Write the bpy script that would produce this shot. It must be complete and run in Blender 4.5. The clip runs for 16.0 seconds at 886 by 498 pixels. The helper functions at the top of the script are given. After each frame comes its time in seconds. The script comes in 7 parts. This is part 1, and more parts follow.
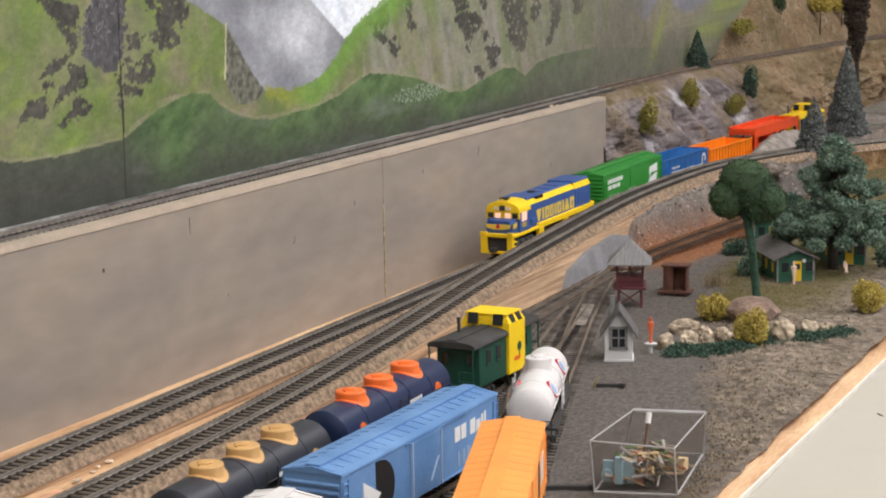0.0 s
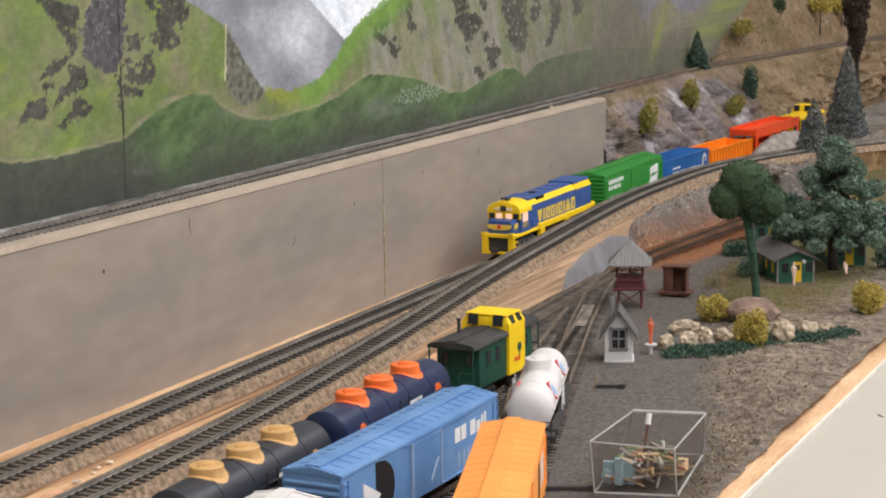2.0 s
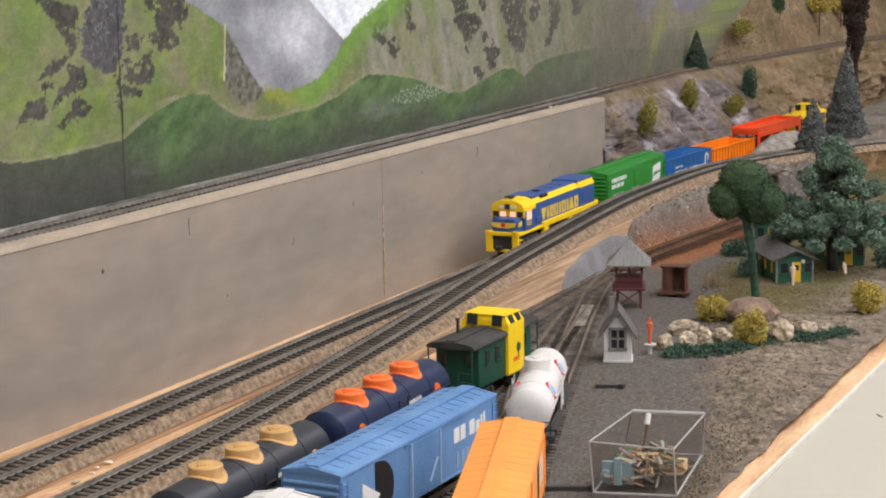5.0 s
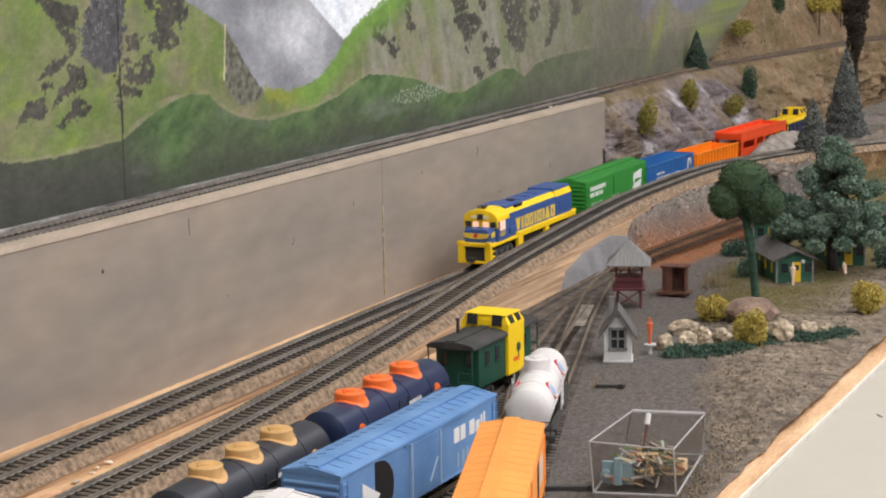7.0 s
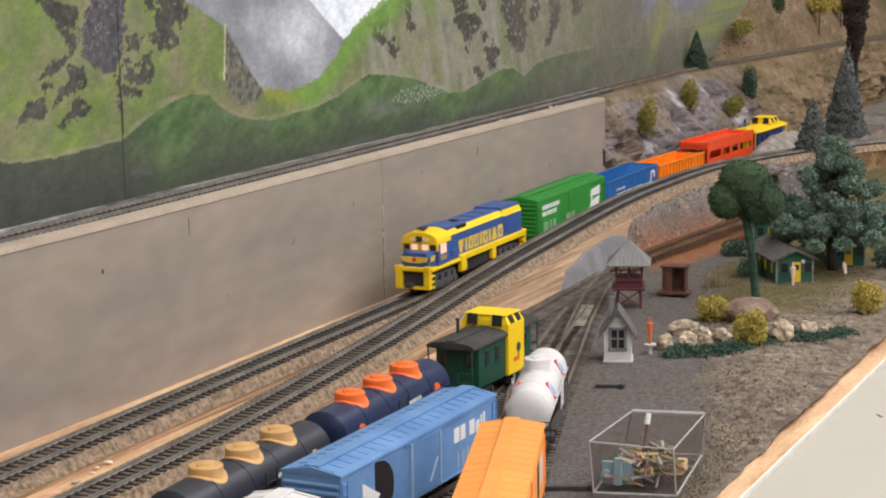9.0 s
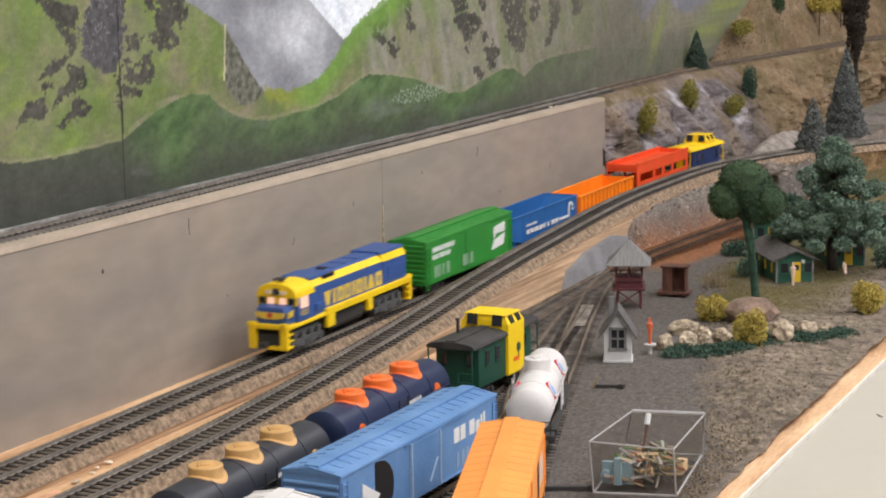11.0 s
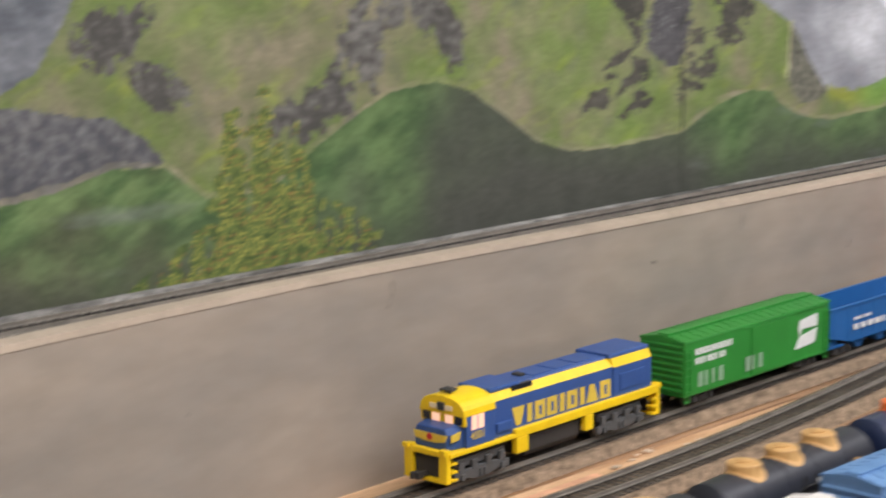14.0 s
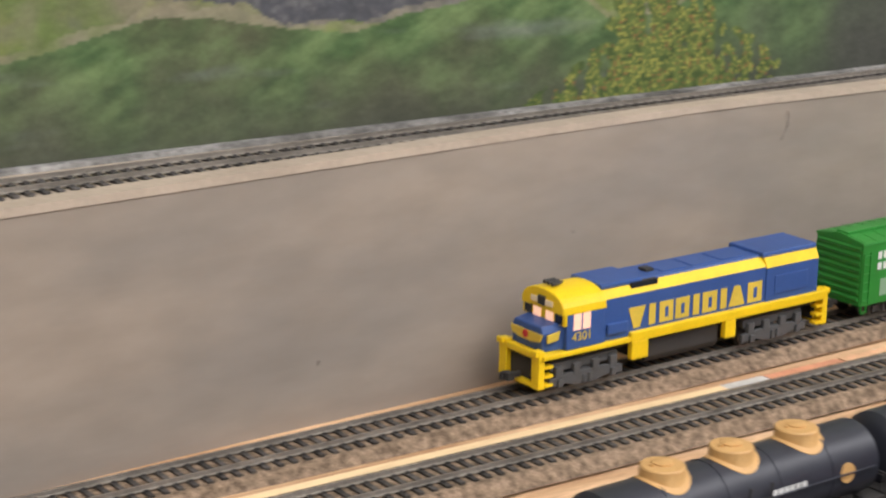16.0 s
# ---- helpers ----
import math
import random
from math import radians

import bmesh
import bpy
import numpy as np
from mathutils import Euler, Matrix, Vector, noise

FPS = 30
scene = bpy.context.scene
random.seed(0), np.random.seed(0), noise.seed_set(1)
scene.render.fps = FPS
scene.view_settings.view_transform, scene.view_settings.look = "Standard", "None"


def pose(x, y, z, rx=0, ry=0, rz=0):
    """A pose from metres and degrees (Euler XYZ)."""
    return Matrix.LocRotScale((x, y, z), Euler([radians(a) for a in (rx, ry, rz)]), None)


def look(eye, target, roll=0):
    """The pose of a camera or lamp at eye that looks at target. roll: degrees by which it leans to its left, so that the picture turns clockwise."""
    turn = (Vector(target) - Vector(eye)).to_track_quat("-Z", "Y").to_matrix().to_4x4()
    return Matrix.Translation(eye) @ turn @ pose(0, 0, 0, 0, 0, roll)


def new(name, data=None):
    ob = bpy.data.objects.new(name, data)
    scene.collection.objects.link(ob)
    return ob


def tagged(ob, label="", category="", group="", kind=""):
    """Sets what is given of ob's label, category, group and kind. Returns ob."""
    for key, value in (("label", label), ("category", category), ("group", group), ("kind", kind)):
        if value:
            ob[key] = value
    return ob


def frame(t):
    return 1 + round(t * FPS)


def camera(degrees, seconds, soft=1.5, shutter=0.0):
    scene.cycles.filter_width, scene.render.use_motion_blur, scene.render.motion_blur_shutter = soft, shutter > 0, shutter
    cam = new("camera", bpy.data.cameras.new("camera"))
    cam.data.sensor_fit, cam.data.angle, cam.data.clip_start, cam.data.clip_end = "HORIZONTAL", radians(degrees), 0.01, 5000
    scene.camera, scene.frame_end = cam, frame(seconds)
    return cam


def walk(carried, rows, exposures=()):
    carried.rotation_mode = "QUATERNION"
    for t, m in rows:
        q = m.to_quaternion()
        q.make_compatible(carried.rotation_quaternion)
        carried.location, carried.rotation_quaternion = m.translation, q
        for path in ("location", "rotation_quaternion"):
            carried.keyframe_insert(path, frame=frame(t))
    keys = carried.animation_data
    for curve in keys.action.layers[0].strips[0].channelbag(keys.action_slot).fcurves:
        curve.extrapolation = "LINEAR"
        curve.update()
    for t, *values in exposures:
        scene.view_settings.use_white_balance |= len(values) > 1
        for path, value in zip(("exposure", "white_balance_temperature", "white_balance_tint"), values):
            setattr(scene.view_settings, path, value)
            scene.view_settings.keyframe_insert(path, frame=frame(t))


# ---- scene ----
EYE = Vector((-1.0795, -0.7317, 0.3149))


def aim(yaw, down, roll):
    """Camera pose at the fixed eye: yaw from the wall's normal towards +x, tilt down, lean, in degrees."""
    a, b = radians(yaw), radians(down)
    return look(EYE, EYE + Vector((math.sin(a) * math.cos(b), math.cos(a) * math.cos(b), -math.sin(b))), roll)


cam = camera(25.987, 16.0, soft=2.0, shutter=0.95)
walk(cam, [
    (0.0, aim(64.70, 9.63, -1.02)), (1.5, aim(64.70, 9.63, -1.02)), (2.0, aim(64.70, 9.604, -1.02)),
    (3.5, aim(64.70, 9.604, -1.02)), (4.0, aim(64.726, 9.604, -1.02)), (9.0, aim(64.726, 9.604, -1.02)),
    (12.2, aim(64.726, 9.604, -1.02)), (12.5, aim(63.14, 9.61, -0.97)), (13.0, aim(57.61, 9.40, -0.95)),
    (13.5, aim(52.05, 9.26, -0.85)), (14.0, aim(48.14, 9.58, -0.27)), (14.5, aim(44.87, 11.43, 0.60)),
    (15.0, aim(41.29, 13.74, 0.92)), (15.5, aim(38.38, 14.93, 1.04)), (16.0, aim(36.36, 15.01, 1.31))])

# ---- light: a club room under fluorescent ceiling panels ----
world = bpy.data.worlds.new("room_air")
scene.world = world
world.use_nodes = True
world.node_tree.nodes["Background"].inputs[0].default_value = (0.9, 0.92, 1.0, 1)
world.node_tree.nodes["Background"].inputs[1].default_value = 0.08
scene.view_settings.exposure = 0.0
CEILING = 1.55
LAMPS = [(-1.3, -1.15, 22), (0.1, -1.15, 22), (1.5, -1.15, 22), (-0.6, -2.4, 19), (1.0, -2.4, 19)]
for lx, ly, watts in LAMPS:
    lamp = bpy.data.lights.new("ceiling_panel_light", "AREA")
    lamp.shape, lamp.size, lamp.size_y, lamp.energy, lamp.color = "RECTANGLE", 1.2, 0.9, watts, (0.990, 0.975, 1.015)
    new("ceiling_panel_light", lamp).matrix_world = pose(lx, ly, CEILING - 0.02)


# ---- materials ----
def mat(name, col, rough=0.6, metal=0.0, var=0.12, scale=60.0, fine=600.0, bump=0.15, col2=None, spec=0.5, per_object=0.0, emit=None, stretch=(1, 1, 1), coords="Object"):
    """A surface with mottling at two scales, fine relief and an optional second colour in patches."""
    m = bpy.data.materials.new(name)
    m.use_nodes = True
    nt = m.node_tree
    n, l = nt.nodes, nt.links
    b = n["Principled BSDF"]
    b.inputs["Roughness"].default_value, b.inputs["Metallic"].default_value = rough, metal
    b.inputs["Specular IOR Level"].default_value = spec
    tc, mp = n.new("ShaderNodeTexCoord"), n.new("ShaderNodeMapping")
    l.new(tc.outputs[coords], mp.inputs[0])
    mp.inputs["Scale"].default_value = stretch
    n1, n2 = n.new("ShaderNodeTexNoise"), n.new("ShaderNodeTexNoise")
    for t, s in ((n1, scale), (n2, fine)):
        t.inputs["Scale"].default_value, t.inputs["Detail"].default_value = s, 5
        l.new(mp.outputs[0], t.inputs["Vector"])
    ramp = n.new("ShaderNodeValToRGB")
    dark = tuple(c * (1 - var) for c in col)
    light = col2 or tuple(min(1, c * (1 + var)) for c in col)
    ramp.color_ramp.elements[0].position, ramp.color_ramp.elements[1].position = 0.36, 0.64
    ramp.color_ramp.elements[0].color, ramp.color_ramp.elements[1].color = (*dark, 1), (*light, 1)
    l.new(n1.outputs["Fac"], ramp.inputs[0])
    hs = n.new("ShaderNodeHueSaturation")
    l.new(ramp.outputs[0], hs.inputs["Color"])
    mr = n.new("ShaderNodeMapRange")
    mr.inputs[1].default_value, mr.inputs[2].default_value = 0.3, 0.7
    mr.inputs[3].default_value, mr.inputs[4].default_value = 1 - var * 0.8, 1 + var * 0.8
    l.new(n2.outputs["Fac"], mr.inputs[0])
    last = mr.outputs[0]
    if per_object:
        oi, mo, mu = n.new("ShaderNodeObjectInfo"), n.new("ShaderNodeMapRange"), n.new("ShaderNodeMath")
        mo.inputs[3].default_value, mo.inputs[4].default_value = 1 - per_object, 1 + per_object
        l.new(oi.outputs["Random"], mo.inputs[0])
        mu.operation = "MULTIPLY"
        l.new(last, mu.inputs[0]), l.new(mo.outputs[0], mu.inputs[1])
        last = mu.outputs[0]
    l.new(last, hs.inputs["Value"])
    l.new(hs.outputs[0], b.inputs["Base Color"])
    if bump:
        bp = n.new("ShaderNodeBump")
        bp.inputs["Strength"].default_value, bp.inputs["Distance"].default_value = bump, 0.0006
        l.new(n2.outputs["Fac"], bp.inputs["Height"])
        l.new(bp.outputs[0], b.inputs["Normal"])
    if emit:
        b.inputs["Emission Color"].default_value, b.inputs["Emission Strength"].default_value = (*emit[0], 1), emit[1]
    return m


def plastic(name, col, rough=0.42, var=0.07):
    return mat(name, col, rough, 0, var, 45, 900, 0.05, spec=0.4)


M_WALL = mat("painted_hardboard", (0.30, 0.260, 0.222), 0.72, var=0.10, scale=20, fine=75, bump=0.06, spec=0.28, stretch=(0.35, 1, 1), col2=(0.335, 0.278, 0.225))
M_WALLTOP = mat("tan_board_edge", (0.46, 0.375, 0.29), 0.8, var=0.08, scale=30, fine=300)
M_PLY = mat("orange_plywood", (0.62, 0.36, 0.19), 0.75, var=0.22, scale=30, fine=400, bump=0.2, col2=(0.78, 0.52, 0.31), stretch=(0.25, 2.0, 2.0), spec=0.2)
M_PALEWOOD = mat("pale_wood_strip", (0.83, 0.62, 0.36), 0.7, var=0.12, scale=40, fine=500, stretch=(0.2, 2, 2), spec=0.2)
M_CORK = mat("cork_roadbed", (0.245, 0.178, 0.122), 0.95, var=0.38, scale=240, fine=900, bump=0.5, spec=0.1)
M_TIE = mat("black_plastic_tie", (0.058, 0.052, 0.047), 0.6, var=0.3, scale=200, per_object=0.35, bump=0.2)
M_TIE_UPPER = mat("grey_upper_tie", (0.105, 0.096, 0.090), 0.8, var=0.3, scale=200, per_object=0.35, bump=0.2)
M_TIE_YARD = mat("dusty_yard_tie", (0.130, 0.108, 0.092), 0.85, var=0.3, scale=200, per_object=0.4, bump=0.3)
M_PLYEDGE = mat("layered_plywood_edge", (0.34, 0.215, 0.13), 0.8, var=0.3, scale=40, fine=400, bump=0.3, col2=(0.52, 0.35, 0.215), stretch=(0.12, 5.0, 7.0), spec=0.2)
M_TIE_BROWN = mat("brown_weathered_tie", (0.085, 0.05, 0.032), 0.8, var=0.3, scale=200, per_object=0.35, bump=0.2)
M_TIE_DUSTY = mat("dusty_tan_tie", (0.185, 0.140, 0.102), 0.9, var=0.3, scale=200, per_object=0.25, bump=0.2)
M_RAIL = mat("nickel_rail", (0.33, 0.30, 0.26), 0.45, 0.55, var=0.2, scale=50, bump=0.05)
M_RAIL_YARD = mat("tarnished_yard_rail", (0.20, 0.155, 0.115), 0.55, 0.3, var=0.25, scale=60, bump=0.1)
M_RAIL_RUST = mat("rusty_rail", (0.22, 0.115, 0.06), 0.6, 0.5, var=0.25, scale=60, bump=0.1)
M_BEIGE = mat("cream_laminate", (0.475, 0.44, 0.372), 0.45, var=0.02, scale=5, fine=60, bump=0.02)
M_WHITE_EDGE = plastic("white_edge_band", (0.70, 0.67, 0.60))
M_ROOMWALL = mat("off_white_room_wall", (0.80, 0.78, 0.74), 0.85, var=0.03, scale=3, fine=80, bump=0.05)
M_FLOOR = mat("grey_carpet_floor", (0.16, 0.15, 0.14), 0.95, var=0.2, scale=30, fine=300)
M_ROCK = mat("painted_plaster_rock", (0.17, 0.14, 0.115), 0.9, var=0.45, scale=22, fine=160, bump=1.0, col2=(0.42, 0.36, 0.31), spec=0.2)
M_HILL = mat("brown_hillside_scatter", (0.15, 0.085, 0.04), 0.98, var=0.5, scale=28, fine=300, bump=1.0, col2=(0.26, 0.17, 0.09), spec=0.05)


# ---- mesh helpers ----
def part(name, bm, material, parent, label="", bevel=0.0, smooth=False):
    """Links a bmesh as one mesh object under a thing or a part."""
    me = bpy.data.meshes.new(name)
    bmesh.ops.recalc_face_normals(bm, faces=bm.faces)
    bm.to_mesh(me)
    bm.free()
    me.materials.append(material)
    if smooth:
        for p in me.polygons:
            p.use_smooth = True
        me.set_sharp_from_angle(angle=radians(38))
    ob = new(name, me)
    ob.parent = parent
    if bevel:
        b = ob.modifiers.new("bevel", "BEVEL")
        b.width, b.segments, b.limit_method, b.angle_limit = bevel, 2, "ANGLE", radians(40)
    if label:
        ob["label"] = label
    return ob


def each(name, bm, material, parent, label=""):
    """Links every separate piece of a bmesh as an object of its own under the parent."""
    left = set(bm.verts)
    while left:
        seed = left.pop()
        island, todo = [seed], [seed]
        while todo:
            for e in todo.pop().link_edges:
                for v in e.verts:
                    if v in left:
                        left.remove(v)
                        island.append(v)
                        todo.append(v)
        piece, copy = bmesh.new(), {}
        for v in island:
            copy[v] = piece.verts.new(v.co)
        for f in {f for v in island for f in v.link_faces}:
            piece.faces.new([copy[v] for v in f.verts])
        part(name, piece, material, parent, label)
    bm.free()


def thing(name, label, category, m=None, group="", kind=""):
    ob = new(name)
    ob.empty_display_size = 0.01
    if m is not None:
        ob.matrix_world = m
    return tagged(ob, label, category, group, kind)


def bx(bm, x0, x1, y0, y1, z0, z1):
    v = [bm.verts.new((x, y, z)) for x in (x0, x1) for y in (y0, y1) for z in (z0, z1)]
    for f in ((0, 1, 3, 2), (4, 6, 7, 5), (0, 4, 5, 1), (2, 3, 7, 6), (0, 2, 6, 4), (1, 5, 7, 3)):
        bm.faces.new([v[i] for i in f])
    return bm


def prism(bm, pts, axis, a, b):
    """Extrudes a polygon: axis x takes (y, z), y takes (x, z), z takes (x, y)."""
    def at(p, s):
        return (s, p[0], p[1]) if axis == "x" else (p[0], s, p[1]) if axis == "y" else (p[0], p[1], s)
    lo, hi = [bm.verts.new(at(p, a)) for p in pts], [bm.verts.new(at(p, b)) for p in pts]
    bm.faces.new(lo), bm.faces.new(hi[::-1])
    k = len(pts)
    for i in range(k):
        bm.faces.new((lo[i], lo[(i + 1) % k], hi[(i + 1) % k], hi[i]))
    return bm


def tube(bm, p0, p1, r, seg=10, r2=None):
    p0, p1 = Vector(p0), Vector(p1)
    q = (p1 - p0).to_track_quat("Z", "Y")
    rings = []
    for p, rad in ((p0, r), (p1, r if r2 is None else r2)):
        rings.append([bm.verts.new(p + q @ Vector((rad * math.cos(2 * math.pi * i / seg), rad * math.sin(2 * math.pi * i / seg), 0))) for i in range(seg)])
    for i in range(seg):
        bm.faces.new((rings[0][i], rings[0][(i + 1) % seg], rings[1][(i + 1) % seg], rings[1][i]))
    bm.faces.new(rings[0][::-1]), bm.faces.new(rings[1])
    return bm


def spin(bm, profile, axis, seg=20, centre=(0, 0, 0)):
    """A turned body: profile of (distance along axis, radius), axis x or z."""
    c = Vector(centre)
    rings = []
    for d, r in profile:
        ring = []
        for i in range(seg):
            a = 2 * math.pi * i / seg
            u, v = r * math.cos(a), r * math.sin(a)
            ring.append(bm.verts.new(c + (Vector((d, u, v)) if axis == "x" else Vector((u, v, d)))))
        rings.append(ring)
    for ra, rb in zip(rings, rings[1:]):
        for i in range(seg):
            bm.faces.new((ra[i], ra[(i + 1) % seg], rb[(i + 1) % seg], rb[i]))
    bm.faces.new(rings[0]), bm.faces.new(rings[-1][::-1])
    return bm


def lump(bm, c, size, sub=2, rough=0.25, freq=3.0, seed=0.0):
    """A knobbly lump: an icosphere pushed about by noise."""
    made = bmesh.ops.create_icosphere(bm, subdivisions=sub, radius=1.0)
    off = Vector((seed * 3.1, seed * 1.7, seed * 5.3))
    for v in made["verts"]:
        d = v.co.normalized()
        k = 1 + rough * noise.noise(d * freq + off) + rough * 0.5 * noise.noise(d * freq * 2.7 + off)
        v.co = Vector((d.x * size[0] * k, d.y * size[1] * k, d.z * size[2] * k)) + Vector(c)
    return bm


def lerp(a, b, f):
    return a + (b - a) * f


def smooth01(f):
    f = min(1, max(0, f))
    return f * f * (3 - 2 * f)


def along(table, x):
    """Smooth interpolation in a short table of (x, value)."""
    if x <= table[0][0]:
        return table[0][1] + (x - table[0][0]) * (table[1][1] - table[0][1]) / (table[1][0] - table[0][0])
    for (x0, a), (x1, b) in zip(table, table[1:]):
        if x <= x1:
            return lerp(a, b, (x - x0) / (x1 - x0))
    return table[-1][1] + (x - table[-1][0]) * (table[-1][1] - table[-2][1]) / (table[-1][0] - table[-2][0])


# ---- the plan: track centre lines as (x, y, rail top) ----
def main_line(x):
    y = -0.0531 - 0.0125 * x + 0.002 * smooth01((x + 0.5) / 0.5) - 0.010 * smooth01((x - 0.9) / 0.5) - 0.006 * smooth01((x - 1.1) / 0.3)
    return Vector((x, y, 0.0100 + 0.0109 * (min(x, 0.80) + 0.5) - 0.004 * smooth01((x - 0.82) / 0.36)))


BRANCH_Y = [(-1.2, -0.107), (-0.65, -0.1105), (-0.4, -0.1150), (-0.25, -0.1170), (-0.16, -0.1165), (-0.09, -0.1150), (-0.02, -0.1120), (0.07, -0.1075), (0.17, -0.1020), (0.28, -0.0982), (0.39, -0.0972), (0.52, -0.0966), (0.60, -0.0960), (0.68, -0.0968), (0.75, -0.0994), (0.826, -0.1050), (0.889, -0.1150), (0.944, -0.1290), (1.00, -0.1455), (1.06, -0.1660), (1.14, -0.205), (1.22, -0.262)]


def branch_line(x):
    y = sum(along(BRANCH_Y, x + d) for d in (-0.06, -0.03, 0, 0.03, 0.06)) / 5
    return Vector((x, y, 0.0115 + 0.0285 * smooth01((x + 0.25) / 1.15) + 0.0068 * smooth01((x - 0.15) / 0.3) + 0.0050 * smooth01((x - 0.38) / 0.35) + 0.0035 * smooth01((x - 0.75) / 0.2)))


def upper_line(x):
    y = along([(-1.2, 0.016), (-0.75, 0.020), (-0.4, 0.026), (0.0, 0.030), (0.5, 0.034), (1.25, 0.046), (1.4, 0.036), (1.55, 0.012), (1.85, -0.0274), (2.2, -0.08)], x)
    return Vector((x, y, 0.1262))


def tank_track(x):
    y = along([(-1.0, -0.2375), (-0.6, -0.2345), (-0.25, -0.2240), (0.0, -0.2185), (0.0745, -0.2180), (0.12, -0.2110), (0.16, -0.1960), (0.22, -0.1710), (0.28, -0.1545), (0.33, -0.1505), (0.42, -0.1465), (0.52, -0.1425)], x)
    return Vector((x, y, 0.0056))


def box_track(x):
    y = along([(-1.0, -0.330), (-0.5, -0.3035), (-0.34, -0.2905), (-0.236, -0.2791), (-0.136, -0.2814), (-0.07, -0.2800), (0.02, -0.2620), (0.08, -0.2400), (0.15, -0.2190), (0.2055, -0.2065), (0.3061, -0.1830), (0.41, -0.1620)], x)
    return Vector((x, y, 0.0052))


def lead_track(x):
    y = along([(-0.5, -0.4490), (-0.236, -0.3622), (-0.109, -0.3195), (0.017, -0.2805), (0.115, -0.2515), (0.213, -0.2230), (0.311, -0.1940), (0.425, -0.1630), (0.47, -0.1525), (0.50, -0.1475), (0.55, -0.1440), (0.60, -0.1475), (0.67, -0.1600), (0.85, -0.1800), (1.1, -0.225)], x)
    return Vector((x, y, 0.0052 + 0.006 * smooth01((x - 0.5) / 0.2)))


def wall_y(x):
    return along([(-1.3, -0.055), (-0.8, -0.0206), (-0.5, 0.0), (-0.35, 0.0075), (-0.2, 0.003), (-0.05, 0.0), (1.0, 0.0)], x)


BACK = 0.052  # face of the painted backdrop
WALL_TOP = 0.1245
# ---- room and benchwork ----
def room():
    for name, lims in (("floor", (-3.2, 4.2, -3.6, 0.2, -1.0, -0.95)), ("ceiling", (-3.2, 4.2, -3.6, 0.2, CEILING, CEILING + 0.05)),
                       ("wall_north", (-3.2, 4.2, BACK + 0.012, 0.2, -0.95, CEILING)), ("wall_south", (-3.2, 4.2, -3.6, -3.5, -0.95, CEILING)),
                       ("wall_west", (-3.2, -3.1, -3.5, BACK + 0.012, -0.95, CEILING)), ("wall_east", (4.1, 4.2, -3.5, BACK + 0.012, -0.95, CEILING))):
        ob = part(name, bx(bmesh.new(), *lims), M_FLOOR if name == "floor" else M_ROOMWALL, None)
        tagged(ob, {"floor": "dark grey carpet floor of the club room", "ceiling": "plain off-white room ceiling"}.get(name, "plain off-white painted room wall"), name.split("_")[0], kind="structure")


def benchwork():
    top = part("ground", bx(bmesh.new(), -2.0, 3.2, -0.4405, 0.05, -0.018, 0.0), M_PLY, None)
    tagged(top, "bare orange plywood baseboard of the model railway", "baseboard", kind="structure")
    edge = part("trim", bx(bmesh.new(), -2.0, 3.2, -0.4421, -0.4405, -0.03, -0.0005), M_WHITE_EDGE, None)
    tagged(edge, "thin white edge strip along the baseboard", "trim", kind="structure")
    shelf = part("counter", bx(bmesh.new(), -2.0, 3.2, -1.02, -0.4421, -0.03, -0.003), M_BEIGE, None, bevel=0.002)
    tagged(shelf, "smooth cream laminate shelf in front of the layout", "shelf", kind="structure")


def grid_mesh(nx, ny, fn):
    """A sheet of nx by ny cells from fn(u, v) with u, v in 0..1."""
    bm = bmesh.new()
    rows = [[bm.verts.new(fn(i / nx, j / ny)) for j in range(ny + 1)] for i in range(nx + 1)]
    for i in range(nx):
        for j in range(ny):
            bm.faces.new((rows[i][j], rows[i + 1][j], rows[i + 1][j + 1], rows[i][j + 1]))
    return bm


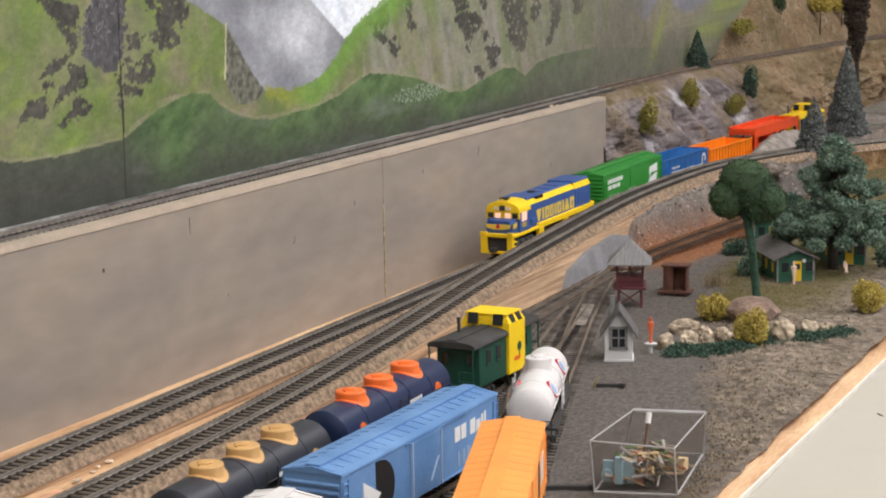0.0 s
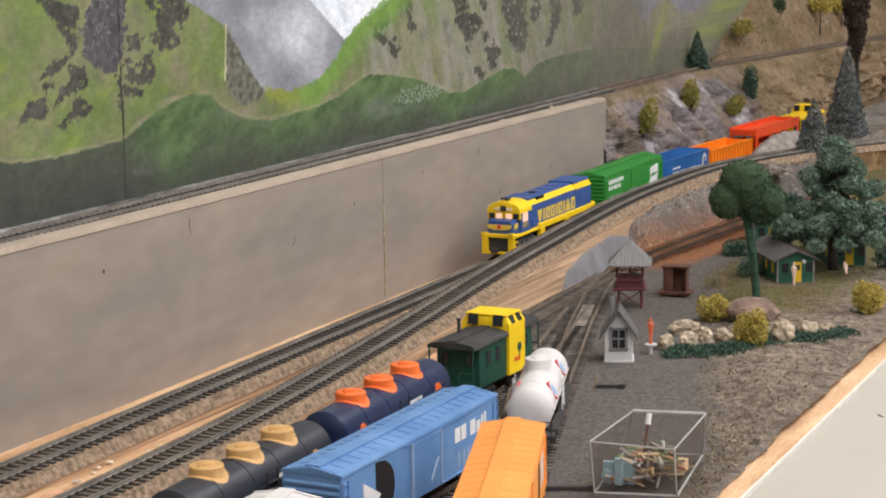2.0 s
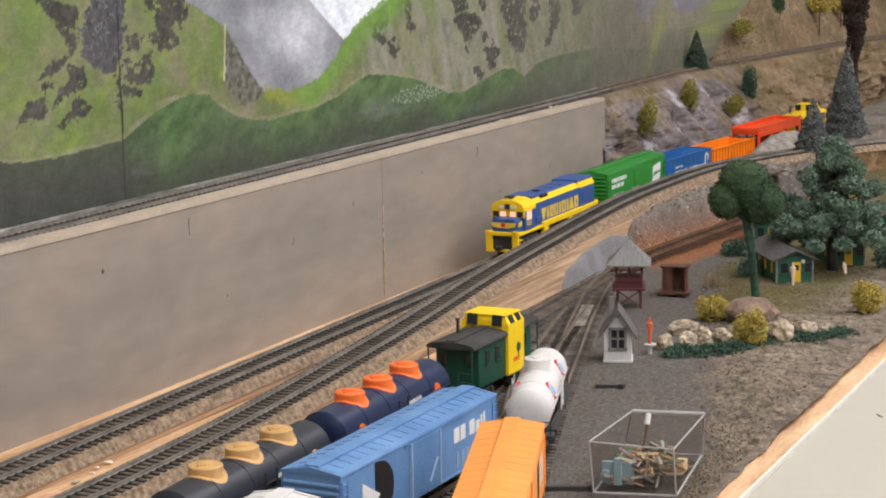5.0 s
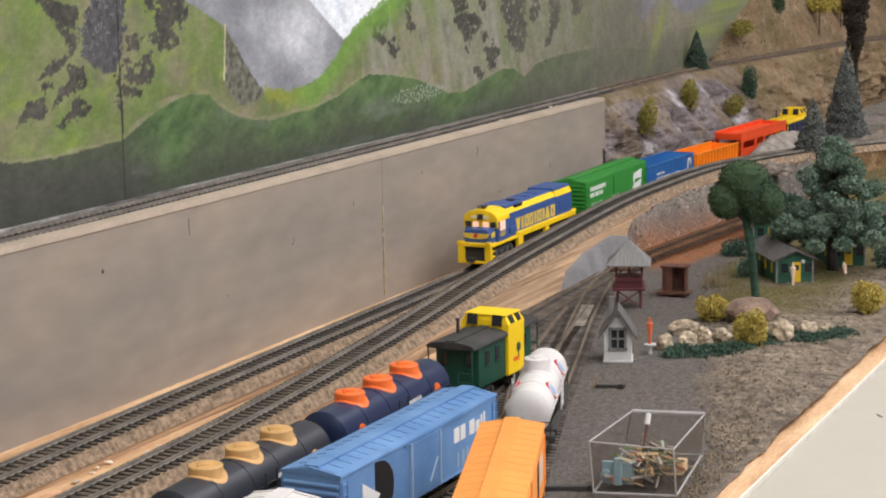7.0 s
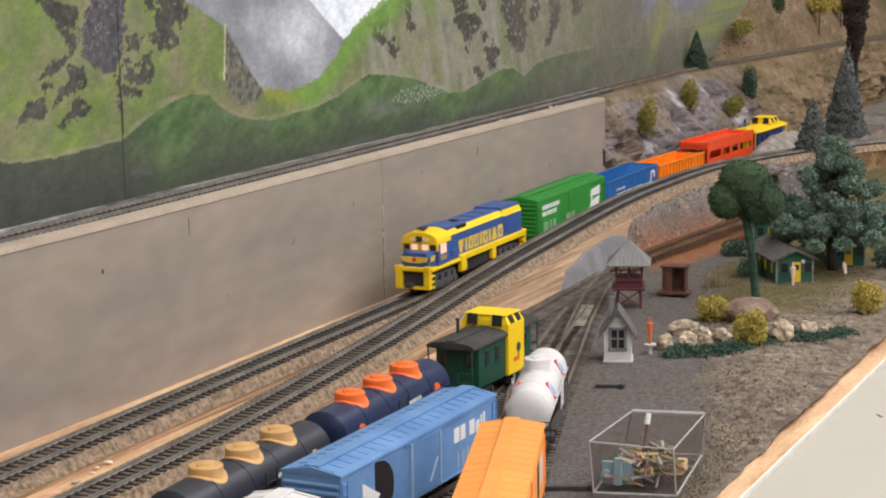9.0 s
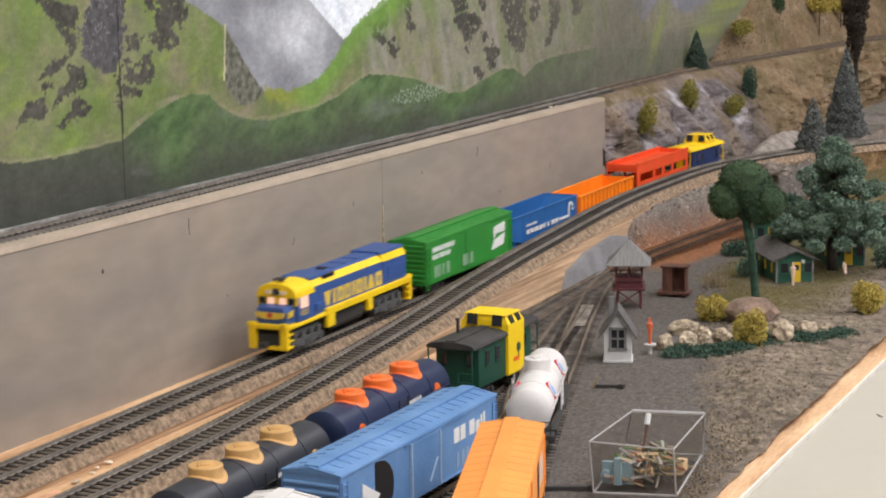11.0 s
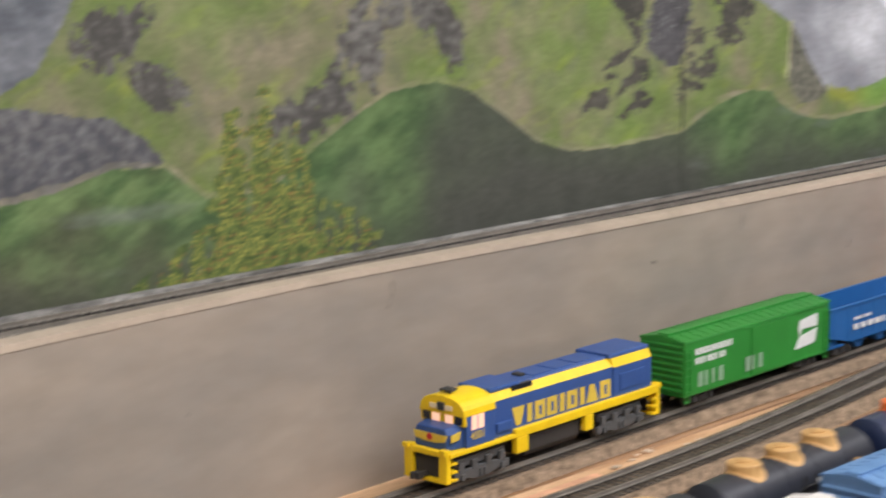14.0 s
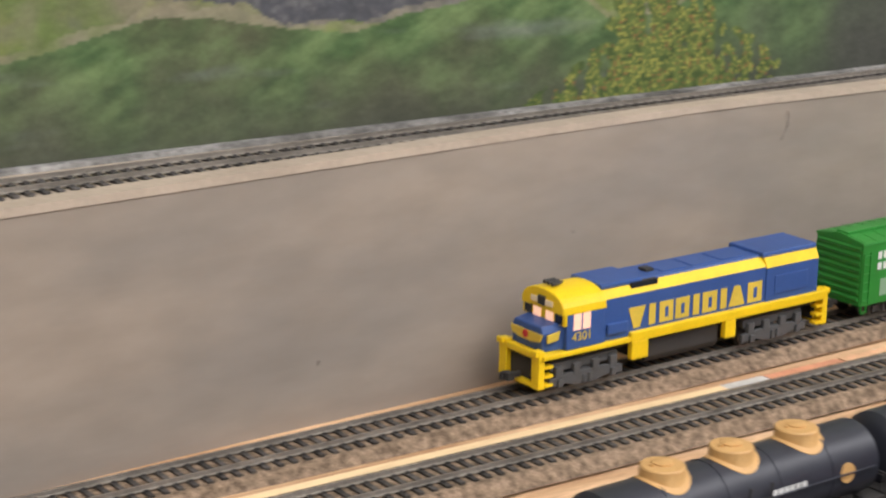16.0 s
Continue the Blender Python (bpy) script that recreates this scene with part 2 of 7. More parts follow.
def retaining_wall():
    """Painted hardboard fascia that carries the upper track: two panels that meet in a rough joint."""
    for label, x0, x1 in (("smooth grey-brown painted retaining wall panel beside the track", -2.0, 0.352), ("smooth grey-brown painted retaining wall end panel with filled joint", 0.3525, 0.891)):
        bm = bmesh.new()
        k = 60
        xs = [lerp(x0, x1, i / k) for i in range(k + 1)]
        ring = []
        for x in xs:
            y = wall_y(x)
            t = WALL_TOP + 0.0006 * noise.noise((x * 6, 0, 0))
            foot = y - 0.010 * math.exp(-((x + 0.48) / 0.16) ** 2)
            ring.append([bm.verts.new(p) for p in ((x, foot, -0.0005), (x, y, t - 0.0012), (x, y + 0.0012, t), (x, y + 0.010, t), (x, y + 0.010, -0.0005))])
        for a, b in zip(ring, ring[1:]):
            for i in range(5):
                bm.faces.new((a[i], b[i], b[(i + 1) % 5], a[(i + 1) % 5]))
        bm.faces.new(ring[0]), bm.faces.new(ring[-1][::-1])
        tagged(part("retaining_wall", bm, M_WALL, None), label, "wall", kind="structure")
    cap = bmesh.new()
    sweep(cap, [Vector((lerp(-2.0, 0.889, i / 90), wall_y(lerp(-2.0, 0.889, i / 90)), 0)) for i in range(91)], [(-0.0007, WALL_TOP - 0.0030), (0.0030, WALL_TOP - 0.0030), (0.0125, WALL_TOP - 0.0005), (0.0125, WALL_TOP + 0.0007), (-0.0004, WALL_TOP + 0.0007)])
    tagged(part("wall_cap", cap, M_WALLTOP, None), "tan board edge on top of the retaining wall", "wall cap", kind="structure")
    shelf = grid_mesh(120, 1, lambda u, v: (lerp(-2.0, 0.89, u), lerp(wall_y(lerp(-2.0, 0.89, u)) + 0.0095, BACK, v), WALL_TOP - 0.0022))
    ob = part("upper_shelf", shelf, M_WALLTOP, None)
    s = ob.modifiers.new("thick", "SOLIDIFY")
    s.thickness, s.offset = 0.008, -1
    tagged(ob, "tan board shelf that carries the upper track", "shelf", kind="structure")


def backing_strip():
    """Pale worn strip of card between the upper track and the painted wall."""
    bm = bmesh.new()
    pts = [Vector((lerp(-1.1, 0.95, i / 120), BACK - 0.0026 + 0.0009 * noise.noise((i * 0.7, 0, 0)), WALL_TOP - 0.0022)) for i in range(121)]
    sweep(bm, pts, [(-0.0020, 0), (0.0020, 0), (0.0020, 0.0028), (-0.0016, 0.0024)])
    tagged(part("backing_strip", bm, mat("dusty_pale_card", (0.15, 0.145, 0.13), 0.9, var=0.5, scale=45, fine=400, bump=0.4, col2=(0.34, 0.33, 0.31), stretch=(0.5, 1, 1)), None), "dusty pale card strip along the foot of the mural", "trim", kind="structure")


def sweep(bm, pts, profile):
    """Sweeps a closed profile of (sideways, up) along points, upright."""
    rings = []
    for i, p in enumerate(pts):
        d = pts[min(i + 1, len(pts) - 1)] - pts[max(i - 1, 0)]
        side = Vector((-d.y, d.x, 0)).normalized()
        rings.append([bm.verts.new(p + side * a + Vector((0, 0, b))) for a, b in profile])
    k = len(profile)
    for ra, rb in zip(rings, rings[1:]):
        for i in range(k):
            bm.faces.new((ra[i], ra[(i + 1) % k], rb[(i + 1) % k], rb[i]))
    bm.faces.new(rings[0]), bm.faces.new(rings[-1][::-1])


TIE_MESH = {}


def tie_mesh(material, length=0.0300, width=0.0028):
    key = (material.name, length, width)
    if key not in TIE_MESH:
        bm = bx(bmesh.new(), -width / 2, width / 2, -length / 2, length / 2, -0.0047, -0.0026)
        for s in (-1, 1):
            for o in (-0.0016, 0.0016):
                bx(bm, -width / 2 * 0.7, width / 2 * 0.7, s * 0.00825 + o - 0.0007, s * 0.00825 + o + 0.0007, -0.0026, -0.0019)
        bmesh.ops.recalc_face_normals(bm, faces=bm.faces)
        me = bpy.data.meshes.new("tie")
        bm.to_mesh(me), bm.free()
        me.materials.append(material)
        TIE_MESH[key] = me
    return TIE_MESH[key]


def track(name, label, line, x0, x1, tie_mat, rail_mat, pitch=0.0070, roadbed=None, near=None, jitter=0.0):
    """Ballastless model track: two rails, single ties and, where it has one, a cork roadbed down to z."""
    top = thing(name, label, "track", kind="structure")
    n = int((x1 - x0) / 0.01)
    pts = [line(lerp(x0, x1, i / n)) for i in range(n + 1)]
    rail = [(-0.00035, 0), (0.00035, 0), (0.00035, -0.0007), (0.00018, -0.0009), (0.00018, -0.0020), (0.0011, -0.0022), (0.0011, -0.0026), (-0.0011, -0.0026), (-0.0011, -0.0022), (-0.00018, -0.0020), (-0.00018, -0.0009), (-0.00035, -0.0007)]
    for s in (-1, 1):
        bm = bmesh.new()
        side = []
        for i, p in enumerate(pts):
            d = pts[min(i + 1, n)] - pts[max(i - 1, 0)]
            side.append(p + Vector((-d.y, d.x, 0)).normalized() * s * 0.00825)
        sweep(bm, side, rail)
        part("rail", bm, rail_mat, top)
    if roadbed is not None:
        for s in (-1, 1):
            bm = bmesh.new()
            rings = []
            for i, p in enumerate(pts):
                d = pts[min(i + 1, n)] - pts[max(i - 1, 0)]
                sd = Vector((-d.y, d.x, 0)).normalized() * s
                lo = roadbed - p.z
                w = 0.0003 * noise.noise(p * 90)
                q = [p + sd * 0.0003 + Vector((0, 0, -0.0035)), p + sd * (0.0175 + w) + Vector((0, 0, -0.0037)), p + sd * (0.0222 + w + 0.0002 * noise.noise(p * 300)) + Vector((0, 0, max(lo, -0.0100))), p + sd * 0.0003 + Vector((0, 0, max(lo, -0.0100)))]
                rings.append([bm.verts.new(v) for v in q])
            for ra, rb in zip(rings, rings[1:]):
                for i in range(4):
                    bm.faces.new((ra[i], ra[(i + 1) % 4], rb[(i + 1) % 4], rb[i]))
            part("roadbed", bm, M_CORK, top, "brown granular cork roadbed strip")
    me = tie_mesh(tie_mat)
    x = x0 + 0.004
    rest = bmesh.new()
    rnd = random.Random(7)
    while x < x1 - 0.003:
        a, b = line(x - 0.004), line(x + 0.004)
        p = (a + b) / 2
        yaw = math.atan2(b.y - a.y, b.x - a.x) + jitter * rnd.uniform(-1, 1)
        m = Matrix.Translation(p) @ Matrix.Rotation(yaw, 4, "Z")
        if near is None or near[0] <= x <= near[1]:
            ob = new("tie", me)
            ob.parent, ob.matrix_local = top, m
        else:
            tmp = bmesh.new()
            tmp.from_mesh(me)
            bmesh.ops.transform(tmp, matrix=m, verts=tmp.verts)
            base = len(rest.verts)
            vs = [rest.verts.new(v.co) for v in tmp.verts]
            tmp.verts.index_update()
            for f in tmp.faces:
                rest.faces.new([vs[v.index] for v in f.verts])
            tmp.free()
        x += pitch * 0.008 / (b - a).length
    if rest.faces:
        part("ties", rest, tie_mat, top)["kind"] = "stuff"
    else:
        rest.free()
    return top
# ---- rolling stock ----
P_BLUE = plastic("blue_loco_plastic", (0.040, 0.094, 0.285))
P_YELLOW = plastic("yellow_loco_plastic", (0.90, 0.60, 0.012))
P_GREY = plastic("grey_truck_plastic", (0.085, 0.085, 0.085), 0.6)
P_BLACK = plastic("black_underframe_plastic", (0.040, 0.038, 0.036), 0.6)
P_STEEL = mat("blackened_wheel_metal", (0.12, 0.11, 0.10), 0.4, 0.8, var=0.2, scale=80, bump=0.05)
P_GREEN = plastic("bright_green_plastic", (0.030, 0.235, 0.036))
P_HOPPER = plastic("mid_blue_hopper_plastic", (0.018, 0.112, 0.33))
P_ORANGE = plastic("orange_gondola_plastic", (0.88, 0.235, 0.012))
P_RED = plastic("orange_red_carrier_plastic", (0.80, 0.085, 0.022))
P_SKY = mat("light_blue_boxcar_plastic", (0.105, 0.235, 0.47), 0.5, var=0.10, scale=30, fine=700, bump=0.08, col2=(0.15, 0.29, 0.53))
P_AMBER = mat("pale_orange_boxcar_plastic", (0.86, 0.32, 0.065), 0.5, var=0.06, scale=30, fine=700, bump=0.06)
P_RUSTRED = plastic("faded_red_boxcar_plastic", (0.52, 0.088, 0.032), 0.55)
P_WHITE = mat("chalky_white_plastic", (0.66, 0.63, 0.61), 0.55, var=0.05, scale=60, fine=700, bump=0.06)
P_TANKBLACK = plastic("black_blue_tank_plastic", (0.028, 0.030, 0.040), 0.38)
P_TANKNAVY = plastic("navy_tank_plastic", (0.017, 0.027, 0.070), 0.30)
P_TAN = plastic("tan_dome_plastic", (0.58, 0.34, 0.13), 0.5)
P_DOMEORANGE = plastic("orange_dome_plastic", (0.82, 0.16, 0.03), 0.45)
P_CABGREEN = plastic("dark_green_caboose_plastic", (0.012, 0.066, 0.042), 0.5)
P_CABROOF = mat("dull_black_roof_paint", (0.035, 0.033, 0.031), 0.7, var=0.3, scale=60, bump=0.2)
P_GLASS = mat("dark_window_pane", (0.02, 0.022, 0.026), 0.12, var=0.1, bump=0)
P_GLOW = mat("lit_cab_window", (0.50, 0.34, 0.28), 0.4, var=0.05, bump=0, emit=((1.0, 0.55, 0.36), 0.85))
P_NUMBER = mat("lit_number_board", (0.62, 0.50, 0.34), 0.5, var=0.02, bump=0, emit=((1.0, 0.74, 0.45), 0.12))
P_LETTER_Y = plastic("yellow_print", (0.72, 0.52, 0.07))
P_LETTER_W = plastic("white_print", (0.74, 0.74, 0.72))
P_LETTER_FADED = plastic("worn_white_print", (0.26, 0.40, 0.26))
P_REDDOT = plastic("red_print", (0.55, 0.03, 0.035))
P_BLUEDOT = plastic("pale_blue_print", (0.25, 0.42, 0.70))
P_BLACKDOT = plastic("black_print", (0.02, 0.02, 0.022))


def wheelset_truck(parent, x, material, length=0.026, half=0.0115):
    """A two-axle bogie: side frames with journal boxes and springs, bolster and four wheels."""
    truck = part("truck", bx(bmesh.new(), x - 0.0035, x + 0.0035, -half, half, 0.005, 0.0095), material, parent)
    for s in (-1, 1):
        bm = bmesh.new()
        y0, y1 = sorted((s * half, s * (half + 0.002)))
        prism(bm, [(x - length * 0.5, 0.0035), (x - length * 0.5, 0.0078), (x - length * 0.25, 0.0092), (x + length * 0.25, 0.0092), (x + length * 0.5, 0.0078), (x + length * 0.5, 0.0035), (x + length * 0.28, 0.0042), (x + length * 0.12, 0.0022), (x - length * 0.12, 0.0022), (x - length * 0.28, 0.0042)], "y", y0, y1)
        for o in (-0.36, 0.36):
            bx(bm, x + o * length - 0.0016, x + o * length + 0.0016, *sorted((s * (half + 0.0015), s * (half + 0.0034))), 0.0034, 0.0072)
        for o in (-0.0018, 0.0018):
            tube(bm, (x + o, s * (half + 0.0022), 0.003), (x + o, s * (half + 0.0022), 0.0075), 0.0011, 6)
        part("sideframe", bm, material, truck, bevel=0.0003)
    for o in (-0.36, 0.36):
        bm = bmesh.new()
        tube(bm, (x + o * length, -half, 0.0053), (x + o * length, half, 0.0053), 0.001, 8)
        for s in (-1, 1):
            tube(bm, (x + o * length, s * 0.0070, 0.0053), (x + o * length, s * 0.0076, 0.0053), 0.0058, 18)
            tube(bm, (x + o * length, s * 0.0076, 0.0053), (x + o * length, s * 0.0098, 0.0053), 0.0052, 18)
        part("wheelset", bm, P_STEEL, truck, smooth=True)
    return truck


def coupler(parent, x, way):
    bm = bx(bmesh.new(), *sorted((x, x + way * 0.0065)), -0.0016, 0.0016, 0.0072, 0.0098)
    bx(bm, *sorted((x + way * 0.005, x + way * 0.009)), -0.0028, 0.0026, 0.0066, 0.0106)
    bx(bm, *sorted((x + way * 0.007, x + way * 0.0102)), 0.0006, 0.0030, 0.0066, 0.0106)
    part("coupler", bm, P_BLACK, parent, bevel=0.0004)


def print_bars(parent, material, x0, x1, z0, z1, count, y, seed=1, name="marking", label=""):
    """Unlettered print: a row of plain upright blocks where the car carries a name."""
    rnd = random.Random(seed)
    bm = bmesh.new()
    w = (x1 - x0) / count
    ya, yb = sorted((y, y - 0.00025))
    for i in range(count):
        a = x0 + i * w
        f = rnd.choice((0.42, 0.66, 0.72, 0.76))
        bx(bm, a, a + f * w, ya, yb, z0, z1)
    each(name, bm, material, parent, label)


def sign_text(parent, text, size, material, m, name="number"):
    cu = bpy.data.curves.new(name, "FONT")
    cu.body, cu.size, cu.extrude, cu.align_x, cu.align_y = text, size, 0.00012, "CENTER", "CENTER"
    cu.materials.append(material)
    ob = new(name, cu)
    ob.parent, ob.matrix_local = parent, m
    return ob


def arch(half, z0, rise, k=10):
    """Points (y, z) of a segmental arch over a body of that half width."""
    return [(half * math.cos(math.pi * i / k), z0 + rise * math.sin(math.pi * i / k) ** 0.75) for i in range(k + 1)]


def locomotive():
    t = thing("locomotive", "blue and yellow toy diesel locomotive with lit cab windows", "locomotive")
    o = -0.0985
    part("underframe", bx(bmesh.new(), o + 0.004, o + 0.193, -0.0105, 0.0105, 0.0145, 0.0185), P_BLACK, t)
    bm = bx(bmesh.new(), o + 0.0575, o + 0.1935, -0.0174, 0.0174, 0.0186, 0.0236)
    part("sill", bm, P_YELLOW, t, "yellow raised side sill", bevel=0.0006)
    bm = bx(bmesh.new(), o + 0.003, o + 0.0575, -0.0172, 0.0172, 0.0188, 0.0212)
    part("front_deck", bm, P_YELLOW, t, bevel=0.0004)
    for end, xa, xb, way, top in (("front", 0.001, 0.0050, -1, 0.0232), ("rear", 0.1925, 0.1965, 1, 0.0238)):
        bm = bmesh.new()
        x0, x1 = o + xa, o + xb
        for s in (-1, 1):
            bx(bm, x0, x1, *sorted((s * 0.0098, s * 0.0158)), 0.0040, top)
        bx(bm, x0, x1, -0.0098, 0.0098, 0.0188, top - 0.001)
        bx(bm, x0, x1, -0.0098, 0.0098, 0.0040, 0.0064)
        pilot = part("pilot", bm, P_YELLOW, t, "yellow end pilot plate", bevel=0.0006)
        for s in (-1, 1):
            for z in (0.0050, 0.0096, 0.0142, 0.0188):
                xs = sorted((x1 if way < 0 else x0, (x1 + 0.0048) if way < 0 else (x0 - 0.0048)))
                part("step", bx(bmesh.new(), *xs, *sorted((s * 0.0118, s * 0.0162)), z, z + 0.0012), P_YELLOW, pilot)
            part("footboard", bx(bmesh.new(), *sorted((x0 if way < 0 else x1, (x0 if way < 0 else x1) + way * 0.0016)), *sorted((s * 0.0115, s * 0.0155)), 0.021, 0.0236), P_YELLOW, pilot)
        bm = bx(bmesh.new(), *sorted((o + 0.004 if way < 0 else o + 0.190, (o + 0.006) if way < 0 else (o + 0.1915))), -0.0098, 0.0098, 0.0064, 0.0188)
        part("coupler_box", bm, P_BLACK, t)
        coupler(t, x0 + 0.001 if way < 0 else x1 - 0.001, way)
    # low nose with sloping top
    bm = bmesh.new()
    prof = [(-0.0138, 0.0212), (-0.0138, 0.0310), (-0.0118, 0.0345), (0.0118, 0.0345), (0.0138, 0.0310), (0.0138, 0.0212)]
    prism(bm, prof, "x", o + 0.0060, o + 0.0185)
    for v in bm.verts:
        if v.co.x < o + 0.007:
            v.co.y *= 0.86
            v.co.z = 0.0212 + (v.co.z - 0.0212) * 0.92
    part("nose", bm, P_BLUE, t, "short low blue nose", bevel=0.0007)
    bm = bmesh.new()
    prism(bm, [(-0.0122, 0.0300), (-0.0108, 0.0265), (-0.0045, 0.0253), (0.0045, 0.0253), (0.0108, 0.0265), (0.0122, 0.0300)], "x", o + 0.0051, o + 0.0061)
    emblem = part("emblem", bm, P_LETTER_Y, t, "yellow wing emblem with red disc")
    part("disc", tube(bmesh.new(), (o + 0.0045, 0, 0.0282), (o + 0.0055, 0, 0.0282), 0.0019, 20), P_REDDOT, emblem)
    bm = bmesh.new()
    prism(bm, [(o + 0.0073, 0.0300), (o + 0.0150, 0.0312), (o + 0.0138, 0.0268), (o + 0.0073, 0.0262)], "y", -0.0142, -0.0134)
    part("emblem_wing", bm, P_LETTER_Y, t)
    # cab
    bm = bmesh.new()
    prism(bm, [(-0.0160, 0.0212), (-0.0160, 0.0398), (0.0160, 0.0398), (0.0160, 0.0212)], "x", o + 0.0175, o + 0.0410)
    cab = part("cab", bm, P_BLUE, t, bevel=0.0005)
    bm = bmesh.new()
    prism(bm, [(-0.0164, 0.0388), *[(-y, z) for y, z in arch(0.0164, 0.0394, 0.0100, 14)], (0.0164, 0.0388)], "x", o + 0.0148, o + 0.0418)
    part("cab_roof", bm, P_YELLOW, cab, "glossy yellow arched cab roof", bevel=0.0006)
    bm = bmesh.new()
    prism(bm, [(-0.0162, 0.0335), (-0.0162, 0.0398), (0.0162, 0.0398), (0.0162, 0.0335)], "x", o + 0.0158, o + 0.0176)
    part("cab_front", bm, P_YELLOW, cab, bevel=0.0003)
    for y in (-0.0118, -0.0048, 0.0048, 0.0118):
        part("windshield", bx(bmesh.new(), o + 0.0153, o + 0.0159, y - 0.0027, y + 0.0027, 0.0342, 0.0392), P_GLOW if abs(y) < 0.01 else P_GLASS, cab)
    for s in (-1, 1):
        for xw in (0.0215, 0.0272):
            part("side_window", bx(bmesh.new(), o + xw, o + xw + 0.0046, *sorted((s * 0.01585, s * 0.01635)), 0.0308, 0.0388), P_GLOW, cab, "lit cab side window")
        part("number_board", bx(bmesh.new(), o + 0.0140, o + 0.0150, *sorted((s * 0.0030, s * 0.0082)), 0.0416, 0.0442), P_NUMBER, cab)
    part("headlight", bx(bmesh.new(), o + 0.0136, o + 0.0150, -0.0026, 0.0026, 0.0409, 0.0456), P_BLACK, cab, bevel=0.0004)
    bm = bmesh.new()
    for y in (-0.003, 0.0, 0.003):
        tube(bm, (o + 0.0180, y, 0.0512), (o + 0.0245, y, 0.0517), 0.0011, 8, 0.0007)
    tube(bm, (o + 0.0220, 0, 0.049), (o + 0.0220, 0, 0.0517), 0.0009, 6)
    bx(bm, o + 0.0212, o + 0.0228, -0.0036, 0.0036, 0.0507, 0.0520)
    part("horn", bm, P_BLACK, cab)
    sign_text(cab, "4301", 0.0062, P_LETTER_Y, pose(o + 0.0268, -0.0162, 0.0272, 90, 0, 0))
    # hood
    half = 0.0148
    bm = bmesh.new()
    prism(bm, [(-half, 0.0212), (-half, 0.0428), (half, 0.0428), (half, 0.0212)], "x", o + 0.0410, o + 0.1500)
    hood = part("hood", bm, P_BLUE, t, "long blue engine hood with lettering", bevel=0.0004)
    bm = bmesh.new()
    prism(bm, [(-half - 0.0002, 0.0425), (-0.0108, 0.0468), (0.0108, 0.0468), (half + 0.0002, 0.0425)], "x", o + 0.0412, o + 0.1500)
    part("hood_stripe", bm, P_YELLOW, hood, "yellow band along the upper hood")
    bm = bmesh.new()
    prism(bm, [(-0.0107, 0.0466), (-0.0100, 0.0480), (0.0100, 0.0480), (0.0107, 0.0466)], "x", o + 0.0412, o + 0.1500)
    part("hood_roof", bm, P_BLUE, hood, bevel=0.0004)
    bm = bmesh.new()
    prism(bm, [(-half - 0.0006, 0.0212), (-half - 0.0006, 0.0420), (half + 0.0006, 0.0420), (half + 0.0006, 0.0212)], "x", o + 0.1500, o + 0.1880)
    rear = part("radiator_section", bm, P_BLUE, t, "raised blue radiator section", bevel=0.0005)
    bm = bmesh.new()
    prism(bm, [(-half - 0.0008, 0.0418), (-0.0128, 0.0470), (0.0128, 0.0470), (half + 0.0008, 0.0418)], "x", o + 0.1500, o + 0.1878)
    part("radiator_stripe", bm, P_YELLOW, rear)
    bm = bmesh.new()
    prism(bm, [(-0.0132, 0.0468), (-0.0126, 0.0494), (0.0126, 0.0494), (0.0132, 0.0468)], "x", o + 0.1490, o + 0.1882)
    part("radiator_roof", bm, P_BLUE, rear, bevel=0.0006)
    part("radiator_grille", bx(bmesh.new(), o + 0.1560, o + 0.1800, -half - 0.0011, -half - 0.0005, 0.0270, 0.0370), P_BLUE, rear, bevel=0.0003)
    bm = bx(bmesh.new(), o + 0.0415, o + 0.0680, -0.0118, 0.0118, 0.0465, 0.0493)
    part("brake_housing", bm, P_BLUE, hood, bevel=0.0008)
    bm = bx(bmesh.new(), o + 0.0600, o + 0.0770, -0.0130, -0.0095, 0.0448, 0.0476)
    part("side_grille", bm, P_GLASS, hood, "dark intake grille")
    for a in (0.085, 0.105, 0.125):
        part("roof_hatch", bx(bmesh.new(), o + a, o + a + 0.016, -0.0075, 0.0075, 0.0478, 0.0485), P_BLUE, hood, bevel=0.0003)
    part("exhaust", bx(bmesh.new(), o + 0.078, o + 0.083, -0.003, 0.003, 0.0478, 0.0494), P_BLACK, hood)
    part("intake_bulge", bx(bmesh.new(), o + 0.0430, o + 0.0560, -0.0163, -0.0147, 0.0245, 0.0300), P_BLUE, hood, bevel=0.0006)
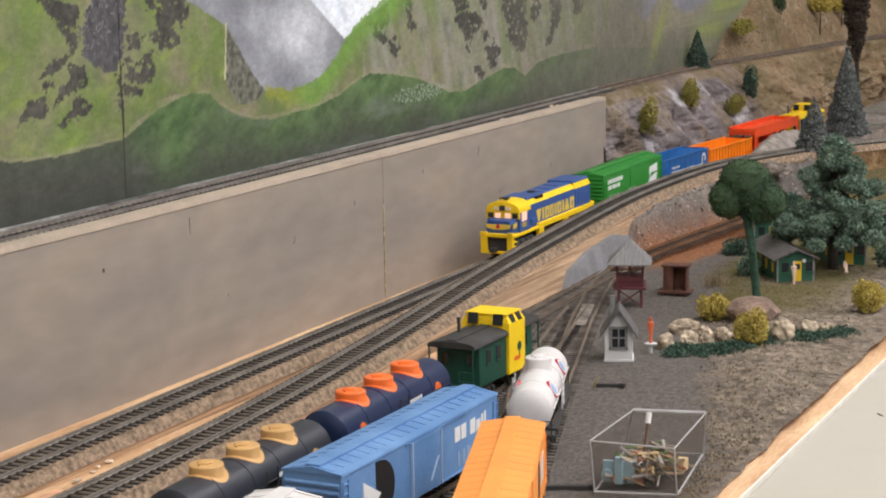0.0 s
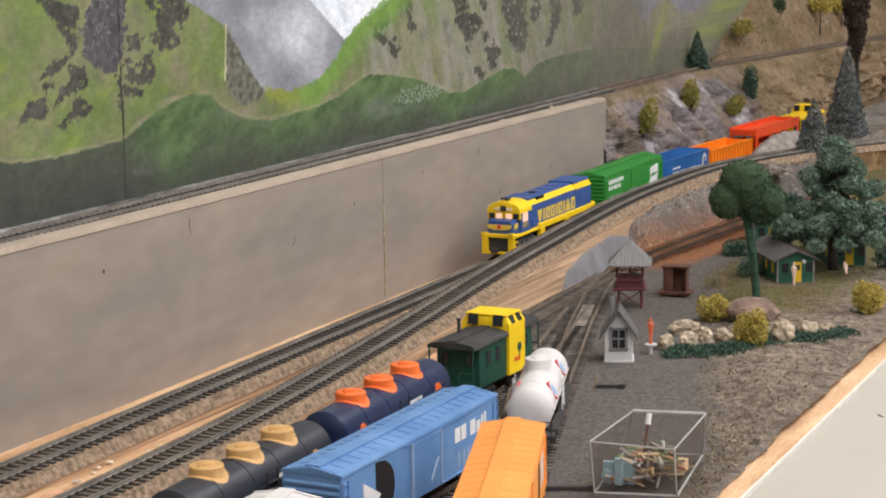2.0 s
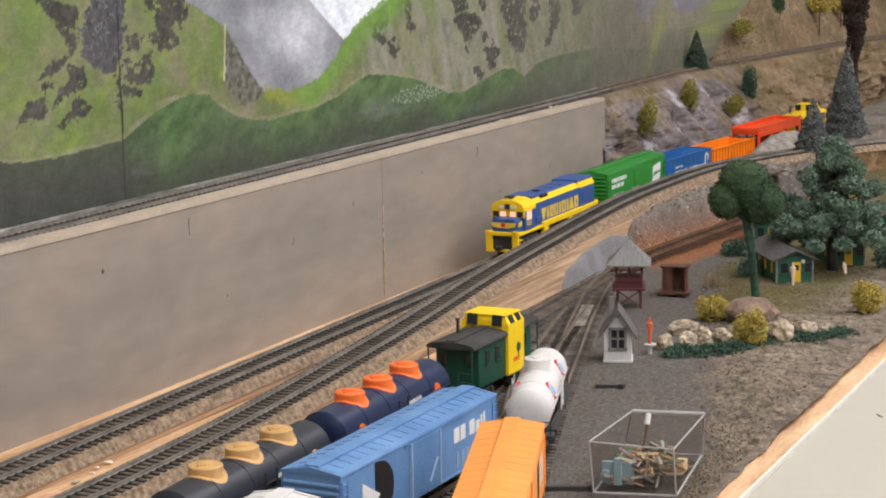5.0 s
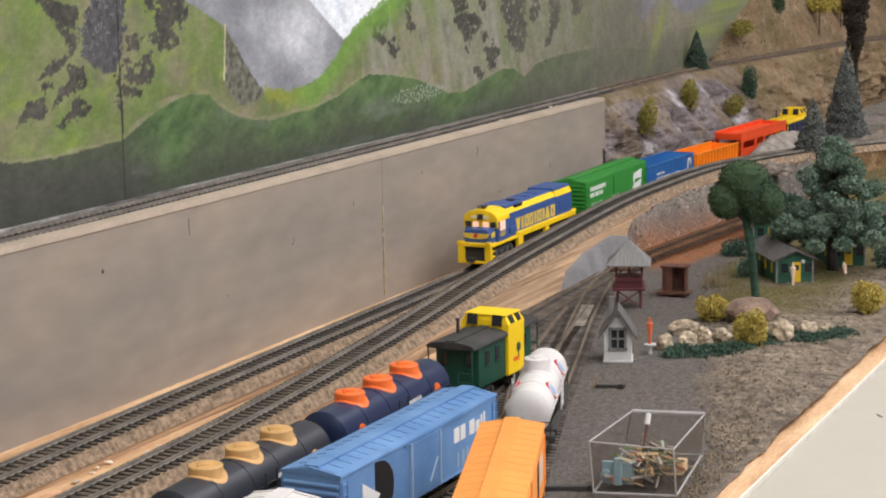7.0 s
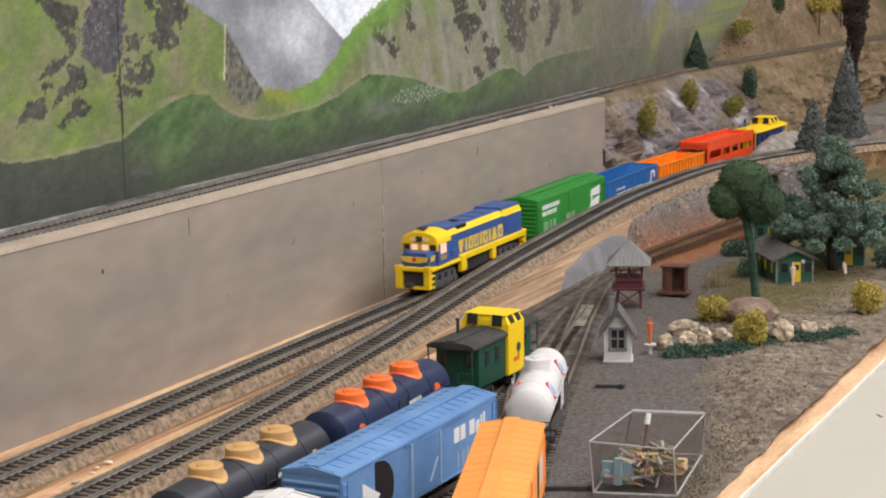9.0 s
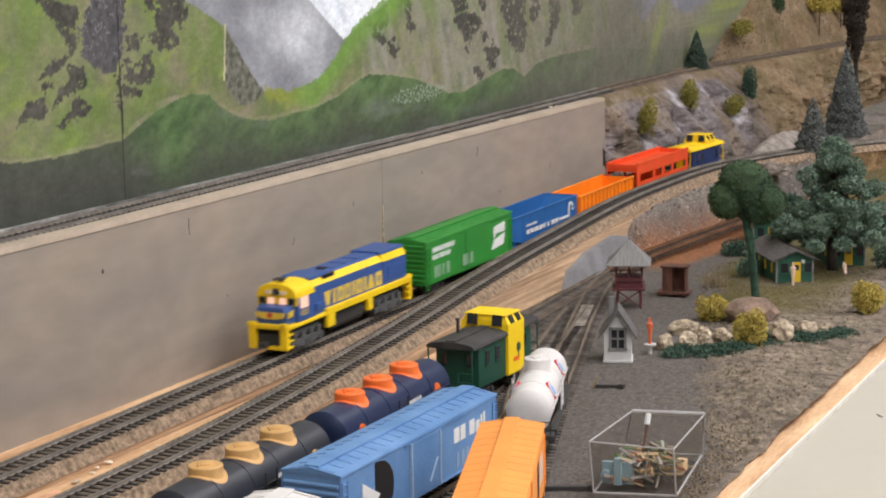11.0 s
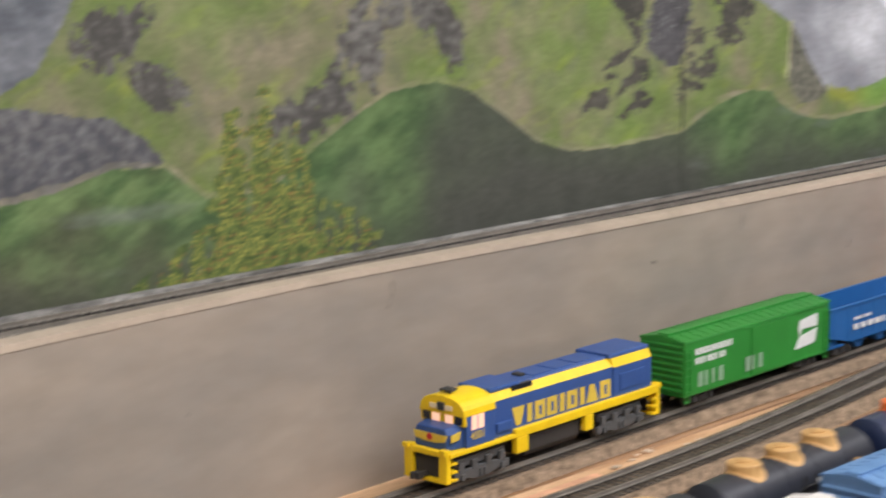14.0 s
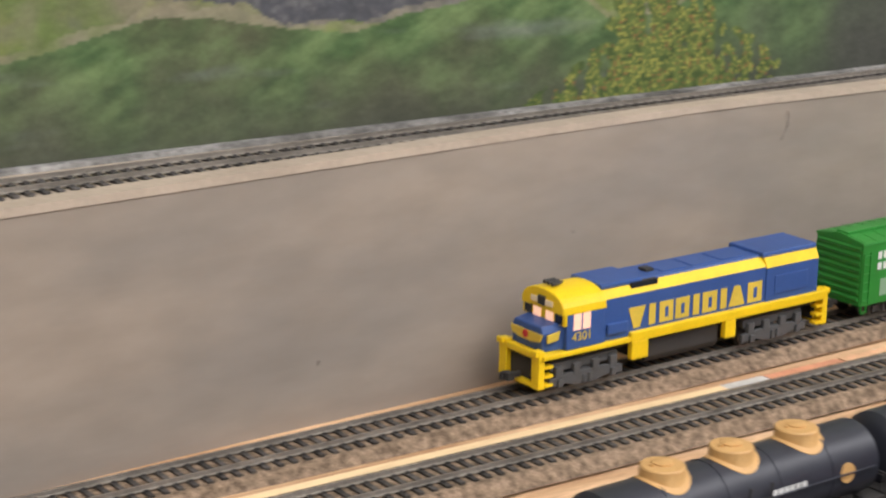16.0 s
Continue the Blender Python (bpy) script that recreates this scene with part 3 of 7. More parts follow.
    for s in (-1, 1):
        ya, yb = sorted((s * half, s * (half + 0.00025)))
        for c, w, shape in ((0.0625, 0.0110, "wedge"), (0.0725, 0.0042, "bar"), (0.0818, 0.0090, "block"), (0.0925, 0.0092, "block"), (0.1018, 0.0042, "bar"), (0.1110, 0.0098, "block"), (0.1206, 0.0042, "bar"), (0.1298, 0.0112, "peak"), (0.1425, 0.0100, "block")):
            za, zb = 0.0250, 0.0357
            lo = {"wedge": 0.18, "peak": 0.50}.get(shape, 0.5)
            hi = {"wedge": 0.50, "peak": 0.18}.get(shape, 0.5)
            bm = prism(bmesh.new(), [(o + c - lo * w, za), (o + c + lo * w, za), (o + c + hi * w, zb), (o + c - hi * w, zb)], "y", ya, yb)
            mark = part("livery_mark", bm, P_LETTER_Y, hood, "yellow block of livery print")
            if shape == "block":
                slit = bx(bmesh.new(), o + c - 0.10 * w, o + c + 0.14 * w, *sorted((s * (half + 0.0002), s * (half + 0.00032))), za + 0.0022, zb - 0.0030)
                part("slit", slit, P_BLUE, mark)
    for s in (-1, 1):
        for a, b in ((0.0580, 0.0687), (0.1205, 0.1280)):
            part("step_box", bx(bmesh.new(), o + a, o + b, *sorted((s * 0.0140, s * 0.0175)), 0.0094, 0.0187), P_YELLOW, t, bevel=0.0005)
    bm = bmesh.new()
    prism(bm, [(-0.0135, 0.0075), (-0.0105, 0.0040), (0.0105, 0.0040), (0.0135, 0.0075), (0.0135, 0.0165), (-0.0135, 0.0165)], "x", o + 0.0710, o + 0.1195)
    part("fuel_tank", bm, P_BLACK, t, bevel=0.0008)
    for c in (0.0315, 0.1585):
        tr = wheelset_truck(t, o + c, P_GREY, 0.046, 0.0128)
        bm = bmesh.new()
        bx(bm, o + c - 0.021, o + c + 0.021, -0.0130, 0.0130, 0.0105, 0.0150)
        for s in (-1, 1):
            for k in (-0.017, -0.006, 0.006, 0.017):
                bx(bm, o + c + k - 0.0022, o + c + k + 0.0022, *sorted((s * 0.0128, s * 0.0152)), 0.0080, 0.0135)
        part("gear_housing", bm, P_GREY, tr, bevel=0.0004)
    return t, 0.0985


def box_car(name, label, length, body, roof_mat, eave=0.0450, half=0.0170, ribs=18, door=(0.0, 0.030), sill=0.0092, m=None, group="", truck=None, roof_rib=0.0004, rib_out=None, seams=True):
    """A closed boxcar: body, peaked ribbed roof, corrugated ends, door with rods, sill steps, ladders, trucks."""
    t = thing(name, label, "boxcar", m, group)
    L = length / 2
    body_ob = part("body", bx(bmesh.new(), -L, L, -half, half, sill, eave), body, t, bevel=0.0005)
    bm = bmesh.new()
    prism(bm, [(-half - 0.0006, eave - 0.0004), (-half - 0.0002, eave + 0.0006), (0, eave + 0.0034), (half + 0.0002, eave + 0.0006), (half + 0.0006, eave - 0.0004)], "x", -L - 0.0004, L + 0.0004)
    roof = part("roof", bm, roof_mat, t)
    bm = bmesh.new()
    for i in range(ribs + 1):
        x = -L + 0.002 + (length - 0.004) * i / ribs
        for s in (-1, 1):
            out = rib_out or half + 0.0003
            high, low = eave + 0.0034 - 0.0028 * 0.0040 / half, eave + 0.0034 - 0.0028 * out / half
            prism(bm, [(s * 0.0040, high - 0.0002), (s * out, low - 0.0002), (s * out, low + roof_rib * 1.4), (s * 0.0040, high + roof_rib * 1.4)], "x", x - 0.0008, x + 0.0008)
    each("roof_rib", bm, roof_mat, roof)
    bm = bmesh.new()
    bx(bm, -L + 0.001, L - 0.001, -0.0042, 0.0042, eave + 0.0030, eave + 0.0042)
    part("running_board", bm, roof_mat, roof, bevel=0.0003)
    for s in (-1, 1):
        bm = bmesh.new()
        z = sill + 0.0025
        while z < eave - 0.0030:
            prism(bm, [(s * L - s * 0.0001, z), (s * (L + 0.0011), z + 0.0008), (s * (L + 0.0011), z + 0.0018), (s * L - s * 0.0001, z + 0.0027)], "y", -half + 0.0015, half - 0.0015)
            z += 0.0040
        each("end_rib", bm, body, body_ob)
    for s in (-1, 1):
        d0, w = door
        bm = bmesh.new()
        bx(bm, d0 - w / 2, d0 + w / 2, *sorted((s * half, s * (half + 0.0009))), sill + 0.0012, eave - 0.0022)
        d = part("door", bm, body, body_ob, bevel=0.0003)
        bm = bmesh.new()
        for k in (-0.36, -0.12, 0.12, 0.36):
            tube(bm, (d0 + k * w, s * (half + 0.0012), sill + 0.001), (d0 + k * w, s * (half + 0.0012), eave - 0.0024), 0.00035, 6)
        if seams:
            each("door_rod", bm, body, d)
        else:
            bm.free()
        bm = bx(bmesh.new(), d0 - w * 0.7, d0 + w * 1.5, *sorted((s * half, s * (half + 0.0007))), sill + 0.0002, sill + 0.0011)
        bx(bm, d0 - w * 0.7, d0 + w * 1.5, *sorted((s * half, s * (half + 0.0007))), eave - 0.0020, eave - 0.0012)
        each("door_track", bm, body, body_ob)
        for a in (-L + 0.0035, L - 0.0035):
            bm = bmesh.new()
            for k in range(6):
                bx(bm, a - 0.0026, a + 0.0026, *sorted((s * half, s * (half + 0.0007))), sill + 0.003 + k * 0.0050, sill + 0.0035 + k * 0.0050)
            for q in (-0.0026, 0.0026):
                bx(bm, a + q - 0.0003, a + q + 0.0003, *sorted((s * half, s * (half + 0.0007))), sill + 0.0015, sill + 0.030)
            part("ladder", bm, body, body_ob)
            bm = bmesh.new()
            bx(bm, a - 0.0022, a + 0.0022, *sorted((s * (half - 0.0012), s * half)), sill - 0.0040, sill - 0.0032)
            for q in (-0.0022, 0.0018):
                bx(bm, a + q, a + q + 0.0005, *sorted((s * (half - 0.0012), s * half)), sill - 0.0040, sill + 0.0002)
            part("sill_step", bm, body, body_ob)
        bm = bmesh.new()
        k = 1
        while seams and k * 0.0085 < L - 0.004:
            for x in (d0 + w / 2 + k * 0.0085, d0 - w / 2 - k * 0.0085):
                if abs(x) < L - 0.005:
                    bx(bm, x - 0.00025, x + 0.00025, *sorted((s * half, s * (half + 0.0003))), sill + 0.001, eave - 0.0022)
            k += 1
        if seams:
            each("side_seam", bm, body, body_ob)
        else:
            bm.free()
    part("underframe", bx(bmesh.new(), -L + 0.003, L - 0.003, -0.006, 0.006, 0.0075, sill + 0.0005), P_BLACK, t)
    for s in (-1, 1):
        wheelset_truck(t, s * (L - 0.024), truck or P_BLACK)
        coupler(t, s * L, s)
    return t


def hopper_car():
    t = thing("hopper_car", "bright blue open-top toy hopper car with white lettering", "hopper car")
    L, half, top = 0.076, 0.0168, 0.0362
    bm = bmesh.new()
    for s in (-1, 1):
        prism(bm, [(-L, 0.0170), (-L, top), (L, top), (L, 0.0170), (0.048, 0.0105), (-0.048, 0.0105)], "y", *sorted((s * half, s * (half - 0.0009))))
    each("side_panel", bm, P_HOPPER, t)
    bm = bmesh.new()
    for s in (-1, 1):
        prism(bm, [(s * L, top), (s * (L - 0.001), top), (s * (L - 0.026), 0.0110), (s * (L - 0.027), 0.0110)], "y", -half + 0.0009, half - 0.0009)
        bx(bm, *sorted((s * L, s * (L - 0.0008))), -half + 0.0009, half - 0.0009, 0.026, top)
    bx(bm, -0.050, 0.050, -half + 0.0009, half - 0.0009, 0.0105, 0.0115)
    each("slope_sheet", bm, P_HOPPER, t)
    bm = bmesh.new()
    for s in (-1, 1):
        bx(bm, -L - 0.0006, L + 0.0006, *sorted((s * (half + 0.0008), s * (half - 0.0012))), top - 0.0006, top + 0.0010)
        bx(bm, *sorted((s * (L + 0.0006), s * (L - 0.0012))), -half, half, top - 0.0006, top + 0.0010)
    part("top_rail", bm, P_HOPPER, t, bevel=0.0003)
    bm = bmesh.new()
    for i in range(9):
        x = -L + 0.006 + i * (2 * L - 0.012) / 8
        for s in (-1, 1):
            bx(bm, x - 0.0007, x + 0.0007, *sorted((s * half, s * (half + 0.0002))), 0.0125, top)
    each("side_rib", bm, P_HOPPER, t)
    bm = bmesh.new()
    for k in (-0.030, 0.0, 0.030):
        prism(bm, [(k - 0.010, 0.0112), (k + 0.010, 0.0112), (k + 0.0035, 0.0035), (k - 0.0035, 0.0035)], "y", -0.0125, 0.0125)
    each("discharge_bay", bm, P_HOPPER, t)
    for s in (-1, 1):
        bm = bx(bmesh.new(), *sorted((s * (L - 0.020), s * L)), -half + 0.001, half - 0.001, 0.0088, 0.0105)
        for y in (-half + 0.0015, half - 0.0015, 0):
            tube(bm, (s * (L - 0.001), y, 0.0100), (s * (L - 0.001), y, 0.0270), 0.0005, 6)
            tube(bm, (s * (L - 0.002), y, 0.0105), (s * (L - 0.014), y, 0.0195), 0.0005, 6)
        part("end_frame", bm, P_HOPPER, t)
        wheelset_truck(t, s * (L - 0.020), P_BLACK)
        coupler(t, s * L, s)
    print_bars(t, P_LETTER_W, -0.046, 0.030, 0.0185, 0.0225, 8, -half - 0.0008, seed=3, label="white bars of print along the side")
    print_bars(t, P_LETTER_W, -0.046, -0.022, 0.0255, 0.0275, 5, -half - 0.0008, seed=4)
    bm = bmesh.new()
    ya, yb = -half - 0.0012, -half - 0.0008
    bx(bm, 0.030, 0.052, ya, yb, 0.0195, 0.0215)
    for i in range(10):
        a0, a1 = math.pi * (1.1 - i * 0.13), math.pi * (1.1 - (i + 1) * 0.13)
        c = (0.0585, 0.0275)
        prism(bm, [(c[0] + 0.0062 * math.cos(a0), c[1] + 0.0058 * math.sin(a0)), (c[0] + 0.0062 * math.cos(a1), c[1] + 0.0058 * math.sin(a1)), (c[0] + 0.0036 * math.cos(a1), c[1] + 0.0033 * math.sin(a1)), (c[0] + 0.0036 * math.cos(a0), c[1] + 0.0033 * math.sin(a0))], "y", ya, yb)
    bx(bm, 0.0520, 0.0545, ya, yb, 0.0195, 0.0275)
    part("logo", bm, P_LETTER_W, t, "white curved wheel emblem")
    return t, 0.468


def gondola_car():
    t = thing("gondola_car", "orange low-sided toy gondola car, empty", "gondola car")
    L, half, top = 0.0745, 0.0168, 0.0330
    bm = bx(bmesh.new(), -L, L, -half, half, 0.0105, 0.0130)
    floor = part("car_floor", bm, P_ORANGE, t)
    for s in (-1, 1):
        side = part("side_panel", bx(bmesh.new(), -L, L, *sorted((s * half, s * (half - 0.001))), 0.0130, top), P_ORANGE, t)
        part("end_panel", bx(bmesh.new(), *sorted((s * L, s * (L - 0.001))), -half + 0.001, half - 0.001, 0.0130, top), P_ORANGE, t)
        bm = bmesh.new()
        for i in range(15):
            x = -L + 0.003 + i * (2 * L - 0.006) / 14
            prism(bm, [(s * half, 0.0118), (s * (half + 0.0014), 0.0128), (s * (half + 0.0014), top - 0.001), (s * half, top)], "x", x - 0.0009, x + 0.0009)
        each("side_rib", bm, P_ORANGE, side)
        part("top_chord", bx(bmesh.new(), -L - 0.0005, L + 0.0005, *sorted((s * (half - 0.0012), s * (half + 0.0014))), top - 0.0002, top + 0.0014), P_ORANGE, side, bevel=0.0003)
        wheelset_truck(t, s * (L - 0.022), P_BLACK)
        coupler(t, s * L, s)
    part("underframe", bx(bmesh.new(), -L + 0.004, L - 0.004, -0.005, 0.005, 0.0075, 0.0106), P_BLACK, t)
    return t, 0.6237


def car_carrier():
    t = thing("auto_carrier_car", "orange-red two-deck toy car carrier with open sides", "car carrier")
    L, half = 0.0808, 0.0168
    part("lower_deck", bx(bmesh.new(), -L, L, -half, half, 0.0095, 0.0125), P_RED, t, bevel=0.0004)
    part("upper_deck", bx(bmesh.new(), -L, L, -half + 0.001, half - 0.001, 0.0375, 0.0388), P_RED, t)
    for s in (-1, 1):
        y = sorted((s * half, s * (half - 0.0010)))
        bm = bx(bmesh.new(), -L, L, *y, 0.0125, 0.0245)
        for a, b in ((-L, -L + 0.0085), (-0.033, -0.026), (-0.004, 0.004), (0.026, 0.033), (L - 0.0085, L)):
            bx(bm, a, b, *y, 0.0245, 0.0325)
        bx(bm, -L, L, *y, 0.0325, 0.0425)
        side = part("side_panel", bm, P_RED, t)
        part("top_rail", bx(bmesh.new(), -L, L, *sorted((s * (half + 0.0005), s * (half - 0.0016))), 0.0424, 0.0445), P_RED, side, bevel=0.0003)
        bm = bmesh.new()
        for z0, z1 in ((0.0355, 0.0430), (0.0125, 0.0150)):
            bx(bm, *sorted((s * L, s * (L - 0.0008))), -half + 0.001, half - 0.001, z0, z1)
        each("end_gate", bm, P_RED, t)
        wheelset_truck(t, s * (L - 0.024), P_BLACK)
        coupler(t, s * L, s)
    return t, 0.7912


def caboose(name, label, body_mat, roof_mat, end_mat, cupola_mat, length, m=None, cupola=(0.004, 0.036), wide=False, logo=False, cup_roof=None):
    """A caboose: platforms, body with windows, arched roof with overhang, cupola, stack, rails and trucks."""
    t = thing(name, label, "caboose", m)
    L, half, sill, eave = length / 2, 0.0165, 0.0105, 0.0385
    b0, b1 = -L + 0.0115, L - 0.0115
    body = part("body", bx(bmesh.new(), b0, b1, -half + 0.001, half - 0.001, sill, eave), body_mat, t, bevel=0.0004)
    bm = bmesh.new()
    prism(bm, [(-half - 0.001, eave - 0.0006), *[(-y, z) for y, z in arch(half + 0.001, eave, 0.0042, 10)], (half + 0.001, eave - 0.0006)], "x", -L + 0.001, L - 0.001)
    roof = part("roof", bm, roof_mat, t, bevel=0.0003)
    part("roof_walk", bx(bmesh.new(), -L + 0.002, L - 0.002, -0.0035, 0.0035, eave + 0.0040, eave + 0.0050), roof_mat, roof)
    c0, c1 = cupola
    ch = half + (0.0012 if wide else -0.0030)
    base = sill if wide else eave
    bm = bmesh.new()
    ctop = eave + 0.0118
    prism(bm, [(-ch, base), (-ch, eave + 0.0065), (-ch + 0.0032, ctop), (ch - 0.0032, ctop), (ch, eave + 0.0065), (ch, base)], "x", c0, c1)
    for v in bm.verts:
        if v.co.z > eave + 0.008:
            v.co.x += 0.0022 if v.co.x < (c0 + c1) / 2 else -0.0022
    cup = part("cupola", bm, cupola_mat, t, "yellow cupola band with dark windows" if wide else "", bevel=0.0005)
    part("cupola_roof", bx(bmesh.new(), c0 + 0.001, c1 - 0.001, -ch + 0.0022, ch - 0.0022, ctop, ctop + 0.0010), cup_roof or cupola_mat, cup, bevel=0.0004)
    zc = eave + 0.0078
    for y in (-ch * 0.52, ch * 0.52):
        for xw, lean in ((c0, 1), (c1, -1)):
            bm = bmesh.new()
            xm = xw + lean * 0.0002
            prism(bm, [(xm - lean * 0.0006, zc - 0.0025), (xm + lean * 0.0008, zc + 0.0048), (xm + lean * 0.0018, zc + 0.0048), (xm + lean * 0.0010, zc - 0.0025)], "y", y - 0.0036, y + 0.0036)
            part("cupola_window", bm, P_GLASS, cup)
    for s in (-1, 1):
        for xf in (0.30, 0.70):
            xc = lerp(c0, c1, xf)
            bm = bmesh.new()
            prism(bm, [(s * (ch + 0.0002), eave + 0.0068), (s * (ch - 0.0024), eave + 0.0118), (s * (ch - 0.0034), eave + 0.0112), (s * (ch - 0.0012), eave + 0.0062)], "x", xc - 0.0030, xc + 0.0030)
            part("cupola_window", bm, P_GLASS, cup)
        for xf in (0.16, 0.34, 0.86):
            xc = lerp(b0, b1, xf)
            if not (wide and c0 - 0.003 < xc < c1 + 0.003):
                w = part("window", bx(bmesh.new(), xc - 0.0030, xc + 0.0030, *sorted((s * (half - 0.0009), s * (half - 0.0005))), 0.0245, 0.0335), P_GLASS, body)
                bm = bmesh.new()
                bx(bm, xc - 0.0037, xc + 0.0037, *sorted((s * (half - 0.001), s * (half - 0.0001))), 0.0235, 0.0245)
                bx(bm, xc - 0.0037, xc + 0.0037, *sorted((s * (half - 0.001), s * (half - 0.0003))), 0.0335, 0.0342)
                part("window_frame", bm, body_mat, w)
    for s in (-1, 1):
        xb = b0 if s < 0 else b1
        part("platform", bx(bmesh.new(), *sorted((xb, s * L)), -half, half, sill, sill + 0.0015), end_mat, t)
        door = part("end_door", bx(bmesh.new(), *sorted((xb, xb + s * 0.0006)), -0.0042, 0.0042, sill + 0.0015, 0.034), end_mat, body)
        for y in (-0.0095, 0.0095):
            part("end_window", bx(bmesh.new(), *sorted((xb, xb + s * 0.0005)), y - 0.0024, y + 0.0024, 0.0245, 0.0325), P_GLASS, body)
        bm = bmesh.new()
        for y in (-half + 0.0008, -0.0055, 0.0055, half - 0.0008):
            tube(bm, (s * (L - 0.001), y, sill), (s * (L - 0.001), y, 0.0225 if abs(y) < 0.01 else eave), 0.0006, 6)
        for z in (0.0225, 0.0165):
            for q in (-1, 1):
                tube(bm, (s * (L - 0.001), q * 0.0055, z), (s * (L - 0.001), q * (half - 0.0008), z), 0.0005, 6)
        each("end_rail", bm, end_mat, t)
        for q in (-1, 1):
            bm = bmesh.new()
            for k in range(3):
                bx(bm, *sorted((s * (L - 0.009), s * (L - 0.002))), *sorted((q * (half - 0.003), q * half)), sill - 0.0025 * k - 0.0008, sill - 0.0025 * k)
            bx(bm, *sorted((s * (L - 0.0095), s * (L - 0.009))), *sorted((q * (half - 0.003), q * half)), sill - 0.006, sill)
            part("platform_step", bm, end_mat, t)
        wheelset_truck(t, s * (L - 0.026), P_BLACK, 0.022)
        coupler(t, s * L, s)
    part("underframe", bx(bmesh.new(), -L + 0.004, L - 0.004, -0.006, 0.006, 0.007, sill + 0.0004), P_BLACK, t)
    bm = tube(bmesh.new(), (b0 + 0.020, 0.009, eave + 0.002), (b0 + 0.020, 0.009, eave + 0.0125), 0.0011, 10)
    tube(bm, (b0 + 0.020, 0.009, eave + 0.0125), (b0 + 0.020, 0.009, eave + 0.0135), 0.0016, 10)
    part("chimney", bm, P_BLACK, t)
    if logo:
        bm = tube(bmesh.new(), (c1 - 0.010, -ch - 0.0003, 0.0275), (c1 - 0.010, -ch - 0.0001, 0.0275), 0.0032, 14)
        bx(bm, c1 - 0.0105, c1 - 0.0095, -ch - 0.0003, -ch - 0.0001, 0.021, 0.025)
        part("emblem", bm, P_CABGREEN, cup, "small dark green round emblem")
        print_bars(cup, P_DOMEORANGE, c0 + 0.008, c1 - 0.008, 0.0185, 0.0215, 5, -ch, seed=9)
    return t


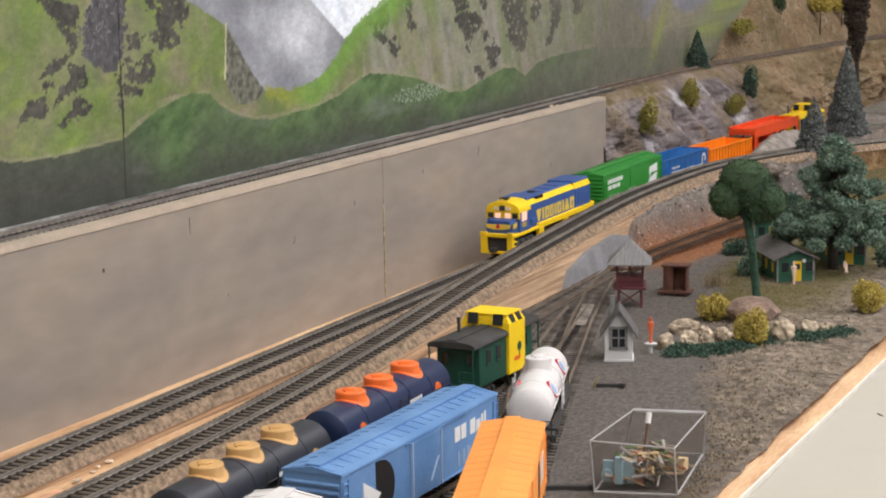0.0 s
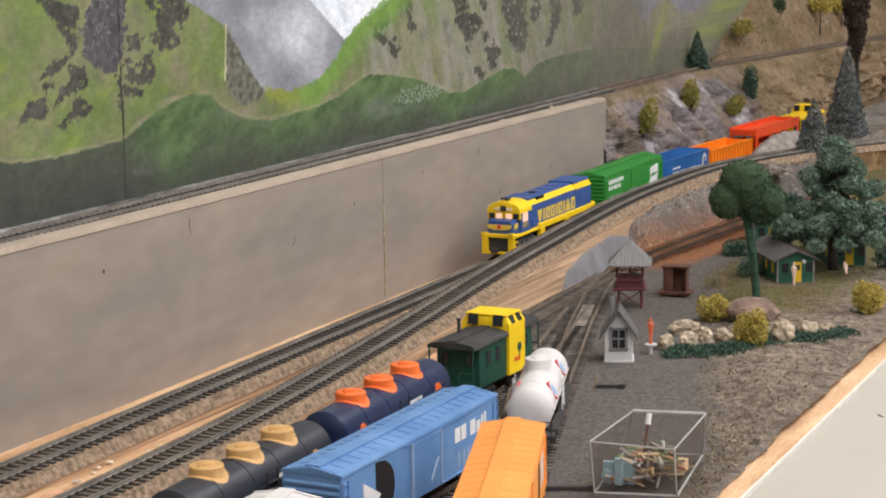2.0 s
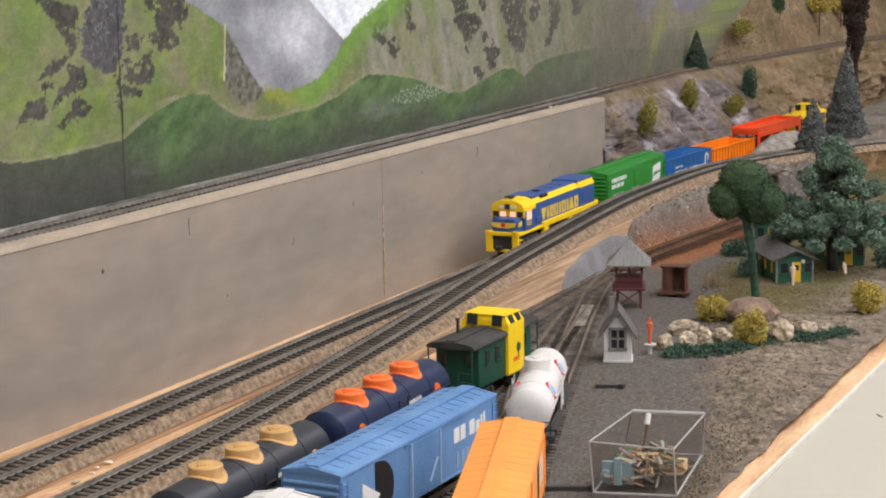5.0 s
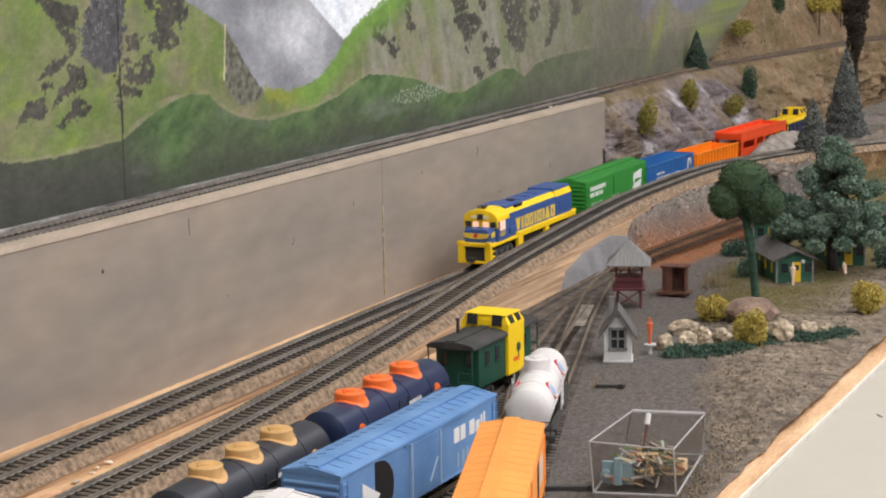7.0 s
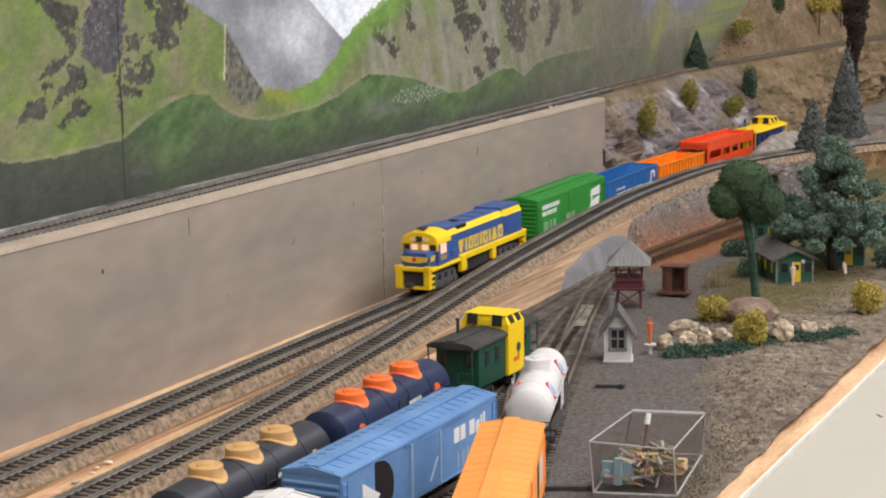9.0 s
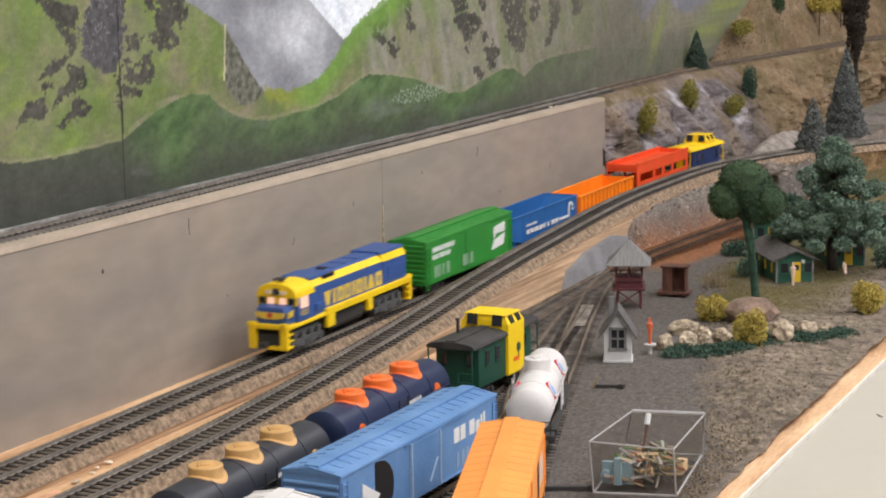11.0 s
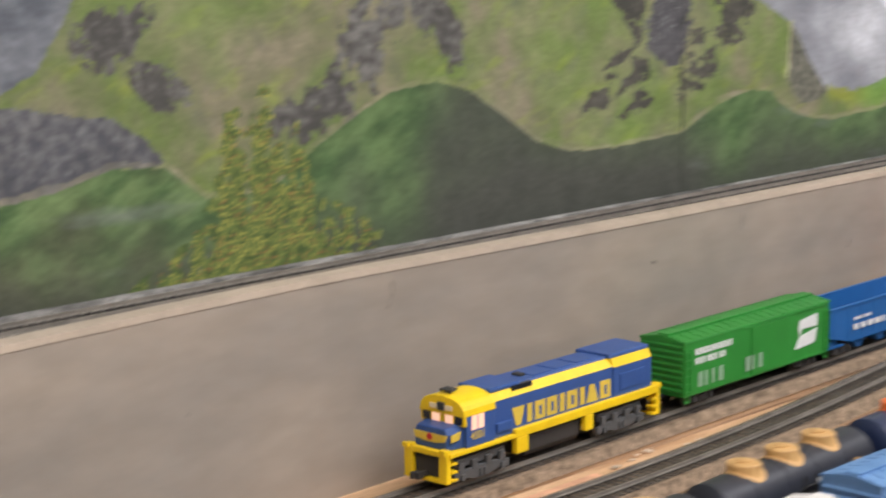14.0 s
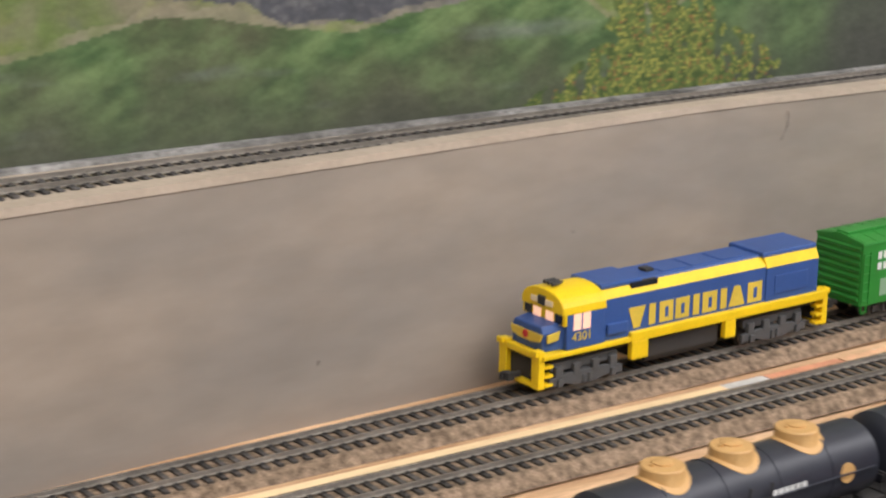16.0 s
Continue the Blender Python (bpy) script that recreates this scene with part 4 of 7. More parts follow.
def tank_car(name, label, tank_mat, dome_mat, centre, m, domes=3, radius=0.0155, length=0.142, ring_logo=False, group=""):
    """A tank car: drum with dished ends, domes with flared skirts and hatches, belt, walkway, rails, trucks."""
    t = thing(name, label, "tank car", m, group)
    L, zc = length / 2, 0.0098 + radius
    bm = bmesh.new()
    r = radius
    spin(bm, [(-L - 0.0035, r * 0.35), (-L - 0.0028, r * 0.66), (-L - 0.0012, r * 0.90), (-L, r), (-L + 0.002, r), (L - 0.002, r), (L, r), (L + 0.0012, r * 0.90), (L + 0.0028, r * 0.66), (L + 0.0035, r * 0.35)], "x", 28, (0, 0, zc))
    tank = part("tank", bm, tank_mat, t, smooth=True)
    bm = bmesh.new()
    for q in (-0.62, -0.2, 0.2, 0.62):
        spin(bm, [(q * L - 0.0006, r + 0.0003), (q * L + 0.0006, r + 0.0003)], "x", 28, (0, 0, zc))
    each("tank_band", bm, tank_mat, tank)
    spots = [-0.0370, 0.0, 0.0370] if domes == 3 else [0.0]
    dr, top = (0.0090, zc + r + 0.0040) if domes == 3 else (0.0085, zc + r + 0.0066)
    for c in spots:
        bm = bmesh.new()
        base = zc + r
        flare = 0.0020 if domes == 3 else 0.0007
        spin(bm, [(base - 0.0010, dr + flare), (base + 0.0002, dr + flare), (base + 0.0004, dr + 0.0003), (base + 0.0006, dr), (top - 0.0006, dr - 0.0001), (top - 0.0001, dr - 0.0006), (top, dr - 0.0018)], "z", 28, (c, 0, 0))
        for v in bm.verts:
            if v.co.z < base + 0.0007:
                v.co.z -= r - math.sqrt(max(0.0, r * r - min(abs(v.co.y), r * 0.97) ** 2))
        dome = part("dome", bm, dome_mat, tank, smooth=True)
        bm = bmesh.new()
        spin(bm, [(top - 0.0004, dr * 0.46), (top + 0.0006, dr * 0.46), (top + 0.0009, dr * 0.40)], "z", 16, (c + 0.0008, 0.001, 0))
        tube(bm, (c - dr * 0.55, 0.001, top - 0.0004), (c - dr * 0.55, 0.001, top + 0.0009), 0.0009, 8)
        part("hatch", bm, dome_mat, dome, smooth=True)
    for s in (-1, 1):
        bm = bx(bmesh.new(), -L + 0.004, L - 0.004, *sorted((s * (r - 0.001), s * (r + 0.0028))), 0.0112, 0.0122)
        part("walkway", bm, P_BLACK, t)
        bm = bmesh.new()
        tube(bm, (-L + 0.003, s * (r + 0.0007), zc + 0.001), (L - 0.003, s * (r + 0.0007), zc + 0.001), 0.00042, 6)
        for i in range(7):
            x = -L + 0.004 + i * (2 * L - 0.008) / 6
            tube(bm, (x, s * (r - 0.0008), zc + 0.001), (x, s * (r + 0.0009), zc + 0.001), 0.0005, 6)
        part("handrail", bm, tank_mat, t)
        bm = bmesh.new()
        for q in (-0.006, 0.006):
            bx(bm, q - 0.0004, q + 0.0004, *sorted((s * (r + 0.0012), s * (r + 0.0020))), 0.0118, zc + 0.008)
        for k in range(4):
            bx(bm, -0.006, 0.006, *sorted((s * (r + 0.0012), s * (r + 0.0020))), 0.0150 + k * 0.004, 0.0155 + k * 0.004)
        each("ladder_bar", bm, P_BLACK if domes == 3 else tank_mat, t)
        if domes == 3:
            print_bars(t, P_LETTER_W, 0.008, 0.028, zc + 0.0005, zc + 0.0035, 6, s * (r + 0.0002) if s < 0 else r + 0.0004, seed=11)
            for q in (-0.052, 0.052):
                bm = tube(bmesh.new(), (q, s * (r - 0.0010), zc + 0.001), (q, s * (r + 0.0002), zc + 0.001), 0.0042, 18)
                part("round_emblem", bm, dome_mat, t, "round emblem on the tank side")
        if ring_logo:
            for x in (-0.030, 0.030):
                for rad, mt, d in ((0.0058, P_REDDOT, 0.0000), (0.0049, P_LETTER_W, 0.0002), (0.0036, P_BLUEDOT, 0.0004)):
                    bm = tube(bmesh.new(), (x, s * (r - 0.0014), 0), (x, s * (r + 0.0003 + d), 0), rad, 20)
                    bmesh.ops.transform(bm, matrix=Matrix.Translation((0, 0, zc)) @ Matrix.Rotation(s * radians(31), 4, "X"), verts=bm.verts)
                    part("round_emblem", bm, mt, t)
    bm = bx(bmesh.new(), -L - 0.004, L + 0.004, -0.0055, 0.0055, 0.0080, 0.0108)
    for s in (-1, 1):
        bx(bm, *sorted((s * (L - 0.004), s * (L + 0.0065))), -0.0150, 0.0150, 0.0085, 0.0110)
        bx(bm, *sorted((s * (L - 0.016), s * (L - 0.008))), -0.0100, 0.0100, 0.0100, 0.0160)
    part("underframe", bm, P_BLACK, t, bevel=0.0003)
    for s in (-1, 1):
        bm = bmesh.new()
        for y in (-0.0135, 0.0135):
            tube(bm, (s * (L + 0.006), y, 0.0110), (s * (L + 0.006), y, 0.0190), 0.0004, 6)
        tube(bm, (s * (L + 0.006), -0.0135, 0.0190), (s * (L + 0.006), 0.0135, 0.0190), 0.0004, 6)
        part("end_rail", bm, P_BLACK, t)
        wheelset_truck(t, s * (L - 0.017), P_BLACK)
        coupler(t, s * (L + 0.006), s)
    return t


def parked(line, x):
    """Pose of a vehicle whose middle stands over x on a siding."""
    p, q = line(x - 0.05), line(x + 0.05)
    c = (p + q) / 2
    return pose(c.x, c.y, c.z, 0, 0, math.degrees(math.atan2(q.y - p.y, q.x - p.x)))


def rolling_stock():
    train = [locomotive()]
    g = box_car("boxcar", "bright green toy boxcar with worn white lettering", 0.170, P_GREEN, P_GREEN, eave=0.0440, door=(0.012, 0.046), roof_rib=0.0002, seams=False)
    print_bars(g, P_LETTER_W, -0.073, -0.030, 0.0345, 0.0385, 10, -0.0170, seed=21, label="two lines of white print bars")
    print_bars(g, P_LETTER_W, -0.073, -0.038, 0.0285, 0.0325, 8, -0.0170, seed=22)
    print_bars(g, P_LETTER_FADED, -0.070, -0.040, 0.0135, 0.0230, 4, -0.0170, seed=23)
    print_bars(g, P_LETTER_FADED, -0.018, 0.004, 0.0140, 0.0235, 3, -0.0179, seed=25)
    bm = bmesh.new()
    for pts in ([(0.047, 0.0365), (0.069, 0.0385), (0.069, 0.0300), (0.050, 0.0305)], [(0.042, 0.0175), (0.045, 0.0225), (0.0475, 0.0255), (0.069, 0.0285), (0.066, 0.0190)], [(0.047, 0.0365), (0.050, 0.0305), (0.0475, 0.0255), (0.0455, 0.0310)]):
        prism(bm, pts, "y", -0.0176, -0.0170)
    part("logo", bm, P_LETTER_W, g, "white angular block emblem")
    train.append((g, 0.3052))
    train += [hopper_car(), gondola_car(), car_carrier()]
    c = caboose("caboose", "toy caboose with yellow roof and dark blue sides", plastic("navy_caboose_side", (0.022, 0.042, 0.13)), P_YELLOW, P_YELLOW, P_YELLOW, 0.115)
    train.append((c, 0.9380))
    cp = box_car("boxcar", "light blue toy boxcar with white lettering on the siding", 0.182, P_SKY, P_SKY, eave=0.0425, door=(0.0, 0.034), ribs=20, roof_rib=0.00022, rib_out=0.0125, seams=False, m=parked(box_track, -0.1861))
    for a, w, h in ((0.0350, 0.0068, 0.0082), (0.0432, 0.0062, 0.0082), (0.0545, 0.0066, 0.0082), (0.0625, 0.0054, 0.0062), (0.0692, 0.0022, 0.0082), (0.0728, 0.0022, 0.0090)):
        part("marking", bx(bmesh.new(), a, a + w, -0.01725, -0.0170, 0.0275, 0.0275 + h), P_LETTER_W, cp, "plain white block of print high on the side")
    pull = plastic("worn_pale_blue_metal", (0.34, 0.45, 0.60))
    for a in (-0.017, 0.0165):
        part("door_post", bx(bmesh.new(), a - 0.0006, a + 0.0006, -0.0185, -0.0170, 0.0100, 0.0405), pull, cp)
    part("door_lever", tube(bmesh.new(), (0.0030, -0.0186, 0.0150), (0.0120, -0.0186, 0.0265), 0.0006, 6), pull, cp, "pale worn door lever")
    print_bars(cp, plastic("faint_blue_print", (0.25, 0.36, 0.52)), 0.038, 0.056, 0.0130, 0.0215, 3, -0.0170, seed=32)
    bm = bmesh.new()
    pts = [(-0.052 + 0.016 * math.cos(math.pi * (0.5 - i / 8)), 0.0255 + 0.0150 * math.sin(math.pi * (0.5 - i / 8))) for i in range(9)]
    prism(bm, pts + [(-0.056, 0.0105), (-0.056, 0.0405)], "y", -0.0174, -0.0170)
    part("logo", bm, P_BLACKDOT, cp, "black half-round emblem with white wedge")
    bm = bmesh.new()
    prism(bm, [(-0.070, 0.0335), (-0.052, 0.0235), (-0.070, 0.0105)], "y", -0.0178, -0.0170)
    part("logo_wedge", bm, P_LETTER_W, cp)
    rb = box_car("boxcar", "faded red toy boxcar with chalky white roof on the siding", 0.174, P_RUSTRED, P_WHITE, eave=0.0440, door=(0.01, 0.034), m=parked(box_track, -0.405))
    ob = box_car("boxcar", "pale orange toy boxcar with ribbed roof on the lead track", 0.166, P_AMBER, P_AMBER, eave=0.0440, door=(0.0, 0.032), ribs=14, m=parked(lead_track, -0.2363), roof_rib=0.00009, seams=False)
    print_bars(ob, P_BLACKDOT, 0.020, 0.040, 0.018, 0.036, 3, -0.0170, seed=41)
    print_bars(ob, P_LETTER_W, 0.046, 0.066, 0.020, 0.034, 3, -0.0170, seed=42)
    tank_car("tank_car", "white toy tank car with round red and blue emblems", P_WHITE, P_WHITE, 0, parked(lead_track, -0.003), domes=1, radius=0.0136, length=0.116, ring_logo=True)
    for x, tank, dome, label in ((-0.571, P_TANKBLACK, P_TAN, "dark blue-black toy tank car with three tan domes"), (-0.4145, P_TANKBLACK, P_TAN, "black toy tank car with three tan domes and white print"),
                                 (-0.2530, P_TANKBLACK, P_TAN, "black toy tank car with three tan domes beside the boxcar"), (-0.0910, P_TANKNAVY, P_DOMEORANGE, "navy toy tank car with three orange domes")):
        tank_car("tank_car", label, tank, dome, x, parked(tank_track, x), group="triple-dome tank cars on the siding")
    caboose("caboose", "dark green toy caboose with yellow wide cupola, parked", P_CABGREEN, P_CABROOF, P_CABGREEN, P_YELLOW, 0.106, pose(0.0715, -0.2178, 0.0056, 0, 0, -1.5), (0.000, 0.026), True, True)
    return train


TRAIN = rolling_stock()
# ---- the painted backdrop ----
def fbm(x, z, s, off=0.0, octaves=4):
    v, a, t = 0.0, 1.0, 0.0
    for _ in range(octaves):
        v += a * noise.noise((x * s + off, z * s - off, off * 0.7))
        t += a
        a *= 0.55
        s *= 2.1
    return v / t


def inside(poly, x, z):
    hit = False
    j = len(poly) - 1
    for i in range(len(poly)):
        (xa, za), (xb, zb) = poly[i], poly[j]
        if (za > z) != (zb > z) and x < (xb - xa) * (z - za) / (zb - za) + xa:
            hit = not hit
        j = i
    return hit


def mix(a, b, f):
    f = min(1, max(0, f))
    return tuple(p + (q - p) * f for p, q in zip(a, b))


RIDGE = [(-1.2, 0.150), (-0.9, 0.160), (-0.75, 0.170), (-0.711, 0.177), (-0.669, 0.187), (-0.637, 0.184), (-0.60, 0.177), (-0.56, 0.172), (-0.53, 0.179), (-0.496, 0.183), (-0.46, 0.191), (-0.426, 0.189), (-0.395, 0.168), (-0.35, 0.168), (-0.313, 0.190), (-0.285, 0.203), (-0.252, 0.217), (-0.211, 0.221), (-0.18, 0.214), (-0.142, 0.193), (-0.113, 0.176), (-0.077, 0.166), (-0.027, 0.164), (0.052, 0.168), (0.097, 0.1849), (0.119, 0.189), (0.143, 0.1928), (0.168, 0.1902), (0.181, 0.1805), (0.207, 0.1697), (0.232, 0.1645), (0.259, 0.161)]
RIDGE_EAST = [(0.259, 0.161), (0.296, 0.1634), (0.334, 0.1644), (0.375, 0.1709), (0.407, 0.18), (0.434, 0.1848), (0.484, 0.1799), (0.531, 0.1725), (0.567, 0.1632), (0.599, 0.154), (0.638, 0.1523), (0.673, 0.159), (0.73, 0.1671), (0.762, 0.1652), (0.789, 0.1549), (0.821, 0.1663), (0.869, 0.1702), (0.937, 0.1712), (1.009, 0.1716), (1.3, 0.15), (1.6, 0.13)]
BASIN = [(0.100, 0.300), (0.141, 0.262), (0.167, 0.252), (0.195, 0.239), (0.222, 0.210), (0.251, 0.185), (0.287, 0.179), (0.335, 0.183), (0.371, 0.200), (0.390, 0.215), (0.420, 0.231), (0.476, 0.248), (0.60, 0.300)]
SKY = [(0.290, 0.300), (0.330, 0.254), (0.358, 0.236), (0.388, 0.218), (0.420, 0.231), (0.476, 0.248), (0.60, 0.300)]
CRAG = [(0.195, 0.239), (0.206, 0.226), (0.251, 0.185), (0.235, 0.178), (0.212, 0.176), (0.200, 0.186), (0.190, 0.200)]
BOULDER = [(-0.70, 0.20), (-0.60, 0.222), (-0.528, 0.228), (-0.494, 0.222), (-0.459, 0.217), (-0.437, 0.204), (-0.424, 0.191), (-0.46, 0.190), (-0.496, 0.182), (-0.54, 0.176), (-0.60, 0.178), (-0.62, 0.19)]
SLATE = [(-0.62, 0.33), (-0.478, 0.285), (-0.492, 0.262), (-0.507, 0.244), (-0.528, 0.234), (-0.62, 0.240)]
# dark rock faces: x, z, half width, half height, lean
# dark rock faces on the slopes, as outlines
CRAGS_WEST = [[(-0.049, 0.2738), (-0.020, 0.2546), (-0.013, 0.2467), (-0.012, 0.2371), (0.001, 0.2382), (0.006, 0.2455), (0.006, 0.2609), (-0.000, 0.2657), (-0.019, 0.2677), (-0.028, 0.2729)], [(-0.001, 0.2391), (-0.013, 0.2333), (-0.032, 0.2271), (-0.041, 0.2184), (-0.036, 0.2180), (-0.020, 0.2225), (-0.007, 0.2291), (0.004, 0.2380)], [(-0.012, 0.2218), (-0.004, 0.2239), (0.009, 0.2230), (0.013, 0.2142), (0.005, 0.2071), (-0.008, 0.2063), (-0.025, 0.1982), (-0.030, 0.1968), (-0.025, 0.2039), (-0.014, 0.2125), (-0.006, 0.2137)], [(-0.039, 0.2153), (-0.029, 0.2156), (-0.026, 0.2105), (-0.034, 0.2073), (-0.041, 0.2091)], [(-0.071, 0.1915), (-0.059, 0.1995), (-0.055, 0.2040), (-0.040, 0.2060), (-0.034, 0.2047), (-0.038, 0.1975), (-0.037, 0.1925), (-0.050, 0.1912), (-0.059, 0.1932), (-0.068, 0.1904)]]
CRAGS_SEAM = [[(-0.026, 0.1861), (-0.013, 0.1913), (-0.006, 0.1984), (0.002, 0.2053), (0.001, 0.1997), (0.010, 0.1981), (0.015, 0.1938), (0.010, 0.1880), (-0.004, 0.1839), (-0.008, 0.1870), (-0.015, 0.1838)], [(0.062, 0.2423), (0.083, 0.2403), (0.079, 0.2332), (0.067, 0.2279), (0.061, 0.2304)], [(0.058, 0.2246), (0.070, 0.2217), (0.081, 0.2230), (0.087, 0.2279), (0.094, 0.2262), (0.095, 0.2118), (0.087, 0.2042), (0.076, 0.2051), (0.066, 0.2080), (0.057, 0.2107)], [(0.055, 0.2068), (0.073, 0.2034), (0.080, 0.2007), (0.076, 0.1970), (0.065, 0.1959), (0.055, 0.1981)], [(0.045, 0.2156), (0.052, 0.2130), (0.055, 0.1868), (0.050, 0.1892), (0.048, 0.2034)]]
CRAGS_MID = [[(0.062, 0.2693), (0.087, 0.2683), (0.088, 0.2570), (0.098, 0.2564), (0.100, 0.2421), (0.088, 0.2400), (0.087, 0.2359), (0.097, 0.2341), (0.104, 0.2276), (0.115, 0.2268), (0.128, 0.2322), (0.128, 0.2384), (0.120, 0.2430), (0.125, 0.2477), (0.135, 0.2401), (0.143, 0.2522), (0.141, 0.2661)], [(0.439, 0.2402), (0.470, 0.2428), (0.473, 0.2285), (0.463, 0.2189), (0.474, 0.2107), (0.486, 0.2151), (0.493, 0.2069), (0.493, 0.1967), (0.476, 0.1979), (0.463, 0.2089), (0.446, 0.2149), (0.439, 0.2253)], [(0.501, 0.2516), (0.522, 0.2507), (0.521, 0.2311), (0.528, 0.2204), (0.523, 0.2154), (0.509, 0.2224), (0.512, 0.2316)]]
CRAGS_EAST = [[(0.611, 0.2266), (0.641, 0.2306), (0.668, 0.2265), (0.684, 0.2173), (0.674, 0.2094), (0.658, 0.2076), (0.649, 0.1887), (0.636, 0.1924), (0.636, 0.2089), (0.623, 0.2151)], [(0.673, 0.2447), (0.692, 0.2439), (0.689, 0.2283), (0.678, 0.2288)], [(0.678, 0.2064), (0.695, 0.2083), (0.699, 0.2007), (0.685, 0.1981)], [(0.683, 0.1920), (0.699, 0.1910), (0.705, 0.1992), (0.730, 0.1832), (0.716, 0.1825), (0.715, 0.1710), (0.698, 0.1700), (0.690, 0.1803)], [(0.657, 0.1742), (0.673, 0.1742), (0.687, 0.1663), (0.680, 0.1601), (0.666, 0.1635)]]
CRAGS_FAR = [[(0.732, 0.2423), (0.798, 0.2396), (0.791, 0.2175), (0.798, 0.2024), (0.790, 0.1822), (0.767, 0.1807), (0.753, 0.1934), (0.738, 0.2000), (0.753, 0.2079), (0.731, 0.2205)], [(0.812, 0.2391), (0.839, 0.2380), (0.830, 0.2186), (0.811, 0.2076), (0.806, 0.2168)], [(0.861, 0.2371), (0.891, 0.2359), (0.890, 0.2095), (0.870, 0.1953), (0.853, 0.1780), (0.847, 0.1875), (0.862, 0.2049)], [(0.609, 0.2429), (0.646, 0.2458), (0.648, 0.2336), (0.619, 0.2295)], [(0.925, 0.2345), (0.963, 0.2330), (0.956, 0.2156), (0.931, 0.2105)]]
VEINED = [(0.020, 0.2710), (0.064, 0.2692), (0.059, 0.2424), (0.051, 0.2191), (0.045, 0.2156), (0.032, 0.2139), (0.026, 0.2210), (0.016, 0.2248), (0.010, 0.2299), (0.008, 0.2454), (0.015, 0.2585)]
# dark rock faces further west: x, z, half width, half height, lean
FACES_FAR = [(-0.43, 0.232, 0.018, 0.014, -0.7), (-0.325, 0.209, 0.020, 0.012, 0.3), (-0.300, 0.214, 0.018, 0.014, 0.0), (-0.272, 0.247, 0.020, 0.026, 0.0), (-0.202, 0.258, 0.014, 0.026, -0.3), (-0.46, 0.258, 0.022, 0.016, 0.3), (-0.235, 0.275, 0.03, 0.02, 0)]
CRAGS = [(p, min(x for x, _ in p) - 0.006, max(x for x, _ in p) + 0.006, min(z for _, z in p) - 0.004, max(z for _, z in p) + 0.004) for p in CRAGS_WEST + CRAGS_SEAM + CRAGS_MID + CRAGS_EAST + CRAGS_FAR]
PEAKS = [[(1.08, 0.235), (1.1156, 0.2205), (1.15, 0.199), (1.1667, 0.1908), (1.185, 0.199), (1.2199, 0.216), (1.24, 0.24)], [(1.23, 0.235), (1.2686, 0.2139), (1.305, 0.1985), (1.3405, 0.1947), (1.38, 0.1985), (1.4184, 0.2075), (1.46, 0.24)]]


